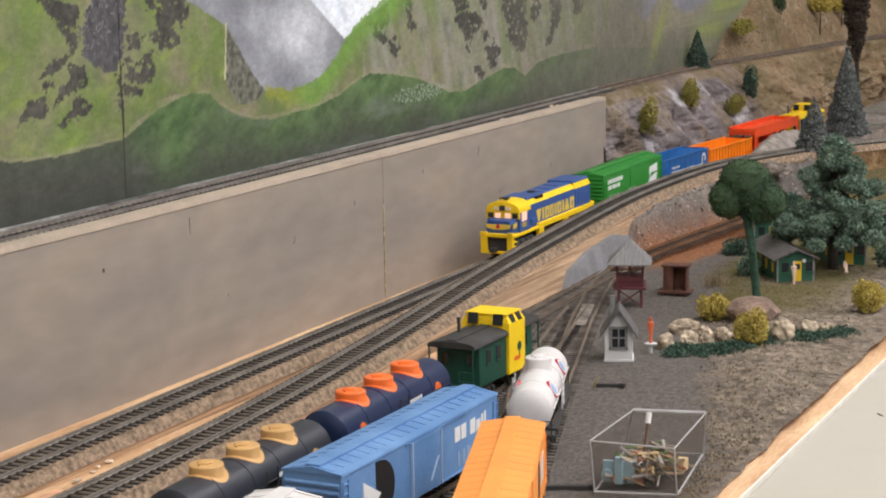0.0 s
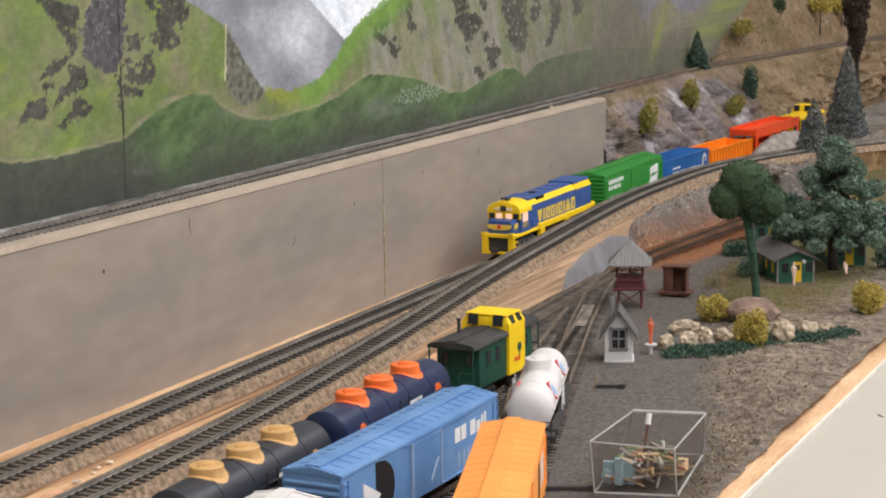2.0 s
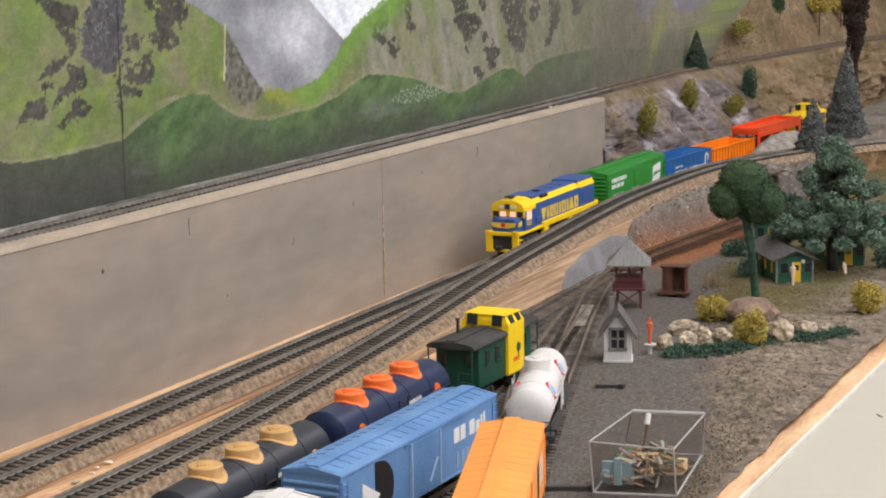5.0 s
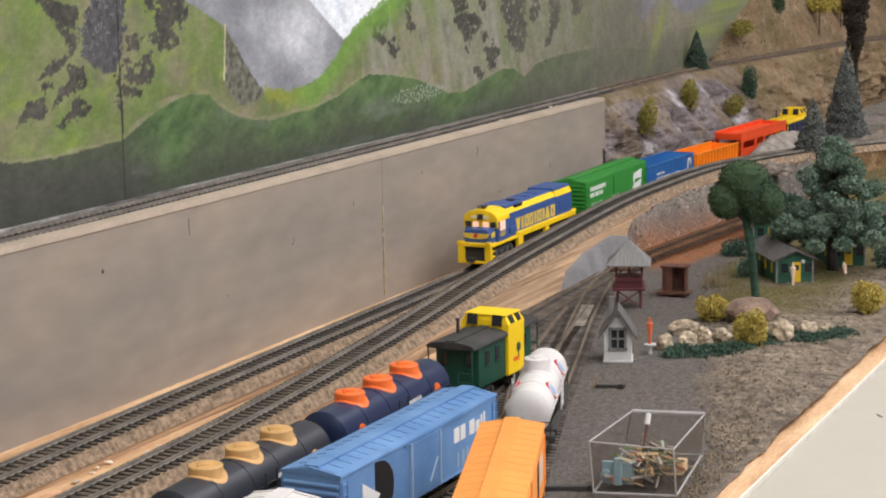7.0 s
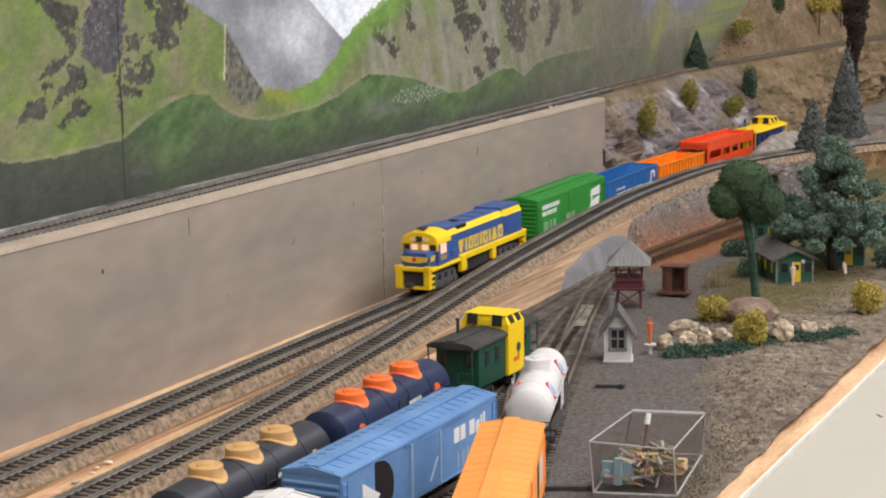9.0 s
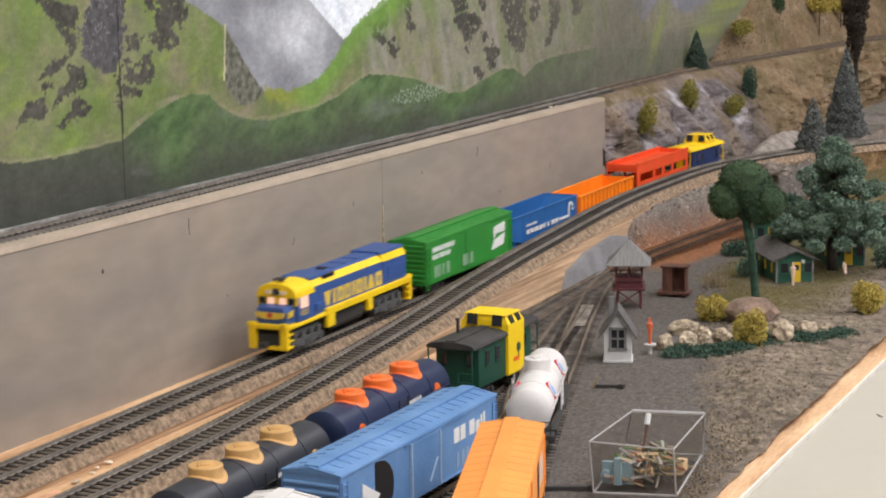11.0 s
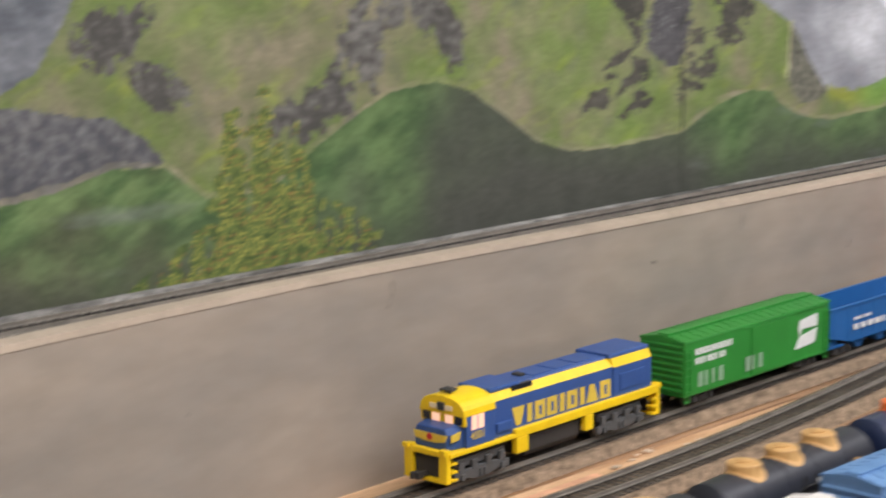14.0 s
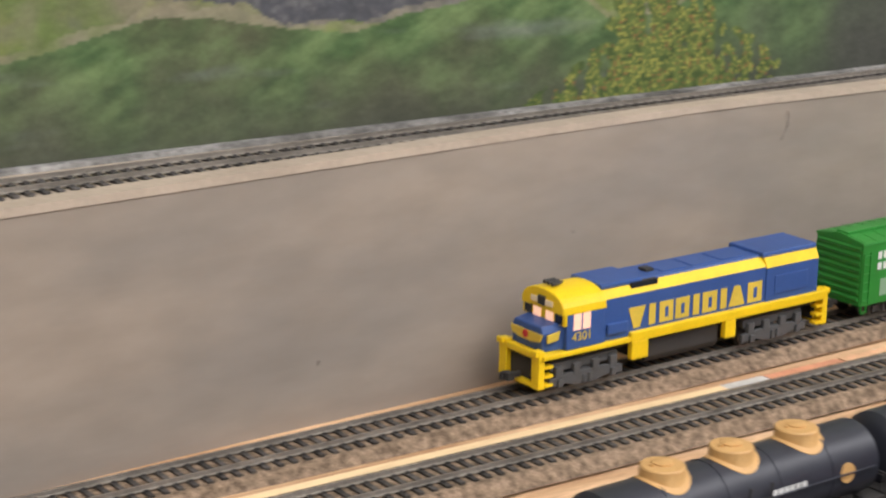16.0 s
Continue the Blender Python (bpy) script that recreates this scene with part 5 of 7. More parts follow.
def mural(x, z):
    """Colour of the painting at a place on the wall: far slopes, crags, clouds, near hills and a flowering bush."""
    w = 0.004 * fbm(x, z, 60, 3)
    xs, zs = x + w, z + 0.004 * fbm(x, z, 60, 8)
    n1, n2, n3 = fbm(x, z, 18, 1), fbm(x * 0.7, z, 75, 5), fbm(x * 0.9, z * 0.9, 200, 9)
    n4 = fbm(x * 0.6, z * 1.2, 240, 61, 3)
    sweep_n = fbm((x + 0.8 * z) * 0.7, (z - 0.45 * x) * 2.2, 30, 77, 4)
    moss, straw, olive = (0.148, 0.200, 0.064), (0.250, 0.225, 0.150), (0.130, 0.136, 0.072)
    c = mix(mix(moss, straw, 0.55 + 2.6 * n1), olive, 0.25 + 1.3 * n2)
    c = mix(c, (0.235, 0.285, 0.060), 0.8 * max(0, 2.6 * sweep_n - 0.25))
    if x > 0.42:
        streak = fbm(x * 1.6 + (z - 0.2) * 0.5, z * 0.25, 26, 4)
        c = mix(c, (0.285, 0.265, 0.235), 0.42 + 1.4 * streak)
    c = mix(c, (0.18, 0.28, 0.06), max(0, 1.2 * fbm(x, z, 9, 14) + 0.02))
    c = mix(c, (0.125, 0.125, 0.105), max(0, 1.6 * fbm(x, z, 34, 50) - 0.22))
    if inside(BASIN, xs, zs):
        glow = math.exp(-((x - 0.30) / 0.055) ** 2 - ((z - 0.232) / 0.026) ** 2)
        c = mix((0.195, 0.200, 0.225), (0.56, 0.575, 0.61), 0.16 + 0.75 * glow + 0.62 * fbm(x, z, 16, 20, 2) + 0.05 * n2)
        if inside(SKY, x, z):
            c = mix((0.66, 0.72, 0.80), (0.86, 0.88, 0.91), 0.5 + fbm(x, z, 15, 2))
    elif inside(CRAG, xs, zs):
        c = mix((0.075, 0.080, 0.060), (0.22, 0.21, 0.17), 0.35 + 1.8 * n3)
    elif inside(SLATE, xs, zs):
        c = mix((0.115, 0.125, 0.145), (0.22, 0.23, 0.25), 0.4 + 1.2 * n2)
    elif inside(BOULDER, xs, zs):
        c = mix((0.080, 0.082, 0.092), (0.22, 0.215, 0.215), 0.20 + 9 * (zs - 0.205) + 1.2 * n3)
    else:
        for fx, fz, fw, fh, lean in FACES_FAR:
            if abs(x - fx) < 0.06 and abs(z - fz) < 0.06:
                u = (x - fx - lean * (z - fz)) / fw
                v = (z - fz) / fh
                d = 0.72 * (u * u + v * v) + 1.3 * fbm(x, z, 150, fx * 7) + 1.8 * fbm((x - lean * z) * 1.3, z * 0.8 + 0.5 * x, 62, fx * 11)
                if d < 0.80:
                    c = mix(c, mix((0.075, 0.072, 0.066), (0.185, 0.178, 0.165), 0.30 + 1.8 * n3 + 1.2 * n1), (0.80 - d) * 9)
        xr, zr = x + 0.014 * fbm(x * 0.7, z, 150, 3, 4), z + 0.0065 * fbm(x * 0.7, z, 150, 8, 4)
        for poly, xa, xb, za, zb in CRAGS:
            if xa < x < xb and za < z < zb and inside(poly, xr, zr) and fbm(x * 0.6, z, 210, 15, 3) + 0.4 * n2 < 0.26:
                c = mix((0.050, 0.048, 0.042), (0.105, 0.100, 0.082), 0.35 + 1.5 * n3 + 0.9 * n1)
        if inside(VEINED, xr, zr):
            vein = abs(fbm(x + 0.3 * z, z, 110, 70, 2))
            c = mix((0.060, 0.058, 0.062), (0.115, 0.112, 0.118), 0.4 + 1.4 * n3)
            c = mix(c, (0.30, 0.30, 0.305), 0.6 * smooth01((0.035 - vein) / 0.035) * smooth01((z - 0.222) / 0.012))
    if 0.198 < z < 0.242 and abs(x - 0.1905 - 0.10 * (z - 0.200) - 0.0012 * n3) < 0.0012:
        c = (0.46, 0.46, 0.27)
    # yellow-green fringe along the basin's rim
    for (xa, za), (xb, zb) in zip(BASIN[5:], BASIN[6:]):
        if xa <= x <= xb:
            rim = za + (zb - za) * (x - xa) / (xb - xa)
            dd = rim - z + 0.006 * n3
            lush = smooth01((x - 0.27) / 0.06)
            if -0.004 < dd < 0.035:
                c = mix(c, mix((0.26, 0.29, 0.050), (0.155, 0.285, 0.055), lush), 0.9 * smooth01((0.010 + 0.022 * lush - dd) / (0.008 + 0.018 * lush)) * smooth01((x - 0.232) / 0.03))
    r = along(RIDGE if x < 0.259 else RIDGE_EAST, x) + 0.0010 * n2
    for peak in PEAKS:
        if peak[0][0] < x < peak[-1][0]:
            low_edge = along(peak, x) + 0.002 * n2
            if z > low_edge:
                c = mix((0.155, 0.155, 0.195), (0.25, 0.25, 0.29), 0.5 + 1.3 * n1)
    if r < z < r + 0.0020 + 0.010 * abs(n1):
        c = mix(c, (0.29, 0.26, 0.185), 0.40 + 0.8 * n2)
    if z < r:
        depth = (r - z) / max(0.02, r - 0.118)
        hump = 0.5 + 1.5 * fbm(x, 0.0, 7, 31, 2)
        for hx, hw, hs in ((0.13, 0.05, 1.0), (-0.245, 0.045, 1.0), (0.45, 0.07, 0.8), (0.71, 0.05, 0.6), (-0.47, 0.10, 0.9), (-0.66, 0.08, 0.9), (-0.56, 0.06, 0.8)):
            hump = max(hump, hs * 1.25 * math.exp(-((x - hx) / hw) ** 2) + 0.1) if abs(x - hx) < hw * 2 else hump
        grim = smooth01((x + 0.24) / 0.06) * smooth01((0.10 - x) / 0.06)
        low = mix(mix((0.072, 0.088, 0.056), (0.092, 0.100, 0.062), smooth01((-0.36 - x) / 0.1)), (0.062, 0.066, 0.054), grim)
        green = mix((0.062, 0.112, 0.043), (0.128, 0.200, 0.078), 0.42 + 1.7 * sweep_n)
        if x < -0.36:
            green = mix(mix(green, (0.095, 0.108, 0.055), 0.45 + 1.6 * n1), (0.165, 0.235, 0.095), 0.8 * smooth01(0.25 + sweep_n * 1.6))
        c = mix(green, low, depth * 1.25 - 0.45 * hump + 0.35 + 0.7 * n1)
        c = mix(c, (0.066, 0.069, 0.057), 0.75 * grim)
        if x < -0.36 or x > 0.06:
            mist = fbm(x * 0.5, z * 2.5, 20, 40)
            c = mix(c, (0.17, 0.185, 0.165), max(0, 1.7 * mist - 0.22))
        c = mix(c, (0.055, 0.058, 0.048), 0.55 * smooth01((0.150 - z) / 0.03) * (0.7 + 0.8 * n1))
    if x > 0.62:
        haze = (0.148, 0.140, 0.110)
        c = mix(c, haze, (0.55 * smooth01((x - 0.62) / 0.3) + 0.38 * smooth01((x - 0.92) / 0.12)) * min(1, 0.9 + 0.6 * n1) * (1 - 0.75 * smooth01((x - 1.12) / 0.1) * smooth01((z - 0.165) / 0.02)))
        for gx, gz, gw, gh, gl in ((1.225, 0.178, 0.016, 0.035, 0.9), (1.43, 0.180, 0.030, 0.040, 2.2), (1.53, 0.190, 0.030, 0.040, 2.2)):
            q = ((x - gx - gl * (z - gz)) / gw) ** 2 + ((z - gz) / gh) ** 2
            c = mix(c, (0.235, 0.285, 0.075), 0.85 * math.exp(-q) * (0.8 + 0.8 * n3))
    c = tuple(max(0.01, q * (1 + 0.26 * n4 + 0.22 * n2)) for q in c)
    # pale flecked shrub on the near hill
    if ((x - 0.533) / 0.052) ** 2 + ((z - 0.1592) / 0.0085) ** 2 < 1 + 0.8 * n2 and noise.noise((x * 330, z * 520, 3.0)) > 0.12:
        c = mix(c, (0.34, 0.38, 0.32), 0.75)
    # flowering bush
    bush = along([(-0.46, 0.120), (-0.416, 0.150), (-0.395, 0.165), (-0.382, 0.215), (-0.375, 0.229), (-0.368, 0.200), (-0.360, 0.215), (-0.352, 0.236), (-0.344, 0.200), (-0.336, 0.188), (-0.328, 0.212), (-0.318, 0.180), (-0.300, 0.158), (-0.267, 0.140), (-0.240, 0.118)], x) if -0.46 < x < -0.24 else 0
    if z < bush + 0.006 * n2:
        dots = noise.noise((x * 480, z * 480, 2.0)) + 0.25 * noise.noise((x * 90, z * 90, 4.0))
        thick = (bush - z) / 0.05
        if noise.noise((x * 130, z * 130, 7.0)) + 0.6 * thick > 0.10:
            c = mix((0.060, 0.095, 0.028), (0.125, 0.165, 0.045), 0.5 + 1.5 * noise.noise((x * 200, z * 200, 0.0)))
            if dots > 0.24:
                c = (0.30, 0.30, 0.07)
            elif dots < -0.42:
                c = (0.24, 0.12, 0.05)
    if abs(x - 0.0515 - 0.0008 * fbm(0, z, 60, 2)) < 0.0009:
        c = (0.025, 0.026, 0.022)
    return c


def painted(name, rough, fine, bump, var=0.14, scale2=90.0):
    """A matt surface whose paint lies in the mesh's colour layer, with brush grain over it."""
    m = bpy.data.materials.new(name)
    m.use_nodes = True
    n, l = m.node_tree.nodes, m.node_tree.links
    b = n["Principled BSDF"]
    b.inputs["Roughness"].default_value, b.inputs["Specular IOR Level"].default_value = rough, 0.25
    at, tc, no, hs, mr, bp = (n.new("ShaderNode" + k) for k in ("Attribute", "TexCoord", "TexNoise", "HueSaturation", "MapRange", "Bump"))
    no2, ad = n.new("ShaderNodeTexNoise"), n.new("ShaderNodeMath")
    at.attribute_name = "paint"
    no.inputs["Scale"].default_value, no.inputs["Detail"].default_value = fine, 6
    no2.inputs["Scale"].default_value, no2.inputs["Detail"].default_value = scale2, 5
    l.new(tc.outputs["Object"], no.inputs["Vector"]), l.new(tc.outputs["Object"], no2.inputs["Vector"])
    ad.operation = "ADD"
    l.new(no.outputs["Fac"], ad.inputs[0]), l.new(no2.outputs["Fac"], ad.inputs[1])
    mr.inputs[1].default_value, mr.inputs[2].default_value = 0.6, 1.4
    mr.inputs[3].default_value, mr.inputs[4].default_value = 1 - var * 1.6, 1 + var * 1.6
    l.new(ad.outputs[0], mr.inputs[0])
    l.new(mr.outputs[0], hs.inputs["Value"])
    l.new(at.outputs["Color"], hs.inputs["Color"])
    l.new(hs.outputs[0], b.inputs["Base Color"])
    bp.inputs["Strength"].default_value, bp.inputs["Distance"].default_value = bump, 0.001
    l.new(ad.outputs[0], bp.inputs["Height"])
    l.new(bp.outputs[0], b.inputs["Normal"])
    return m


def paint_mesh(ob, fn):
    me = ob.data
    layer = me.color_attributes.new("paint", "FLOAT_COLOR", "POINT")
    cols = np.ones((len(me.vertices), 4), dtype=np.float32)
    for i, v in enumerate(me.vertices):
        cols[i, :3] = fn(v.co)
    layer.data.foreach_set("color", cols.ravel())


def sheet(name, xs, ys, fn, material, smooth=True):
    """One surface over a grid of parameters, built from arrays."""
    nx, ny = len(xs), len(ys)
    verts = [fn(x, y) for x in xs for y in ys]
    faces = [(i * ny + j, (i + 1) * ny + j, (i + 1) * ny + j + 1, i * ny + j + 1) for i in range(nx - 1) for j in range(ny - 1)]
    me = bpy.data.meshes.new(name)
    me.from_pydata(verts, [], faces)
    me.materials.append(material)
    for p in me.polygons:
        p.use_smooth = smooth
    return new(name, me)


def backdrop():
    xs = [-2.0, -1.4, -1.1] + [round(-0.86 + 0.00125 * i, 5) for i in range(1730)] + [1.34, 1.4, 1.47, 1.55, 1.65, 2.2, 3.2]
    zs = [0.0, 0.10] + [0.118 + 0.00125 * i for i in range(136)] + [0.32, 0.5, 0.75]
    ob = sheet("backdrop", xs, zs, lambda x, z: (x, BACK, z), painted("mural_paint", 0.7, 420, 0.12, 0.10))
    paint_mesh(ob, lambda p: mural(p.x, p.z))
    tagged(ob, "hand-painted alpine mountain mural on the wall behind the tracks", "mural", kind="structure")


# ---- scenery ----
YARD_EDGE = [(-0.5, -0.425), (-0.1023, -0.4105), (-0.006, -0.398), (0.068, -0.369), (0.204, -0.326), (0.374, -0.270), (0.57, -0.216), (0.75, -0.212), (0.9, -0.20)]


def yard_top(x):
    return along([(-1.2, -0.168), (-0.2, -0.162), (0.0, -0.155), (0.2, -0.143), (0.32, -0.1272), (0.46, -0.119), (0.9, -0.115)], x)


def ground_height(x, y):
    """Scenery surface east of the yard and on it."""
    rough = 0.0012 * fbm(x, y, 60, 2) + 0.0007 * fbm(x, y, 260, 4)
    base = 0.0008 + 0.02 * smooth01((x - 0.85) / 0.35) + 0.03 * smooth01((x - 1.2) / 0.5)
    dist = along(YARD_EDGE, x) - y
    base += 0.004 * smooth01(dist / 0.05) * smooth01((x + 0.2) / 0.3)
    xb = min(x, 1.22)
    b = branch_line(xb)
    edge = b.y - 0.021 - (0.9 * (x - 1.22) if x > 1.22 else 0)
    lead = lead_track(min(x, 1.1))
    if x > 0.52 and y > lead.y + 0.016:
        f = smooth01((y - lead.y - 0.016) / max(0.02, edge - lead.y - 0.016))
        crag = 0.016 * smooth01((x - 0.6) / 0.1) * math.sin(math.pi * min(1, f)) * (0.35 + 1.6 * abs(fbm(x, y, 26, 6)))
        z = lerp(base, b.z - 0.0108, f) + crag + rough * 2
        return min(z, b.z - 0.0060) if f > 0.7 else z
    return base + rough


def cliff_height(x, y):
    """Rock face north of the main line and the hill behind the upper track."""
    m, u = main_line(x), upper_line(x)
    foot, brow = lerp(-0.006, m.y + 0.026, smooth01((x - 0.93) / 0.28)), u.y - 0.021
    rock = fbm(x, y, 16, 11) + 0.6 * abs(fbm(x, y, 45, 13))
    if y <= foot:
        return m.z - 0.0104
    if y < brow:
        f = (y - foot) / (brow - foot)
        return lerp(m.z - 0.0104, 0.1218, f ** 0.62) + 0.020 * rock * math.sin(math.pi * f) * 1.2
    if y < u.y + 0.020:
        return 0.1219
    f = (y - u.y - 0.020) / max(0.012, BACK - u.y - 0.020)
    hill = 0.13 * max(smooth01((x - 1.27) / 0.62), 0.12 * smooth01((x - 1.22) / 0.1))
    return 0.1219 + hill * min(1, f) ** 0.8 + 0.006 * rock * min(1, f) * smooth01((x - 1.25) / 0.1)


def ground_paint(p):
    x, y = p.x, p.y
    n1, n2, n3 = fbm(x, y, 22, 3), fbm(x, y, 120, 7), fbm(x, y, 420, 15)
    dark, dirt, straw = (0.120, 0.104, 0.093), (0.215, 0.172, 0.135), (0.35, 0.285, 0.21)
    d = along(YARD_EDGE, x) - y + 0.030 * n1 + 0.012 * n2
    soil = mix(mix(dirt, (0.082, 0.065, 0.050), 0.46 + 2.3 * n2), straw, 0.9 * n1 + 1.1 * n3 + 0.10)
    if x > 0.36 and y < -0.20:
        soil = mix(soil, (0.108, 0.090, 0.032), 1.25 * smooth01((x - 0.36) / 0.08) * smooth01((-0.20 - y) / 0.03) * smooth01((y + 0.385) / 0.05) * (0.75 + n1))
    yard = mix(dark, (0.125, 0.098, 0.078), 0.5 * n1 + 0.4 * n2 + 0.05)
    if x > 0.52:
        lead = lead_track(min(x, 1.1))
        off = abs(y - lead.y + 0.008)
        rust = smooth01((0.045 + 0.02 * n1 - off) / 0.02) * smooth01((x - 0.54) / 0.06) * smooth01((0.98 - x) / 0.12)
        yard = mix(yard, mix((0.30, 0.115, 0.045), (0.20, 0.10, 0.055), 0.5 + n2), rust)
        soil = mix(soil, (0.30, 0.115, 0.045), rust * 0.8)
    c = mix(yard, soil, d / 0.020)
    if x > 0.55:
        lead = lead_track(min(x, 1.1))
        if y > lead.y + 0.020:
            grey = mix((0.120, 0.102, 0.090), (0.27, 0.235, 0.205), 0.45 + 1.3 * n1 + 1.0 * n2)
            grey = mix(grey, (0.075, 0.105, 0.055), 2.0 * fbm(x, y, 22, 22) - 0.20)
            c = mix(c, grey, (y - lead.y - 0.020) / 0.02)
    return c


def cliff_paint(p):
    x, y, z = p
    u = upper_line(x)
    tilt = x + 0.35 * z
    n1, n2, n3 = fbm(x, y + z, 14, 5), fbm(tilt * 0.6, z * 1.3, 36, 6), fbm(x * 0.7, (z - y) * 1.2, 130, 9)
    # Crevice shade is put into the rock colour, along the relief noise's zero lines.
    cleft = abs(fbm(tilt, z * 1.3, 7, 11))
    rock = mix((0.205, 0.178, 0.176), (0.080, 0.066, 0.064), 0.42 + 2.2 * n2 - 1.2 * cleft)
    rock = mix(rock, (0.50, 0.47, 0.48), 2.8 * fbm(tilt * 0.6, z * 0.9, 42, 31) - 0.52)
    rock = mix(rock, (0.20, 0.145, 0.085), 0.20 + 1.5 * n1)
    brown = mix((0.175, 0.112, 0.060), (0.27, 0.195, 0.120), 0.5 + 1.5 * n2)
    brown = mix(brown, (0.115, 0.092, 0.042), 0.25 + 1.7 * n1)
    brown = mix(brown, (0.34, 0.29, 0.24), 2.2 * fbm(x, z + y, 60, 33) - 0.45)
    east = smooth01((x - 1.30 + 0.12 * n1) / 0.16)
    c = mix(rock, brown, east if z < 0.112 else max(east, 0.65 + n1))
    return mix(c, (0.40, 0.34, 0.27), 2.0 * n3 - 0.55)


M_GROUND = painted("scenic_scatter", 0.97, 900, 1.0, 0.42, 300)
M_CLIFF = painted("plaster_rock_paint", 0.92, 300, 0.9, 0.24, 110)


def terrain():
    xs = [-1.2 + 0.04 * i for i in range(18)] + [-0.48 + 0.005 * i for i in range(275)]
    vs = [i / 70 for i in range(71)]

    def near(x, v):
        top = yard_top(x) if x < 0.5 else lerp(yard_top(x), branch_line(x).y - 0.0225, smooth01((x - 0.5) / 0.08))
        y = lerp(-0.4295 + 0.0060 * fbm(x, 0, 30, 3) + 0.004 * fbm(x, 0, 120, 5), top, v)
        return (x, y, ground_height(x, y))
    ob = sheet("yard_ground", xs, vs, near, M_GROUND)
    paint_mesh(ob, ground_paint)
    tagged(ob, "dark grey yard surface and tan scatter ground of the layout", "ground", kind="structure")
    xs = [0.884 + 0.006 * i for i in range(256)]

    def far_side(x, v):
        y = lerp(-0.47, branch_line(x).y - 0.02 if x < 1.2 else main_line(x).y - 0.022, v)
        return (x, y, ground_height(x, y))
    ob = sheet("far_ground", xs, vs, far_side, M_GROUND)
    paint_mesh(ob, ground_paint)
    tagged(ob, "rocky tan scenic ground beyond the yard", "ground", kind="structure")

    def face(x, v):
        m, u = main_line(x), upper_line(x)
        foot, brow = lerp(wall_y(0.885) + 0.004, m.y + 0.026, smooth01((x - 0.90) / 0.2)), u.y - 0.021
        z0 = m.z - 0.0104
        if v < 0.06:
            return (x, lerp(m.y - 0.03, foot, v / 0.06), z0)
        if v < 0.76:
            f = (v - 0.06) / 0.70
            y, z = lerp(foot, brow, f ** 1.15), lerp(z0, 0.1218, f ** 0.92)
            amp = math.sin(math.pi * f) ** 0.6
            tilt = x + 0.35 * z
            crag = 1 - 3.2 * abs(fbm(tilt, z * 1.3, 7, 11)) + 1.6 * (0.35 - abs(fbm(tilt, z * 1.4, 19, 13))) + 0.40 * fbm(x, z * 1.5, 60, 17)
            ledge = 0.0005 * math.sin(z * 230 + 5 * fbm(x, z, 9, 3))
            return (x, y - 0.015 * amp * (crag - 0.25) - 0.5 * ledge * amp, z + ledge * amp * 0.4)
        y = lerp(brow, BACK - 0.001, (v - 0.76) / 0.24)
        return (x, y, cliff_height(x, y) if v > 0.765 else 0.1219)
    ob = sheet("rock_cliff", xs, [i / 120 for i in range(121)], face, M_CLIFF, False)
    paint_mesh(ob, cliff_paint)
    tagged(ob, "grey and brown plaster rock cliff below the upper track", "cliff", kind="structure")
    # gravel mound between the two lines
    bm = bmesh.new()
    lump(bm, (1.165, -0.124, 0.016), (0.17, 0.028, 0.045), 4, 0.12, 3, 2)
    tagged(part("gravel_mound", bm, mat("grey_gravel", (0.26, 0.225, 0.195), 0.95, var=0.3, scale=90, fine=700, bump=0.9), None, smooth=True), "grey gravel mound between the two tracks", "mound")


def risers():
    """Plywood ramps that carry the two lines up, with a plaster patch on the outer one."""
    for name, line, lo, hi, x0, x1, surface, what in (("ramp", branch_line, -0.0245, 0.021, -0.30, 0.90, M_PLYEDGE, "raw plywood ramp under the rising track"), ("embankment", branch_line, -0.0245, 0.021, 0.90, 1.2, M_HILL, "brown scenic embankment under the curved track"), ("ramp", main_line, -0.021, 0.021, -0.6, 1.6, M_PLYEDGE, "raw plywood ramp under the wall-side track")):
        bm = bmesh.new()
        rings = []
        k = 90
        for i in range(k + 1):
            p = line(lerp(x0, x1, i / k))
            z = max(0.0008, p.z - 0.0101)
            low = p.y + lo - (0.012 * smooth01((p.x - 0.1) / 0.3) * (0.7 + 0.5 * fbm(p.x, 0, 9, 2)) if line is branch_line else 0)
            rings.append([bm.verts.new(q) for q in ((p.x, low, 0.0003), (p.x, p.y + lo, z), (p.x, p.y + hi, z), (p.x, p.y + hi, 0.0003))])
        for a, b in zip(rings, rings[1:]):
            for i in range(3):
                bm.faces.new((a[i], b[i], b[i + 1], a[i + 1]))
        tagged(part(name, bm, surface, None), what, name, kind="structure")
    bm = bmesh.new()
    pts = [(0.430, 0.002), (0.452, 0.015), (0.50, 0.0235), (0.575, 0.0280), (0.61, 0.022), (0.58, 0.010), (0.51, 0.003)]
    lo, hi = [], []
    for x, z in pts:
        y = branch_line(x).y - 0.0385 + 0.35 * z
        lo.append(bm.verts.new((x, y - 0.0015, z))), hi.append(bm.verts.new((x, y + 0.006, z)))
    bm.faces.new(lo), bm.faces.new(hi[::-1])
    for i in range(len(pts)):
        j = (i + 1) % len(pts)
        bm.faces.new((lo[i], lo[j], hi[j], hi[i]))
    tagged(part("plaster_patch", bm, mat("bluish_grey_plaster", (0.20, 0.194, 0.20), 0.9, var=0.15, scale=50, fine=500, bump=0.3), None), "bluish grey plaster patch on the ramp side", "plaster", kind="structure")


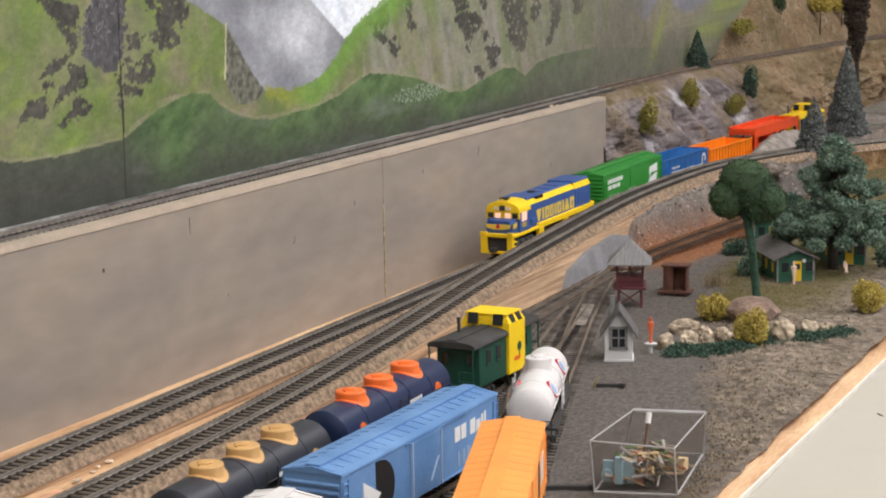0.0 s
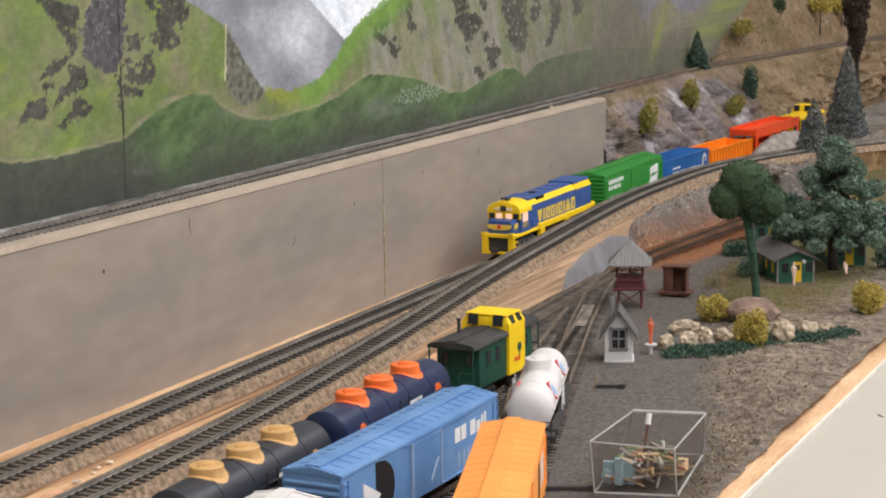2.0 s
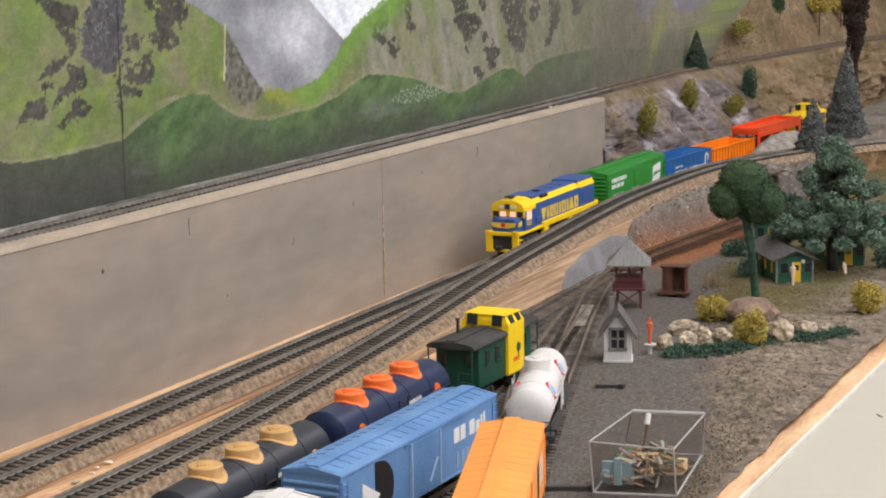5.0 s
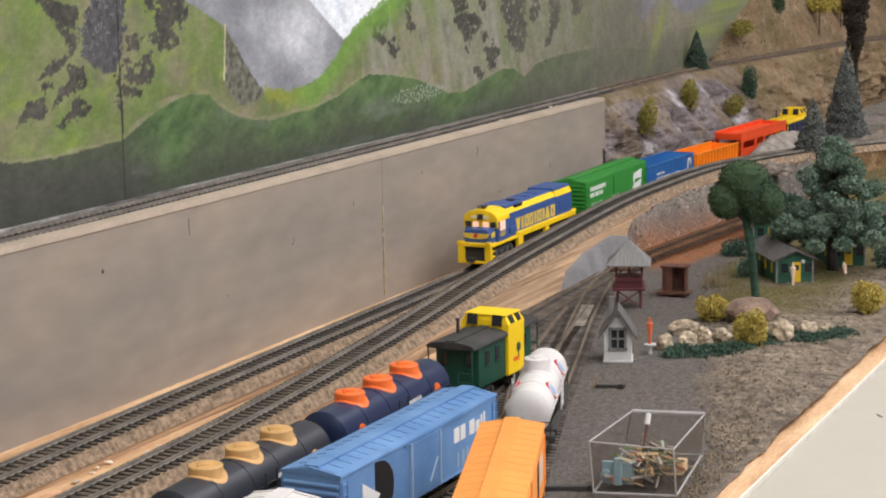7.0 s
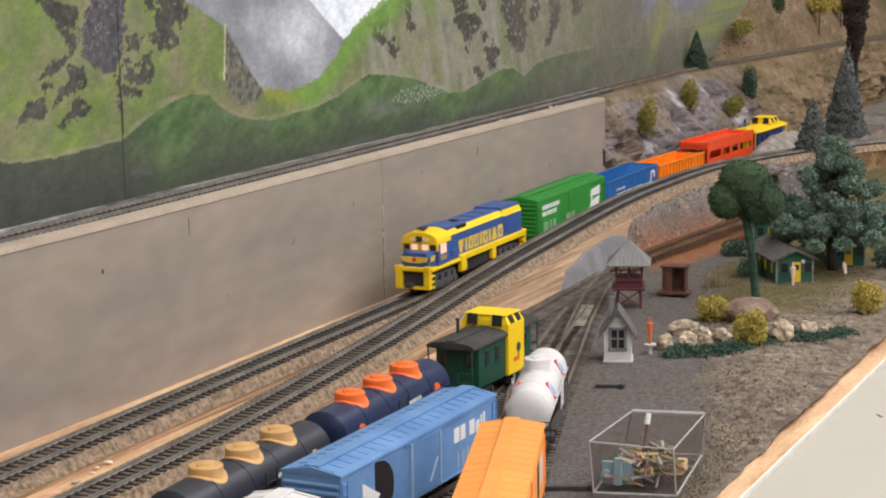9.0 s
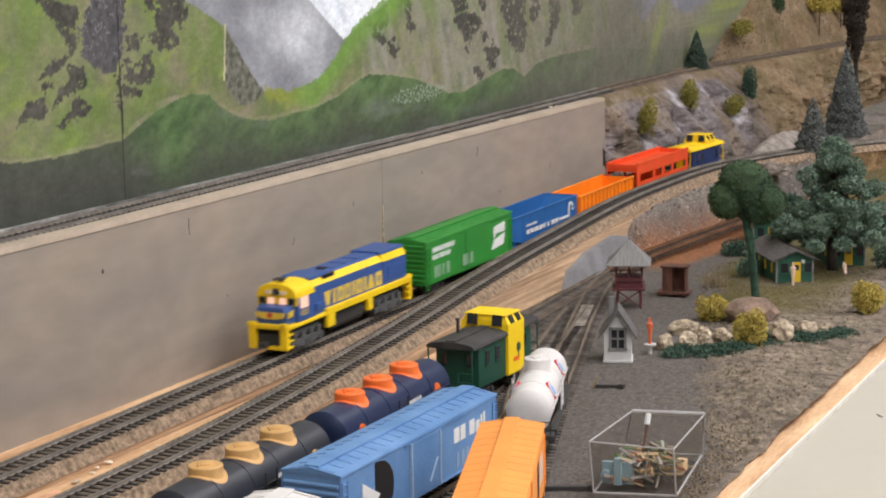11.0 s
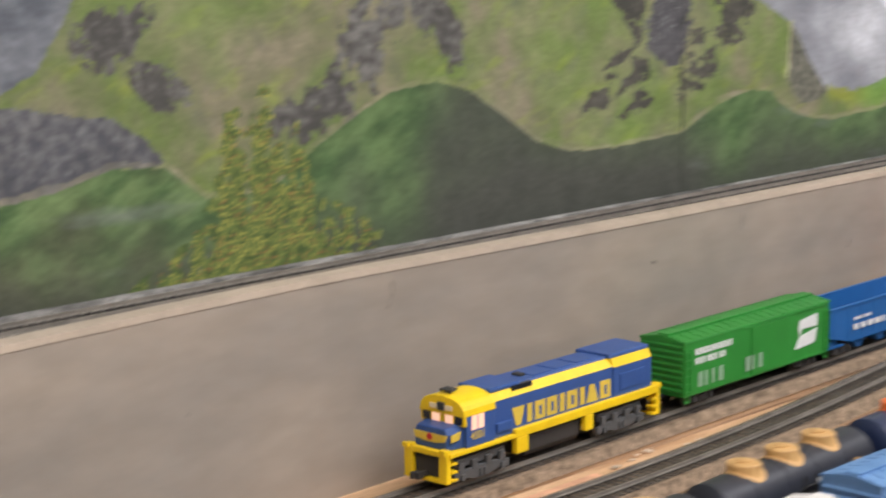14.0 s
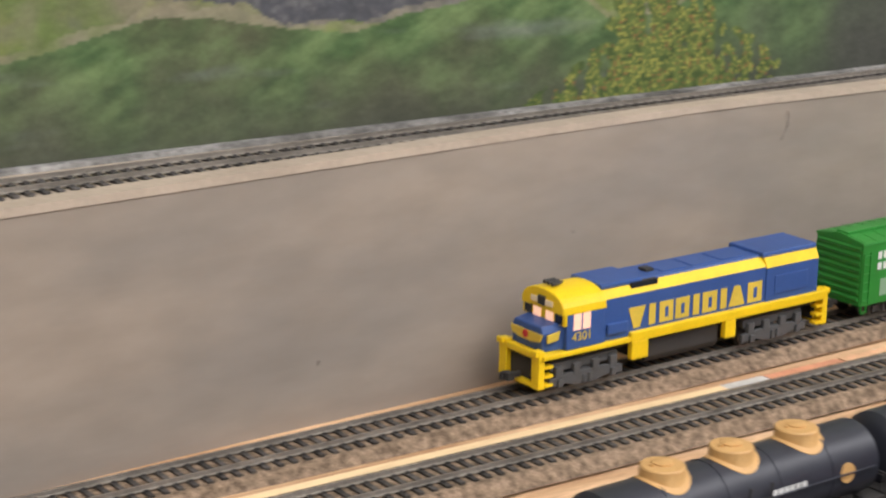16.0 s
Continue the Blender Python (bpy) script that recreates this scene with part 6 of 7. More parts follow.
def loose_boards():
    """Bare wood and paper scraps between the two front tracks."""
    def strip(name, label, x0, x1, yo, w, z, material):
        bm = bmesh.new()
        pts = [Vector((lerp(x0, x1, i / 24), branch_line(lerp(x0, x1, i / 24)).y + yo, 0)) for i in range(25)]
        sweep(bm, pts, [(-w, 0.0006), (w, 0.0006), (w * 0.96, z), (-w * 0.96, z)])
        tagged(part(name, bm, material, None), label, "wood strip", kind="structure")
    strip("wood_strip", "pale bare wood strip between the tracks", -1.1, -0.435, 0.0205, 0.0045, 0.0072, M_PALEWOOD)
    for x0, x1, col, label in ((-0.434, -0.405, (0.55, 0.53, 0.50), "grey-white scrap of card on the baseboard"), (-0.404, -0.352, (0.62, 0.28, 0.16), "orange stained wood scrap on the baseboard"), (-0.350, -0.300, (0.72, 0.42, 0.24), "light orange wood scrap on the baseboard"), (-0.296, -0.235, (0.66, 0.36, 0.22), "stained plywood offcut on the baseboard")):
        strip("scrap", label, x0, x1, 0.0215, 0.0050, 0.0066, mat("scrap_card", col, 0.8, var=0.15, scale=60, fine=500, bump=0.2))
    rnd = random.Random(4)
    chip = mat("pale_debris", (0.72, 0.60, 0.46), 0.8, var=0.2, scale=200, per_object=0.25)
    for i in range(46):
        if i < 26:
            x = rnd.uniform(-0.33, 0.08)
            y = lerp(branch_line(x).y + 0.024, main_line(x).y - 0.025, rnd.random())
            z = 0.001
        else:
            x = rnd.uniform(-0.7, 0.85)
            y = upper_line(x).y + rnd.choice((-1, 1)) * rnd.uniform(0.015, 0.019)
            z = 0.1224
        bm = bmesh.new()
        s = rnd.uniform(0.0008, 0.0026)
        lump(bm, (0, 0, 0), (s * 1.6, s, s * 0.6), 1, 0.5, 2, i)
        ob = part("debris", bm, chip, None)
        ob.matrix_world = pose(x, y, z + s * 0.3, 0, 0, rnd.uniform(0, 180))
        tagged(ob, "small pale crumb of debris beside the track", "debris", "debris along the tracks")
    bm = bmesh.new()
    lump(bm, (0, 0, 0), (0.0075, 0.0045, 0.0022), 2, 0.3, 2, 3)
    ob = part("putty", bm, M_PALEWOOD, None, smooth=True)
    ob.matrix_world = pose(-0.222, -0.101, 0.0022)
    tagged(ob, "pale yellow lump of dried putty on the baseboard", "putty")
    bm = bmesh.new()
    rings = [(0.0019 * (0.7 + 0.6 * abs(fbm(z, 0, 90, 1))), z) for z in (0.004, 0.02, 0.035, 0.05, 0.065, 0.082)]
    for (w0, z0), (w1, z1) in zip(rings, rings[1:]):
        prism(bm, [(0.3515 - w0 * 0.4, z0), (0.3515 + w0 * 0.4, z0), (0.3515 + w1 * 0.4, z1), (0.3515 - w1 * 0.4, z1)], "y", -0.0008, 0.0004)
    tagged(part("filler_line", bm, mat("yellow_filler", (0.40, 0.31, 0.19), 0.8, var=0.3, scale=150), None), "dribble of yellow filler down the wall joint", "filler", kind="structure")
    bm = lump(bmesh.new(), (0, 0, 0), (0.0014, 0.0004, 0.0016), 1, 0.3)
    ob = part("nail_head", bm, P_BLACK, None)
    ob.matrix_world = pose(-0.053, 0.0, 0.094)
    tagged(ob, "small dark nail head in the wall", "nail")
room(), benchwork(), terrain(), risers(), retaining_wall(), backing_strip(), backdrop(), loose_boards()
# ---- small scenery ----
def foliage(name, dark, light, rough=0.9):
    """Clump foliage: every flake its own shade."""
    m = bpy.data.materials.new(name)
    m.use_nodes = True
    n, l = m.node_tree.nodes, m.node_tree.links
    b = n["Principled BSDF"]
    b.inputs["Roughness"].default_value, b.inputs["Specular IOR Level"].default_value = rough, 0.15
    g, r, tc, no, mx = (n.new("ShaderNode" + k) for k in ("NewGeometry", "ValToRGB", "TexCoord", "TexNoise", "Math"))
    no.inputs["Scale"].default_value = 70
    l.new(tc.outputs["Object"], no.inputs["Vector"])
    mx.operation = "MULTIPLY_ADD"
    mx.inputs[1].default_value = 0.6
    l.new(no.outputs["Fac"], mx.inputs[0])
    sc = n.new("ShaderNodeMath")
    sc.operation = "MULTIPLY"
    sc.inputs[1].default_value = 0.55
    l.new(g.outputs["Random Per Island"], sc.inputs[0])
    l.new(sc.outputs[0], mx.inputs[2])
    r.color_ramp.elements[0].color, r.color_ramp.elements[1].color = (*dark, 1), (*light, 1)
    r.color_ramp.elements[0].position, r.color_ramp.elements[1].position = 0.2, 0.9
    l.new(mx.outputs[0], r.inputs[0])
    l.new(r.outputs[0], b.inputs["Base Color"])
    return m


F_DARK = foliage("dark_green_sponge", (0.026, 0.048, 0.028), (0.072, 0.112, 0.054))
F_BLUE = foliage("blue_green_clump_foliage", (0.036, 0.074, 0.054), (0.205, 0.275, 0.200))
F_CONE = foliage("frosted_conifer_needles", (0.016, 0.022, 0.020), (0.270, 0.285, 0.270))
F_YELLOW = foliage("yellow_lichen", (0.27, 0.195, 0.035), (0.58, 0.47, 0.125))
F_OLIVE = foliage("yellow_green_lichen", (0.13, 0.115, 0.025), (0.36, 0.32, 0.085))
F_COVER = foliage("dark_teal_ground_cover", (0.020, 0.050, 0.036), (0.085, 0.135, 0.095))
F_TWIG = foliage("dry_twigs", (0.16, 0.12, 0.07), (0.46, 0.37, 0.24))
M_BARK = mat("dark_bark", (0.035, 0.028, 0.022), 0.9, var=0.3, scale=150, bump=0.6)
M_GREENTRUNK = mat("green_flocked_trunk", (0.020, 0.052, 0.030), 0.95, var=0.3, scale=200, fine=900, bump=0.8)
M_STONE = mat("buff_stone", (0.32, 0.245, 0.17), 0.9, var=0.3, scale=120, fine=600, bump=0.7, per_object=0.2, col2=(0.53, 0.43, 0.31))
M_COTTAGE = plastic("green_cottage_plastic", (0.019, 0.086, 0.053), 0.6)
M_COTTAGEROOF = mat("grey_brown_shingle_roof", (0.090, 0.080, 0.076), 0.85, var=0.25, scale=150, fine=800, bump=0.4, stretch=(1, 3, 1))
M_DOORYELLOW = plastic("yellow_door", (0.66, 0.42, 0.02), 0.5)
M_SHANTY = plastic("white_shanty_plastic", (0.62, 0.61, 0.60), 0.6)
M_SLATE = mat("grey_roof_plastic", (0.20, 0.195, 0.19), 0.75, var=0.15, scale=120, fine=800, bump=0.3, stretch=(1, 6, 1))
M_DARKSLATE = mat("dark_grey_roof_plastic", (0.105, 0.100, 0.100), 0.6, var=0.15, scale=120, fine=800, bump=0.3, stretch=(1, 6, 1))
M_MAROON = plastic("maroon_tower_plastic", (0.115, 0.030, 0.034), 0.6)
M_BROWN = mat("brown_shed_wood", (0.105, 0.042, 0.026), 0.8, var=0.3, scale=100, fine=600, stretch=(3, 3, 0.5), bump=0.4)
M_SKIN = plastic("pale_figure_paint", (0.66, 0.47, 0.36))
M_FIGRED = plastic("orange_red_figure_paint", (0.62, 0.13, 0.05))


def flakes(bm, rnd, count, size, place):
    """Many small four-sided flakes at the places given."""
    for _ in range(count):
        c = place(rnd)
        if c is None:
            continue
        s = size * rnd.uniform(0.6, 1.4)
        v = [bm.verts.new(c + Vector((rnd.gauss(0, 1), rnd.gauss(0, 1), rnd.gauss(0, 1))).normalized() * s) for _ in range(4)]
        for f in ((0, 1, 2), (0, 2, 3), (0, 3, 1), (1, 3, 2)):
            bm.faces.new([v[i] for i in f])


def in_clumps(blobs):
    """A place on or just under the skin of one of several ellipsoids."""
    weights = [b[1][0] * b[1][2] for b in blobs]

    def place(rnd):
        c, r = rnd.choices(blobs, weights)[0]
        d = Vector((rnd.gauss(0, 1), rnd.gauss(0, 1), rnd.gauss(0, 1))).normalized()
        k = 1 - 0.28 * rnd.random() ** 2
        return Vector(c) + Vector((d.x * r[0], d.y * r[1], d.z * r[2])) * k
    return place


def limbs(bm, rnd, base, top, r0, r1, ends, forks=0.55):
    base, top = Vector(base), Vector(top)
    mid = base.lerp(top, forks)
    tube(bm, base, mid, r0, 9, lerp(r0, r1, forks))
    tube(bm, mid, top, lerp(r0, r1, forks), 9, r1)
    for e in ends:
        s = mid.lerp(top, rnd.uniform(0.1, 0.9))
        m = s.lerp(Vector(e), 0.5) + Vector((rnd.gauss(0, 0.002), rnd.gauss(0, 0.002), 0.002))
        tube(bm, s, m, r1 * 0.7, 6, r1 * 0.5)
        tube(bm, m, e, r1 * 0.5, 6, r1 * 0.2)


def ground_at(x, y):
    return ground_height(x, y)


def sponge_tree():
    rnd = random.Random(3)
    t = thing("tree", "dark green sponge tree with thick flocked trunk", "tree", pose(0.4156, -0.307, ground_at(0.4156, -0.307)))
    bm = bmesh.new()
    tube(bm, (0, 0.0, -0.001), (0.004, 0.005, 0.042), 0.0036, 12, 0.0031)
    tube(bm, (0.004, 0.005, 0.042), (0.012, 0.014, 0.075), 0.0031, 12, 0.0024)
    for v in bm.verts:
        v.co += Vector((rnd.gauss(0, 0.0004), rnd.gauss(0, 0.0004), 0))
    part("trunk", bm, M_GREENTRUNK, t)
    blobs = [((0, 0.026, 0.084), (0.017, 0.016, 0.017)), ((0.004, 0.004, 0.088), (0.018, 0.019, 0.019)), ((0, -0.010, 0.083), (0.016, 0.012, 0.014)), ((0.003, 0.013, 0.099), (0.018, 0.022, 0.018)), ((0, -0.002, 0.076), (0.014, 0.013, 0.012))]
    blobs = [((c[0] + 0.0124, c[1] + 0.0025, c[2]), r) for c, r in blobs]
    bm = bmesh.new()
    for i, (c, r) in enumerate(blobs):
        lump(bm, c, tuple(q * 0.93 for q in r), 3, 0.10, 4, i)
    flakes(bm, rnd, 7000, 0.0011, in_clumps(blobs))
    part("crown", bm, F_DARK, t)
    bm = bmesh.new()
    for e in ((0, 0.024, 0.078), (0, -0.004, 0.078), (0.006, 0.012, 0.085)):
        tube(bm, (0.010, 0.0115, 0.066), Vector(e) + Vector((0.0124, 0.0025, 0)), 0.0016, 7, 0.0008)
    part("branch", bm, M_BARK, t)


def broad_tree():
    rnd = random.Random(5)
    t = thing("tree", "large blue-green broadleaf model tree beside the cottages", "tree", pose(0.590, -0.3265, ground_at(0.59, -0.3265)))
    blobs = []
    for i in range(105):
        h = rnd.random() ** 1.3
        z = 0.036 + h * 0.080
        spread = 0.056 * (1 - h) ** 0.66 * rnd.uniform(0.85, 1.1)
        a = rnd.uniform(0, 2 * math.pi)
        q = spread * rnd.random() ** 0.4
        s = rnd.uniform(0.007, 0.0125) * (1.1 - 0.4 * h)
        blobs.append(((q * math.cos(a), q * math.sin(a) - 0.002, z - 0.15 * q), (s, s, s * 0.75)))
    bm = bmesh.new()
    limbs(bm, rnd, (0, 0, -0.002), (0, 0, 0.095), 0.0050, 0.0014, [b[0] for b in blobs[:20]], 0.3)
    part("trunk", bm, M_BARK, t)
    bm = bmesh.new()
    flakes(bm, rnd, 34000, 0.0015, in_clumps(blobs))
    part("crown", bm, F_BLUE, t)


def conifer(x, y, z, height, radius, seed, label, leaf=None, bits=6500):
    rnd = random.Random(seed)
    t = thing("conifer", label, "tree", pose(x, y, z))
    part("trunk", tube(bmesh.new(), (0, 0, -0.003), (0, 0, height * 0.95), radius * 0.09, 8, radius * 0.02), M_BARK, t)

    def place(r):
        h = 1 - math.sqrt(r.random())
        tier = 0.95 + 0.05 * math.sin(h * 60)
        rad = radius * (1 - h) ** 0.85 * tier * (0.45 + 0.55 * math.sqrt(r.random()))
        a = r.uniform(0, 2 * math.pi)
        rad *= 1 + 0.18 * noise.noise((math.cos(a) * 2, math.sin(a) * 2, h * 9 + seed))
        return Vector((rad * math.cos(a), rad * math.sin(a), height * (0.05 + 0.95 * h) - rad * 0.15))
    bm = bmesh.new()
    flakes(bm, rnd, bits, 0.0013, place)
    part("crown", bm, leaf or F_CONE, t)


def dark_tree():
    rnd = random.Random(12)
    t = thing("tree", "tall slender dark brown-green model tree on the hill", "tree", pose(1.36, -0.166, ground_at(1.36, -0.166)))
    part("trunk", tube(bmesh.new(), (0, 0, -0.003), (0, 0, 0.20), 0.0045, 9, 0.001), M_BARK, t)
    bm = bmesh.new()
    flakes(bm, rnd, 12000, 0.0016, in_clumps([((rnd.gauss(0, 0.003), rnd.gauss(0, 0.003), 0.098 + 0.006 * i), (0.006 + 0.0105 * smooth01(i / 10) + rnd.uniform(-0.001, 0.002), 0.006 + 0.0105 * smooth01(i / 10), 0.011)) for i in range(20)]))
    part("crown", bm, foliage("brown_black_foliage", (0.022, 0.017, 0.014), (0.085, 0.065, 0.050)), t)


def bush(x, y, z, size, leaf, seed, label, count=1500, flake=0.0011, group=""):
    rnd = random.Random(seed)
    t = thing("bush", label, "bush", pose(x, y, z), group)
    bm = bmesh.new()
    for k in range(5):
        tube(bm, (0, 0, -0.002), (rnd.gauss(0, 0.4) * size[0], rnd.gauss(0, 0.4) * size[1], size[2] * 0.9), 0.0005, 5, 0.0002)
    part("stem", bm, M_BARK, t)
    blobs = [((rnd.uniform(-0.5, 0.5) * size[0], rnd.uniform(-0.5, 0.5) * size[1], size[2] * rnd.uniform(0.3, 0.75)), tuple(q * rnd.uniform(0.4, 0.65) for q in size)) for _ in range(9)]
    bm = bmesh.new()
    flakes(bm, rnd, count, flake, in_clumps(blobs))
    part("leaves", bm, leaf, t)


def stone(x, y, size, seed, label="buff coloured plaster rock on the ground", material=None, group="rocks beside the path"):
    bm = bmesh.new()
    lump(bm, (0, 0, 0), size, 3, 0.34 if size[0] < 0.019 else 0.16, 1.9, seed)
    for v in bm.verts:
        v.co.z = max(v.co.z, -size[2] * 0.55)
    ob = part("rock", bm, material or M_STONE, None)
    ob.matrix_world = pose(x, y, ground_at(x, y) + size[2] * 0.5, 0, 0, seed * 37)
    tagged(ob, label, "rock", group)


def gable_house(t, w, d, wall, ridge, wall_mat, roof_mat, over=0.003, thick=0.0012):
    """Walls and a two-slope roof; the gable faces -x, the ridge runs along x."""
    h = w / 2
    bm = bmesh.new()
    prism(bm, [(-h, 0), (-h, wall), (0, ridge), (h, wall), (h, 0)], "x", 0, d)
    body = part("wall_shell", bm, wall_mat, t, bevel=0.0002)
    slope = (ridge - wall) / h
    for s in (-1, 1):
        bm = bmesh.new()
        e = h + over
        prism(bm, [(0, ridge + 0.0003), (s * e, ridge - slope * e + 0.0003), (s * e, ridge - slope * e + thick), (0, ridge + thick + 0.0004)], "x", -over, d + over)
        part("roof_slope", bm, roof_mat, t)
    return body


def shanty():
    x, y = 0.1965, -0.2672
    t = thing("shanty", "small white trackside shanty with grey gable roof", "shanty", pose(x, y, ground_at(x, y) - 0.0005, 0, 0, 19))
    body = gable_house(t, 0.0198, 0.021, 0.0245, 0.0390, M_SHANTY, M_DARKSLATE, 0.0040, 0.0014)
    part("base_board", bx(bmesh.new(), -0.0008, 0.0218, -0.0107, 0.0107, 0, 0.0022), M_SHANTY, t)
    win = part("window", bx(bmesh.new(), -0.0004, 0.0002, -0.0048, 0.0048, 0.0112, 0.0252), P_GLASS, body)
    bm = bmesh.new()
    for y0, y1, z0, z1 in ((-0.0064, -0.0046, 0.0100, 0.0264), (0.0046, 0.0064, 0.0100, 0.0264), (-0.0064, 0.0064, 0.0248, 0.0266), (-0.0068, 0.0068, 0.0096, 0.0114), (-0.0005, 0.0005, 0.0112, 0.0252), (-0.0048, 0.0048, 0.0178, 0.0188)):
        bx(bm, -0.0011, -0.0001, y0, y1, z0, z1)
    part("window_frame", bm, M_SLATE, win)
    bm = bmesh.new()
    for s in (-1, 1):
        prism(bm, [(0, 0.0378), (s * 0.0138, 0.0178), (s * 0.0138, 0.0196), (0, 0.0404)], "x", -0.0046, -0.0038)
    part("barge_board", bm, M_DARKSLATE, t)
    bm = bx(bmesh.new(), 0.012, 0.0155, 0.003, 0.0065, 0.030, 0.0465)
    part("chimney", bm, M_SLATE, t)


def watch_tower():
    x, y = 0.384, -0.2085
    t = thing("watch_tower", "maroon crossing watch tower with pyramid roof", "tower", pose(x, y, ground_at(x, y) - 0.0005, 0, 0, 18))
    w = 0.0112
    for sx in (0, 1):
        for sy in (-1, 1):
            part("leg", tube(bmesh.new(), (sx * 0.020, sy * 0.0098, 0), (sx * 0.020, sy * 0.0090, 0.0165), 0.0010, 6), M_MAROON, t)
    for sy in (-1, 1):
        bm = bmesh.new()
        tube(bm, (0, sy * 0.0096, 0.002), (0.020, sy * 0.0092, 0.0155), 0.0006, 5)
        tube(bm, (0.020, sy * 0.0096, 0.002), (0, sy * 0.0092, 0.0155), 0.0006, 5)
        part("cross_brace", bm, M_MAROON, t)
    bm = bmesh.new()
    tube(bm, (0, -0.0096, 0.002), (0, 0.0092, 0.0155), 0.0006, 5)
    tube(bm, (0, 0.0096, 0.002), (0, -0.0092, 0.0155), 0.0006, 5)
    part("cross_brace", bm, M_MAROON, t)
    part("platform", bx(bmesh.new(), -0.0035, 0.0235, -0.0135, 0.0135, 0.0160, 0.0176), M_MAROON, t)
    part("lower_wall", bx(bmesh.new(), 0, 0.020, -w, w, 0.0176, 0.0265), M_MAROON, t, bevel=0.0002)
    for px in (0.0006, 0.0194):
        for py in (-w + 0.0006, 0, w - 0.0006):
            part("post", bx(bmesh.new(), px - 0.0008, px + 0.0008, py - 0.0008, py + 0.0008, 0.0265, 0.0380), M_MAROON, t)
    for px in (0.0006, 0.0194):
        part("window_bar", bx(bmesh.new(), px - 0.0004, px + 0.0004, -w, w, 0.0320, 0.0330), M_MAROON, t)
    bm = bmesh.new()
    tube(bm, (-0.0010, -w - 0.002, 0.0235), (-0.0010, w + 0.002, 0.0235), 0.0004, 5)
    part("handrail", bm, M_MAROON, t)
    bm = bmesh.new()
    c = bm.verts.new((0.010, 0, 0.0570))
    e = [bm.verts.new(p) for p in ((-0.0072, -0.0180, 0.0376), (0.0272, -0.0180, 0.0376), (0.0272, 0.0180, 0.0376), (-0.0072, 0.0180, 0.0376))]
    g = [bm.verts.new(v.co + Vector((0, 0, -0.0012))) for v in e]
    for i in range(4):
        bm.faces.new((e[i], e[(i + 1) % 4], c))
        bm.faces.new((e[i], g[i], g[(i + 1) % 4], e[(i + 1) % 4]))
    bm.faces.new(g)
    part("roof", bm, M_SLATE, t)
    part("finial", tube(bmesh.new(), (0.010, 0, 0.056), (0.010, 0, 0.0600), 0.0008, 6, 0.0003), M_SLATE, t)


def open_shed():
    x, y = 0.4497, -0.2255
    t = thing("shed", "open-fronted brown wooden shed on a plank base", "shed", pose(x, y, ground_at(x, y), 0, 0, 8))
    part("base", bx(bmesh.new(), -0.006, 0.014, -0.0135, 0.0135, 0.002, 0.0038), M_BROWN, t)
    for sx in (-0.004, 0.011):
        for sy in (-0.010, 0.010):
            part("foot", bx(bmesh.new(), sx - 0.001, sx + 0.001, sy - 0.001, sy + 0.001, -0.001, 0.002), M_BROWN, t)
    for y0, y1 in ((-0.0100, -0.0086), (0.0016, 0.0030), (0.0086, 0.0100)):
        part("side_wall", bx(bmesh.new(), 0, 0.012, y0, y1, 0.0038, 0.0240), M_BROWN, t)
    part("back_wall", bx(bmesh.new(), 0.0108, 0.012, -0.0086, 0.0086, 0.0038, 0.0240), M_BROWN, t)
    part("front_wall", bx(bmesh.new(), 0, 0.0012, 0.0030, 0.0086, 0.0038, 0.0240), M_BROWN, t)
    part("roof", bx(bmesh.new(), -0.0015, 0.0135, -0.0118, 0.0118, 0.0240, 0.0254), M_BROWN, t)


def cottage(x, y, yaw, depth, label):
    t = thing("cottage", label, "cottage", pose(x, y, ground_at(x, y) - 0.001, 0, 0, yaw), "green cottages under the trees")
    w = 0.033
    body = gable_house(t, w, depth, 0.0215, 0.0285, M_COTTAGE, M_COTTAGEROOF, 0.0042, 0.0014)
    door = part("door", bx(bmesh.new(), -0.0006, 0.0002, -0.0052, 0.0022, 0.0005, 0.0190), M_DOORYELLOW, body, "yellow door with dark pane")
    part("door_pane", bx(bmesh.new(), -0.0010, -0.0004, -0.0036, 0.0006, 0.0120, 0.0165), P_GLASS, door)
    part("porch_lamp", bx(bmesh.new(), -0.0016, -0.0002, -0.0086, -0.0058, 0.0180, 0.0208), M_SHANTY, body)
    for y0 in (-0.0120, 0.0090):
        win = part("window", bx(bmesh.new(), -0.0004, 0.0002, y0 - 0.0030, y0 + 0.0030, 0.0100, 0.0180), P_GLASS, body)
        part("sill", bx(bmesh.new(), -0.0012, 0, y0 - 0.0040, y0 + 0.0040, 0.0088, 0.0098), M_COTTAGE, win)
    for s in (-1, 1):
        n = int(depth / 0.020)
        for i in range(n):
            xc = 0.012 + i * 0.019
            win = part("side_window", bx(bmesh.new(), xc - 0.0022, xc + 0.0022, *sorted((s * w / 2 - s * 0.0002, s * w / 2 + s * 0.0005)), 0.0085, 0.0185), M_DOORYELLOW, body, "yellow shuttered window")
    part("step", bx(bmesh.new(), -0.005, 0, -0.0062, 0.0032, -0.001, 0.0016), M_COTTAGEROOF, t)
    for yy in (-w / 2 + 0.0005, w / 2 - 0.0005):
        part("corner_board", bx(bmesh.new(), -0.0007, 0.0005, yy - 0.0007, yy + 0.0007, 0, 0.0215), M_SLATE, body)


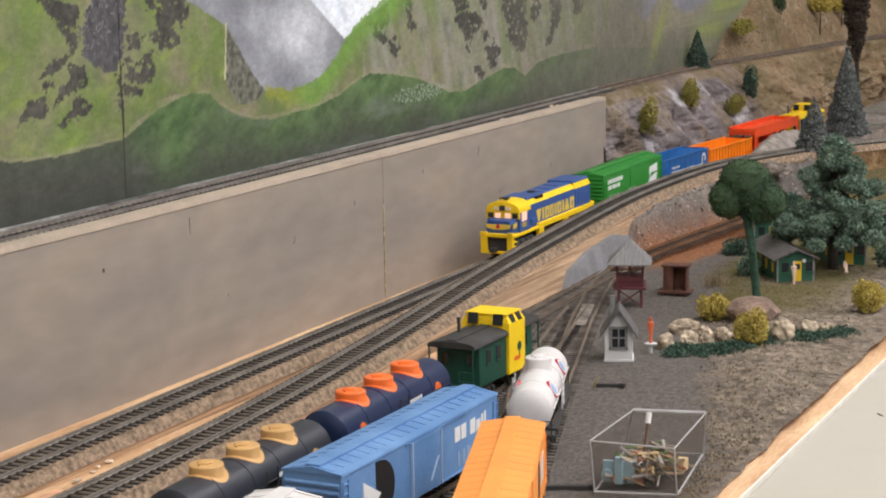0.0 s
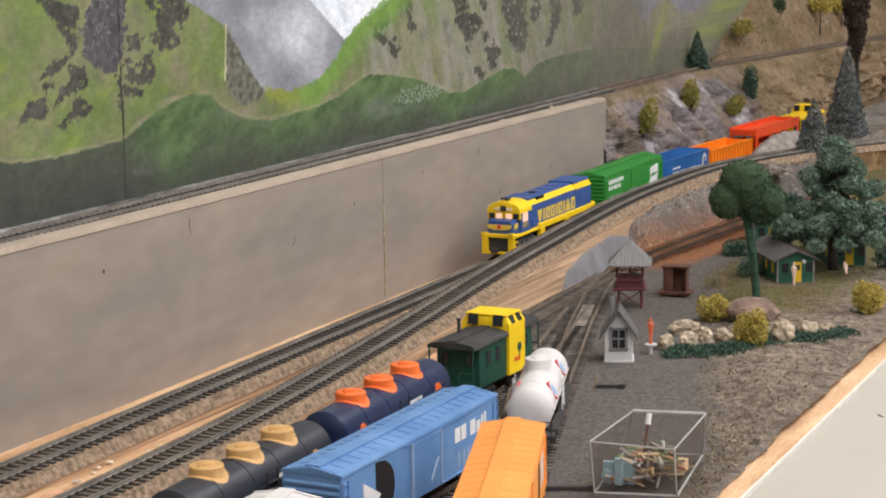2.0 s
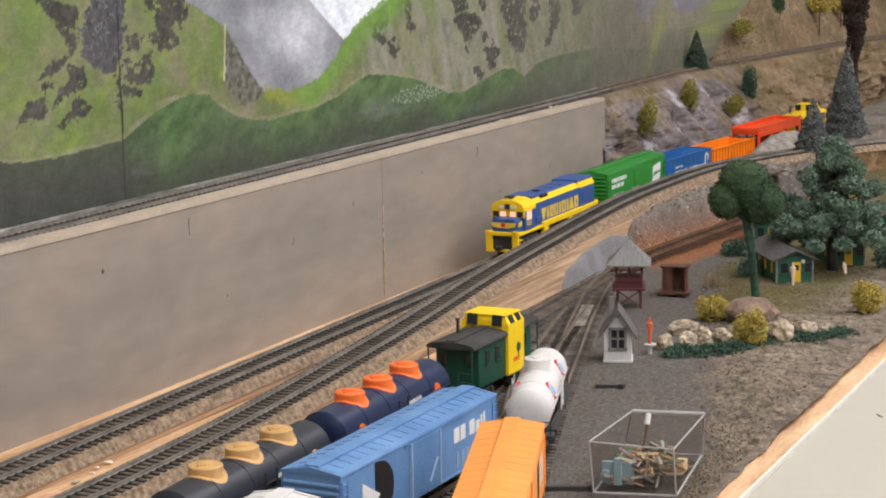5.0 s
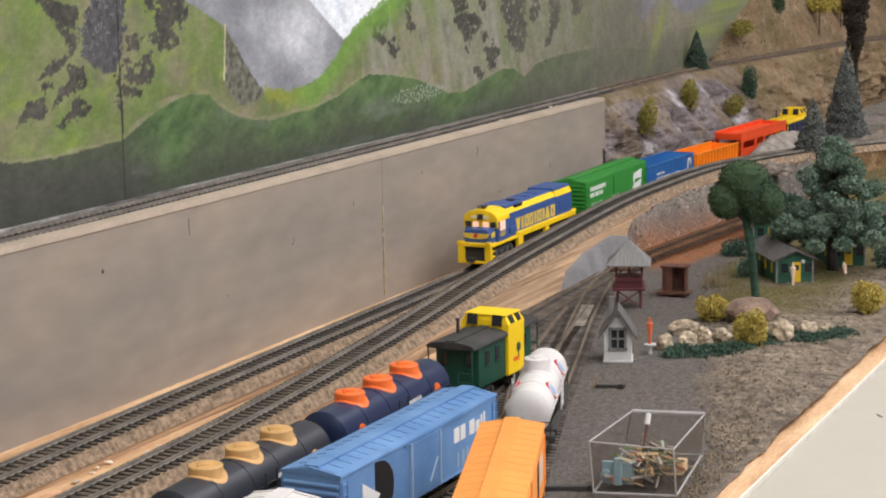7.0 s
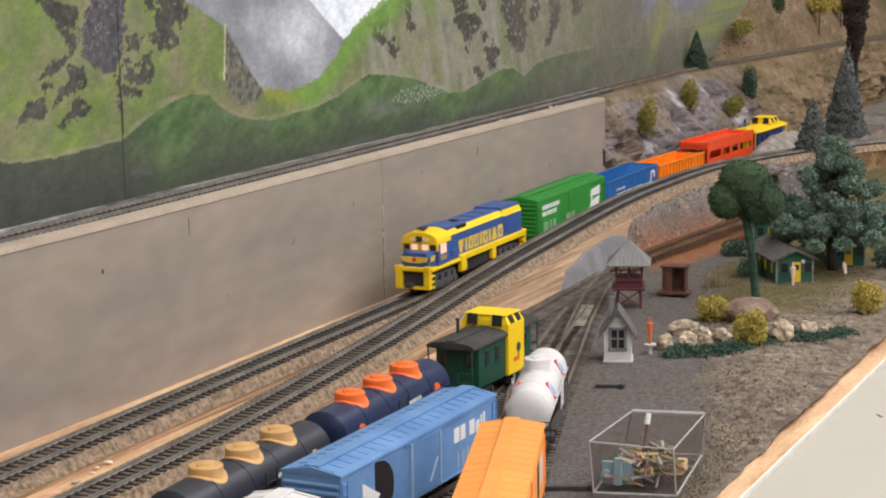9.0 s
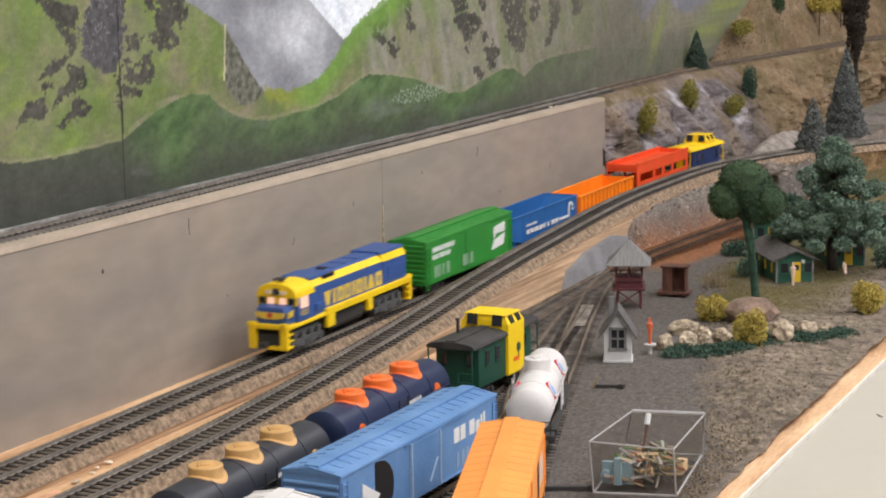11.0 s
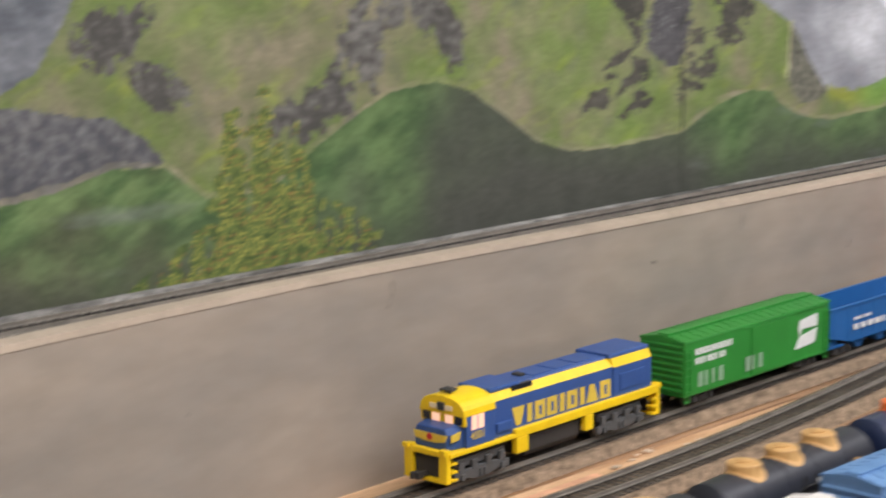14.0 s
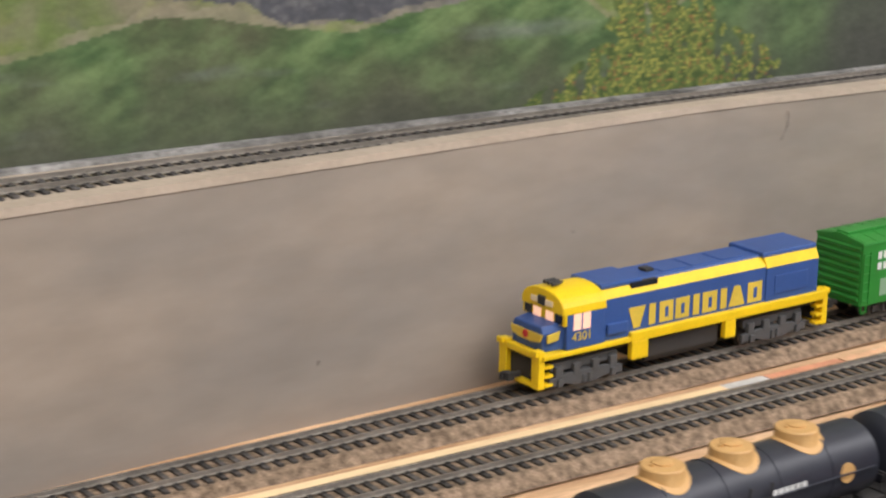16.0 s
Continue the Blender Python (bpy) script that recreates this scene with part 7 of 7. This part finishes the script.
def figure(x, y, z, h, material, label, lying=False):
    """A tiny painted figure as one plain shape."""
    bm = bmesh.new()
    spin(bm, [(0, h * 0.09), (h * 0.25, h * 0.10), (h * 0.52, h * 0.12), (h * 0.76, h * 0.15), (h * 0.82, h * 0.06), (h * 0.88, h * 0.085), (h * 0.98, h * 0.07), (h, h * 0.02)], "z", 10)
    for v in bm.verts:
        v.co.x *= 0.5
        v.co.y *= 0.75 + 0.2 * math.sin(v.co.z * 900)
    ob = part("figurine", bm, material, None, smooth=True)
    ob.matrix_world = pose(x, y, z, 0, 65 if lying else 4, 20)
    tagged(ob, label, "figurine")


def plastic_box():
    """Clear open parts box with flared sides, full of scrap sprue."""
    glass = bpy.data.materials.new("clear_styrene")
    glass.use_nodes = True
    n, l = glass.node_tree.nodes, glass.node_tree.links
    out = n["Material Output"]
    n.remove(n["Principled BSDF"])
    tr, gl, mx = n.new("ShaderNodeBsdfTransparent"), n.new("ShaderNodeBsdfGlossy"), n.new("ShaderNodeMixShader")
    mx.inputs[0].default_value = 0.06
    tr.inputs[0].default_value = (0.93, 0.92, 0.91, 1)
    gl.inputs["Roughness"].default_value = 0.12
    l.new(tr.outputs[0], mx.inputs[1]), l.new(gl.outputs[0], mx.inputs[2])
    l.new(mx.outputs[0], out.inputs[0])
    # Pale opaque edges: the highlights on the clear plastic are put into their colour.
    frosted = mat("highlit_styrene_edge", (0.40, 0.39, 0.38), 0.16, var=0.08, scale=90, bump=0.1)
    base = [(-0.1203, -0.3681), (-0.1095, -0.4122), (-0.0265, -0.4004), (-0.0364, -0.3554)]
    rim = [(-0.1230, -0.3666), (-0.1214, -0.4144), (-0.0425, -0.4073), (-0.0515, -0.3661)]
    t = thing("parts_box", "clear plastic parts box full of scrap and sprue", "plastic box")
    zt = 0.0335
    b3, r3 = [Vector((*p, 0.0040)) for p in base], [Vector((*p, zt)) for p in rim]
    bm = bmesh.new()
    bm.faces.new([bm.verts.new(p) for p in b3])
    ob = part("bottom", bm, glass, t)
    for i in range(4):
        j = (i + 1) % 4
        bm = bmesh.new()
        bm.faces.new([bm.verts.new(p) for p in (b3[i], b3[j], r3[j], r3[i])])
        ob = part("side", bm, glass, t)
        s = ob.modifiers.new("thick", "SOLIDIFY")
        s.thickness = 0.0010
        # The far rim is thicker to carry its highlight.
        part("rim", tube(bmesh.new(), r3[i], r3[j], 0.0012 if i == 2 else 0.0005, 8), frosted, t)
        part("corner", tube(bmesh.new(), b3[i], r3[i], 0.0005, 8), frosted, t)
        part("bottom_edge", tube(bmesh.new(), b3[i], b3[j], 0.0007, 8), frosted, t)
    rnd = random.Random(8)
    cols = [(0.30, 0.22, 0.12), (0.42, 0.30, 0.14), (0.20, 0.16, 0.12), (0.48, 0.36, 0.22), (0.12, 0.11, 0.10), (0.36, 0.34, 0.30), (0.40, 0.16, 0.09), (0.14, 0.20, 0.08)]
    mats = [plastic("scrap_piece", c, 0.6) for c in cols]
    for i in range(85):
        cx, cy = rnd.uniform(-0.106, -0.060), rnd.uniform(-0.402, -0.372)
        L = rnd.uniform(0.006, 0.026)
        a, e = rnd.uniform(0, math.pi), rnd.uniform(-0.15, 0.55)
        z = 0.0058 + rnd.random() * 0.013
        d = Vector((math.cos(a) * math.cos(e), math.sin(a) * math.cos(e), math.sin(abs(e)))) * L / 2
        p0, p1 = Vector((cx, cy, z)) - d, Vector((cx, cy, z)) + d
        for p in (p0, p1):
            p.x, p.y, p.z = min(-0.056, max(-0.108, p.x)), min(-0.368, max(-0.406, p.y)), max(0.0052, p.z)
        bm = tube(bmesh.new(), p0, p1, rnd.uniform(0.0005, 0.0013), 4 if i % 2 else 7)
        ob = part("scrap", bm, rnd.choice(mats), None)
        tagged(ob, "bit of plastic sprue or wire scrap in the box", "scrap", "scrap in the parts box")
    pale = plastic("pale_blue_part", (0.30, 0.45, 0.50), 0.5)
    c = thing("toy_part", "pale blue plastic toy part lying in the box", "toy part", pose(-0.1035, -0.376, 0.0052, 0, 0, 6))
    part("plate", bx(bmesh.new(), 0, 0.0022, -0.0090, 0.0090, 0, 0.0125), pale, c, bevel=0.0004)
    part("rib", bx(bmesh.new(), -0.0035, 0, -0.0030, 0.0015, 0, 0.0155), pale, c, bevel=0.0005)
    part("knob", tube(bmesh.new(), (-0.003, 0.0062, 0.005), (0, 0.0062, 0.005), 0.0030, 14), pale, c)
    ob = part("stick", tube(bmesh.new(), (-0.085, -0.383, 0.008), (-0.074, -0.383, 0.0325), 0.0007, 8), M_BROWN, None)
    tagged(ob, "short brown stick with a white tip in the box", "stick")
    ob = part("stick_tip", tube(bmesh.new(), (-0.0739, -0.383, 0.0327), (-0.0712, -0.383, 0.0385), 0.0017, 8), M_SHANTY, None)
    tagged(ob, "white plastic cap on the stick's end", "cap")
    ob = part("block", bx(bmesh.new(), -0.070, -0.062, -0.4035, -0.3975, 0.0052, 0.0120), M_PALEWOOD, None, bevel=0.0006)
    tagged(ob, "small pale wood block in the box", "block")


def yard_details():
    for p, q in (((0.1183, -0.2795), (0.1228, -0.2945)), ((-0.117, -0.338), (-0.108, -0.3605))):
        t = thing("throw_rod", "black switch throw bar lying beside the track", "switch bar")
        part("bar", sweep_bar((*p, 0.0022), (*q, 0.0022), 0.0017), P_BLACK, t)
        part("lever", bx(bmesh.new(), q[0] - 0.002, q[0] + 0.002, q[1] - 0.004, q[1], 0.001, 0.0042), P_BLACK, t, bevel=0.0004)
    bm = bmesh.new()
    bx(bm, -0.042, 0.042, -0.0052, 0.0052, 0.0026, 0.0036)
    ob = part("turnout_plate", bm, mat("dusty_grey_plate", (0.19, 0.165, 0.14), 0.95, var=0.4, scale=90, spec=0.1), None, bevel=0.0004)
    ob.matrix_world = pose(0.335, -0.1872, 0, 0, 0, 15.5)
    tagged(ob, "dusty grey plate between the turnout rails", "plate")
    rnd = random.Random(2)
    bm = bmesh.new()
    for k in range(9):
        a = rnd.uniform(0, 6.28)
        tube(bm, (0, 0, 0), (0.004 * math.cos(a), 0.004 * math.sin(a), rnd.uniform(0.004, 0.011)), 0.0004, 5, 0.0001)
    ob = part("dry_tuft", bm, F_TWIG, None)
    ob.matrix_world = pose(0.1143, -0.2795, 0.0012)
    tagged(ob, "tuft of dry straw beside the rails", "grass tuft")
    bm = bmesh.new()
    for k in range(150):
        a, r = rnd.uniform(0, 6.28), rnd.uniform(0, 0.015)
        x, y = r * math.cos(a), r * math.sin(a) * 0.8
        tube(bm, (x, y, 0), (x + rnd.gauss(0, 0.002), y + rnd.gauss(0, 0.002), rnd.uniform(0.005, 0.012)), 0.0003, 4, 0.0001)
    ob = part("dry_grass", bm, F_TWIG, None)
    ob.matrix_world = pose(0.500, -0.2460, ground_at(0.5, -0.246))
    tagged(ob, "clump of dry straw-coloured grass", "grass tuft")
    bm = bmesh.new()
    def place(r):
        x = r.uniform(-0.45, 0.62)
        e = along(YARD_EDGE, x)
        y = lerp(-0.424, e, r.random() ** 0.9)
        return Vector((x, y, ground_at(x, y) + 0.0006))
    flakes(bm, rnd, 9000, 0.0008, place)
    ob = part("scatter", bm, foliage("tan_ground_turf", (0.10, 0.078, 0.052), (0.30, 0.23, 0.15)), None)
    tagged(ob, "loose tan turf and grit scattered on the ground", "scatter", kind="stuff")
    bm = bmesh.new()
    def rubble(r):
        x = r.uniform(0.60, 1.18)
        b, q = branch_line(x), lead_track(min(x, 1.1))
        y = lerp(q.y + 0.018, b.y - 0.022, r.random())
        return Vector((x, y, ground_at(x, y) + 0.0008))
    flakes(bm, rnd, 1100, 0.0016, rubble)
    ob = part("rubble", bm, foliage("grey_buff_rubble", (0.12, 0.10, 0.085), (0.50, 0.43, 0.35)), None)
    tagged(ob, "loose grey and buff rubble on the rock slope", "rubble", kind="stuff")
    bm = bmesh.new()

    def hillside(r):
        x = r.uniform(1.25, 2.2)
        u = upper_line(x)
        y = lerp(u.y + 0.022, BACK - 0.002, r.random()) if u.y + 0.022 < BACK else BACK - 0.003
        return Vector((x, y, cliff_height(x, y) + 0.0012))
    flakes(bm, rnd, 1500, 0.0018, hillside)
    ob = part("hill_litter", bm, foliage("brown_hill_litter", (0.055, 0.050, 0.024), (0.40, 0.33, 0.25)), None)
    tagged(ob, "loose brown litter and stones on the hill", "litter", kind="stuff")
    scuff = mat("dark_scuff", (0.235, 0.203, 0.175), 0.8, var=0.2, scale=200)
    for x, z, w, h, lean in ((0.052, 0.108, 0.0006, 0.012, -0.1), (0.20, 0.075, 0.0009, 0.006, 0.5), (0.55, 0.105, 0.0016, 0.008, 0.2), (0.60, 0.06, 0.0030, 0.003, 0.0), (-0.46, 0.07, 0.0015, 0.002, 0.4), (0.30, 0.09, 0.001, 0.004, 0.0), (-0.30, 0.108, 0.0005, 0.016, 0.25), (-0.62, 0.030, 0.0012, 0.002, 0.0), (0.43, 0.100, 0.0010, 0.003, 0.3), (0.73, 0.070, 0.0016, 0.004, 0.1), (0.10, 0.050, 0.0006, 0.002, 0.0)):
        y = wall_y(x) - 0.0002 - 0.010 * math.exp(-((x + 0.48) / 0.16) ** 2) * (1 - z / 0.123)
        bm = prism(bmesh.new(), [(x - w - lean * h, z - h / 2), (x + w - lean * h, z - h / 2), (x + w * 0.6 + lean * h * 0.2, z), (x + w * 0.4, z + h / 2), (x - w * 0.4, z + h / 2), (x - w * 0.6 + lean * h * 0.2, z)], "y", y - 0.0002, y + 0.0030)
        tagged(part("scuff", bm, scuff, None), "dark scuff mark on the painted wall", "scuff mark", kind="structure")
    ob = part("small_mark", lump(bmesh.new(), (0, 0, 0), (0.0050, 0.0011, 0.0004), 1, 0.2), P_GREY, None)
    ob.matrix_world = pose(0.128, -0.471, -0.0029, 0, 0, 40)
    tagged(ob, "small dark smudge on the cream shelf", "mark")


def sweep_bar(a, b, w):
    bm = bmesh.new()
    sweep(bm, [Vector(a), Vector(b)], [(-w, -0.0014), (w, -0.0014), (w, 0.0012), (-w, 0.0012)])
    return bm


def small_scenery():
    shanty(), watch_tower(), open_shed()
    cottage(0.5215, -0.3105, 32, 0.080, "green cottage with yellow door and dark shingle roof")
    cottage(0.6150, -0.3335, 26, 0.075, "green cottage with yellow door behind the large tree")
    cottage(0.760, -0.3420, 12, 0.070, "green cottage half hidden behind the large tree")
    cottage(0.715, -0.2350, 20, 0.060, "green cottage at the back beside the rusty track")
    sponge_tree(), broad_tree(), dark_tree()
    conifer(1.08, -0.1830, ground_at(1.08, -0.183), 0.068, 0.026, 1, "small frosted dark conifer beside the curve")
    conifer(1.30, -0.1676, ground_at(1.30, -0.1676) - 0.002, 0.114, 0.030, 2, "tall frosted dark conifer on the hill", bits=17000)
    conifer(1.336, 0.038, cliff_height(1.336, 0.038) - 0.002, 0.052, 0.019, 3, "small dark green pine beside the upper track", foliage("dark_pine_needles", (0.020, 0.042, 0.032), (0.105, 0.150, 0.110)), 3200)
    g = "yellow lichen bushes"
    bush(0.357, -0.2880, ground_at(0.357, -0.288), (0.013, 0.015, 0.017), F_YELLOW, 1, "bright yellow lichen bush by the rocks", 2600, group=g)
    bush(0.273, -0.3425, ground_at(0.273, -0.3425), (0.013, 0.014, 0.021), F_YELLOW, 2, "bright yellow lichen bush by the rocks", 3000, group=g)
    bush(0.412, -0.4010, ground_at(0.412, -0.401), (0.014, 0.016, 0.020), F_YELLOW, 3, "yellow lichen bush near the layout's edge", 3200, group=g)
    for i, (x, y, z, s, leaf) in enumerate(((1.150, -0.014, 0.092, (0.018, 0.014, 0.028), F_OLIVE), (0.991, -0.014, 0.080, (0.016, 0.012, 0.028), F_OLIVE), (1.285, -0.030, 0.072, (0.016, 0.012, 0.018), F_OLIVE), (1.36, -0.026, 0.085, (0.016, 0.012, 0.034), F_COVER), (1.52, 0.030, 0.155, (0.044, 0.014, 0.018), F_OLIVE), (1.72, 0.035, 0.180, (0.030, 0.014, 0.018), F_DARK))):
        bush(x, y, z, s, leaf, 20 + i, "lichen bush growing on the rock cliff", 1800, 0.0013, "bushes on the cliff")
    for i, (x, y, crown_z) in enumerate(((1.828, 0.0, 0.180), (1.923, -0.010, 0.176))):
        z0 = cliff_height(x, y) - 0.002
        t = thing("autumn_tree", "small bare tree with bright yellow leaves", "tree", pose(x, y, z0))
        part("trunk", tube(bmesh.new(), (0, 0, 0), (0, 0, crown_z - z0), 0.0012, 7, 0.0006), M_BARK, t)
        bm = bmesh.new()
        flakes(bm, random.Random(i), 700, 0.0024, in_clumps([((0.0, 0.007 * k - 0.010, crown_z - z0 + 0.005 * (k % 2)), (0.010, 0.009, 0.009)) for k in range(4)]))
        part("crown", bm, F_YELLOW, t)
    for i, (x, y, s) in enumerate(((0.309, -0.2803, (0.010, 0.0135, 0.0085)), (0.268, -0.2963, (0.008, 0.0100, 0.0080)), (0.251, -0.2843, (0.007, 0.0078, 0.0090)), (0.2728, -0.3089, (0.006, 0.0070, 0.0060)), (0.293, -0.3617, (0.009, 0.0105, 0.0120)), (0.3184, -0.3743, (0.009, 0.0100, 0.0085)), (0.327, -0.3855, (0.007, 0.0080, 0.0062)), (0.290, -0.3166, (0.008, 0.0090, 0.0070)), (0.300, -0.2985, (0.006, 0.0070, 0.0065)))):
        stone(x, y, tuple(q * 0.84 for q in s), i + 1)
    stone(0.362, -0.3180, (0.020, 0.022, 0.011), 13, "low brown plaster mound beside the tree", mat("brown_mound_plaster", (0.20, 0.135, 0.10), 0.95, var=0.3, scale=80, fine=500, bump=0.7))
    for i, (x, y, s) in enumerate(((1.16, -0.212, (0.022, 0.02, 0.014)), (1.02, -0.235, (0.02, 0.018, 0.012)), (0.96, -0.17, (0.018, 0.014, 0.010)))):
        stone(x, y, s, 30 + i, "tan scenic rock on the hillside", M_ROCK, "rocks on the hillside")
    rnd = random.Random(9)
    for i in range(30):
        f = i / 29
        x, y = lerp(0.235, 0.335, f) + rnd.gauss(0, 0.008), lerp(-0.302, -0.398, f) + rnd.gauss(0, 0.005)
        bush(x, y, ground_at(x, y) - 0.002, (0.012, 0.014, 0.0055), F_COVER, 50 + i, "low dark teal ground cover beside the rocks", 420, 0.0011, "ground cover clumps")
    for i, (x, y) in enumerate(((0.60, -0.262), (0.66, -0.365), (0.70, -0.285), (0.545, -0.262), (0.95, -0.19), (0.62, -0.375), (0.72, -0.375), (0.66, -0.22), (0.86, -0.21), (0.90, -0.23))):
        bush(x, y, ground_at(x, y) - 0.001, (0.016, 0.018, 0.013), F_COVER if i % 3 else F_BLUE, 80 + i, "dark green shrub beside the cottages", 1100, 0.0013, "shrubs round the cottages")
    bm = tube(bmesh.new(), (0, 0, -0.001), (0, 0, 0.0060), 0.0014, 8)
    tube(bm, (0, 0, 0.0060), (0, 0, 0.0072), 0.0040, 14, 0.0046)
    ob = part("birdbath", bm, M_SHANTY, None)
    ob.matrix_world = pose(0.2311, -0.2797, ground_at(0.2311, -0.2797))
    tagged(ob, "tiny white pedestal under the orange figurine", "pedestal")
    figure(0.2318, -0.2793, ground_at(0.2311, -0.2797) + 0.0072, 0.0195, M_FIGRED, "tiny orange-red painted figurine on a white pedestal")
    figure(0.5090, -0.3125, ground_at(0.509, -0.3125), 0.0200, M_SKIN, "tiny pale painted figurine outside the cottage")
    figure(0.5527, -0.3475, ground_at(0.5527, -0.3475) + 0.004, 0.0180, M_SKIN, "tiny pale painted figurine reclining on the grass", True)
    plastic_box(), yard_details()


small_scenery()
# ---- tracks, with their ties ----
track("track", "black-tied model track on cork beside the wall", main_line, -1.1, 1.75, M_TIE, M_RAIL, roadbed=0.0002, near=(-0.80, 1.15))
track("track", "second model track on cork, climbing to the curve", branch_line, -1.1, 1.235, M_TIE, M_RAIL, roadbed=0.0002, near=(-0.80, 1.15))
track("track", "upper model track along the painted wall", upper_line, -1.1, 1.0, M_TIE_UPPER, M_RAIL, near=(-0.85, 1.0))
track("track", "brown weathered upper track on the rock cliff", upper_line, 1.0, 2.15, M_TIE_DUSTY, M_RAIL_YARD)
track("track", "yard siding with tank cars", tank_track, -0.8, 0.52, M_TIE_YARD, M_RAIL_YARD)
track("track", "yard siding with boxcars", box_track, -0.8, 0.36, M_TIE_YARD, M_RAIL_YARD)
track("track", "yard lead track with turnout", lead_track, -0.32, 0.53, M_TIE_YARD, M_RAIL_YARD)
track("track", "rust-brown lead track leaving the yard", lead_track, 0.53, 1.1, M_TIE_BROWN, M_RAIL_RUST)


# ---- what moves: the train on the main line ----
FRONT = [(0.0, 0.4496), (1.0, 0.4497), (1.5, 0.4507), (2.0, 0.4519), (2.5, 0.4540), (3.0, 0.4585), (3.5, 0.4615), (4.0, 0.4630), (4.5, 0.4632), (5.2, 0.4620), (5.8, 0.4560), (6.5, 0.4335), (7.0, 0.4037), (7.5, 0.3755), (8.0, 0.3500), (8.5, 0.3198), (9.0, 0.2824), (9.5, 0.2360), (10.0, 0.1810), (10.5, 0.1210), (11.0, 0.0545), (11.5, -0.0300), (12.0, -0.0963), (12.5, -0.1618), (13.0, -0.2225), (13.5, -0.2815), (14.0, -0.3395), (14.5, -0.3920), (15.0, -0.4396), (15.5, -0.4855), (16.0, -0.5325)]


def on_line(x):
    """Pose of a vehicle whose middle stands over x on the main line."""
    a, b = main_line(x - 0.055), main_line(x + 0.055)
    c = (a + b) / 2
    return pose(c.x, c.y, c.z, 0, -math.degrees(math.atan2(b.z - a.z, b.x - a.x)), math.degrees(math.atan2(b.y - a.y, b.x - a.x)))


def motions():
    for vehicle, middle in TRAIN:
        walk(vehicle, [(t, on_line(x + middle + 0.003 + 0.009 * smooth01((x + 0.5) / 0.4) - 0.003 * smooth01((x - 0.33) / 0.1))) for t, x in FRONT])


motions()
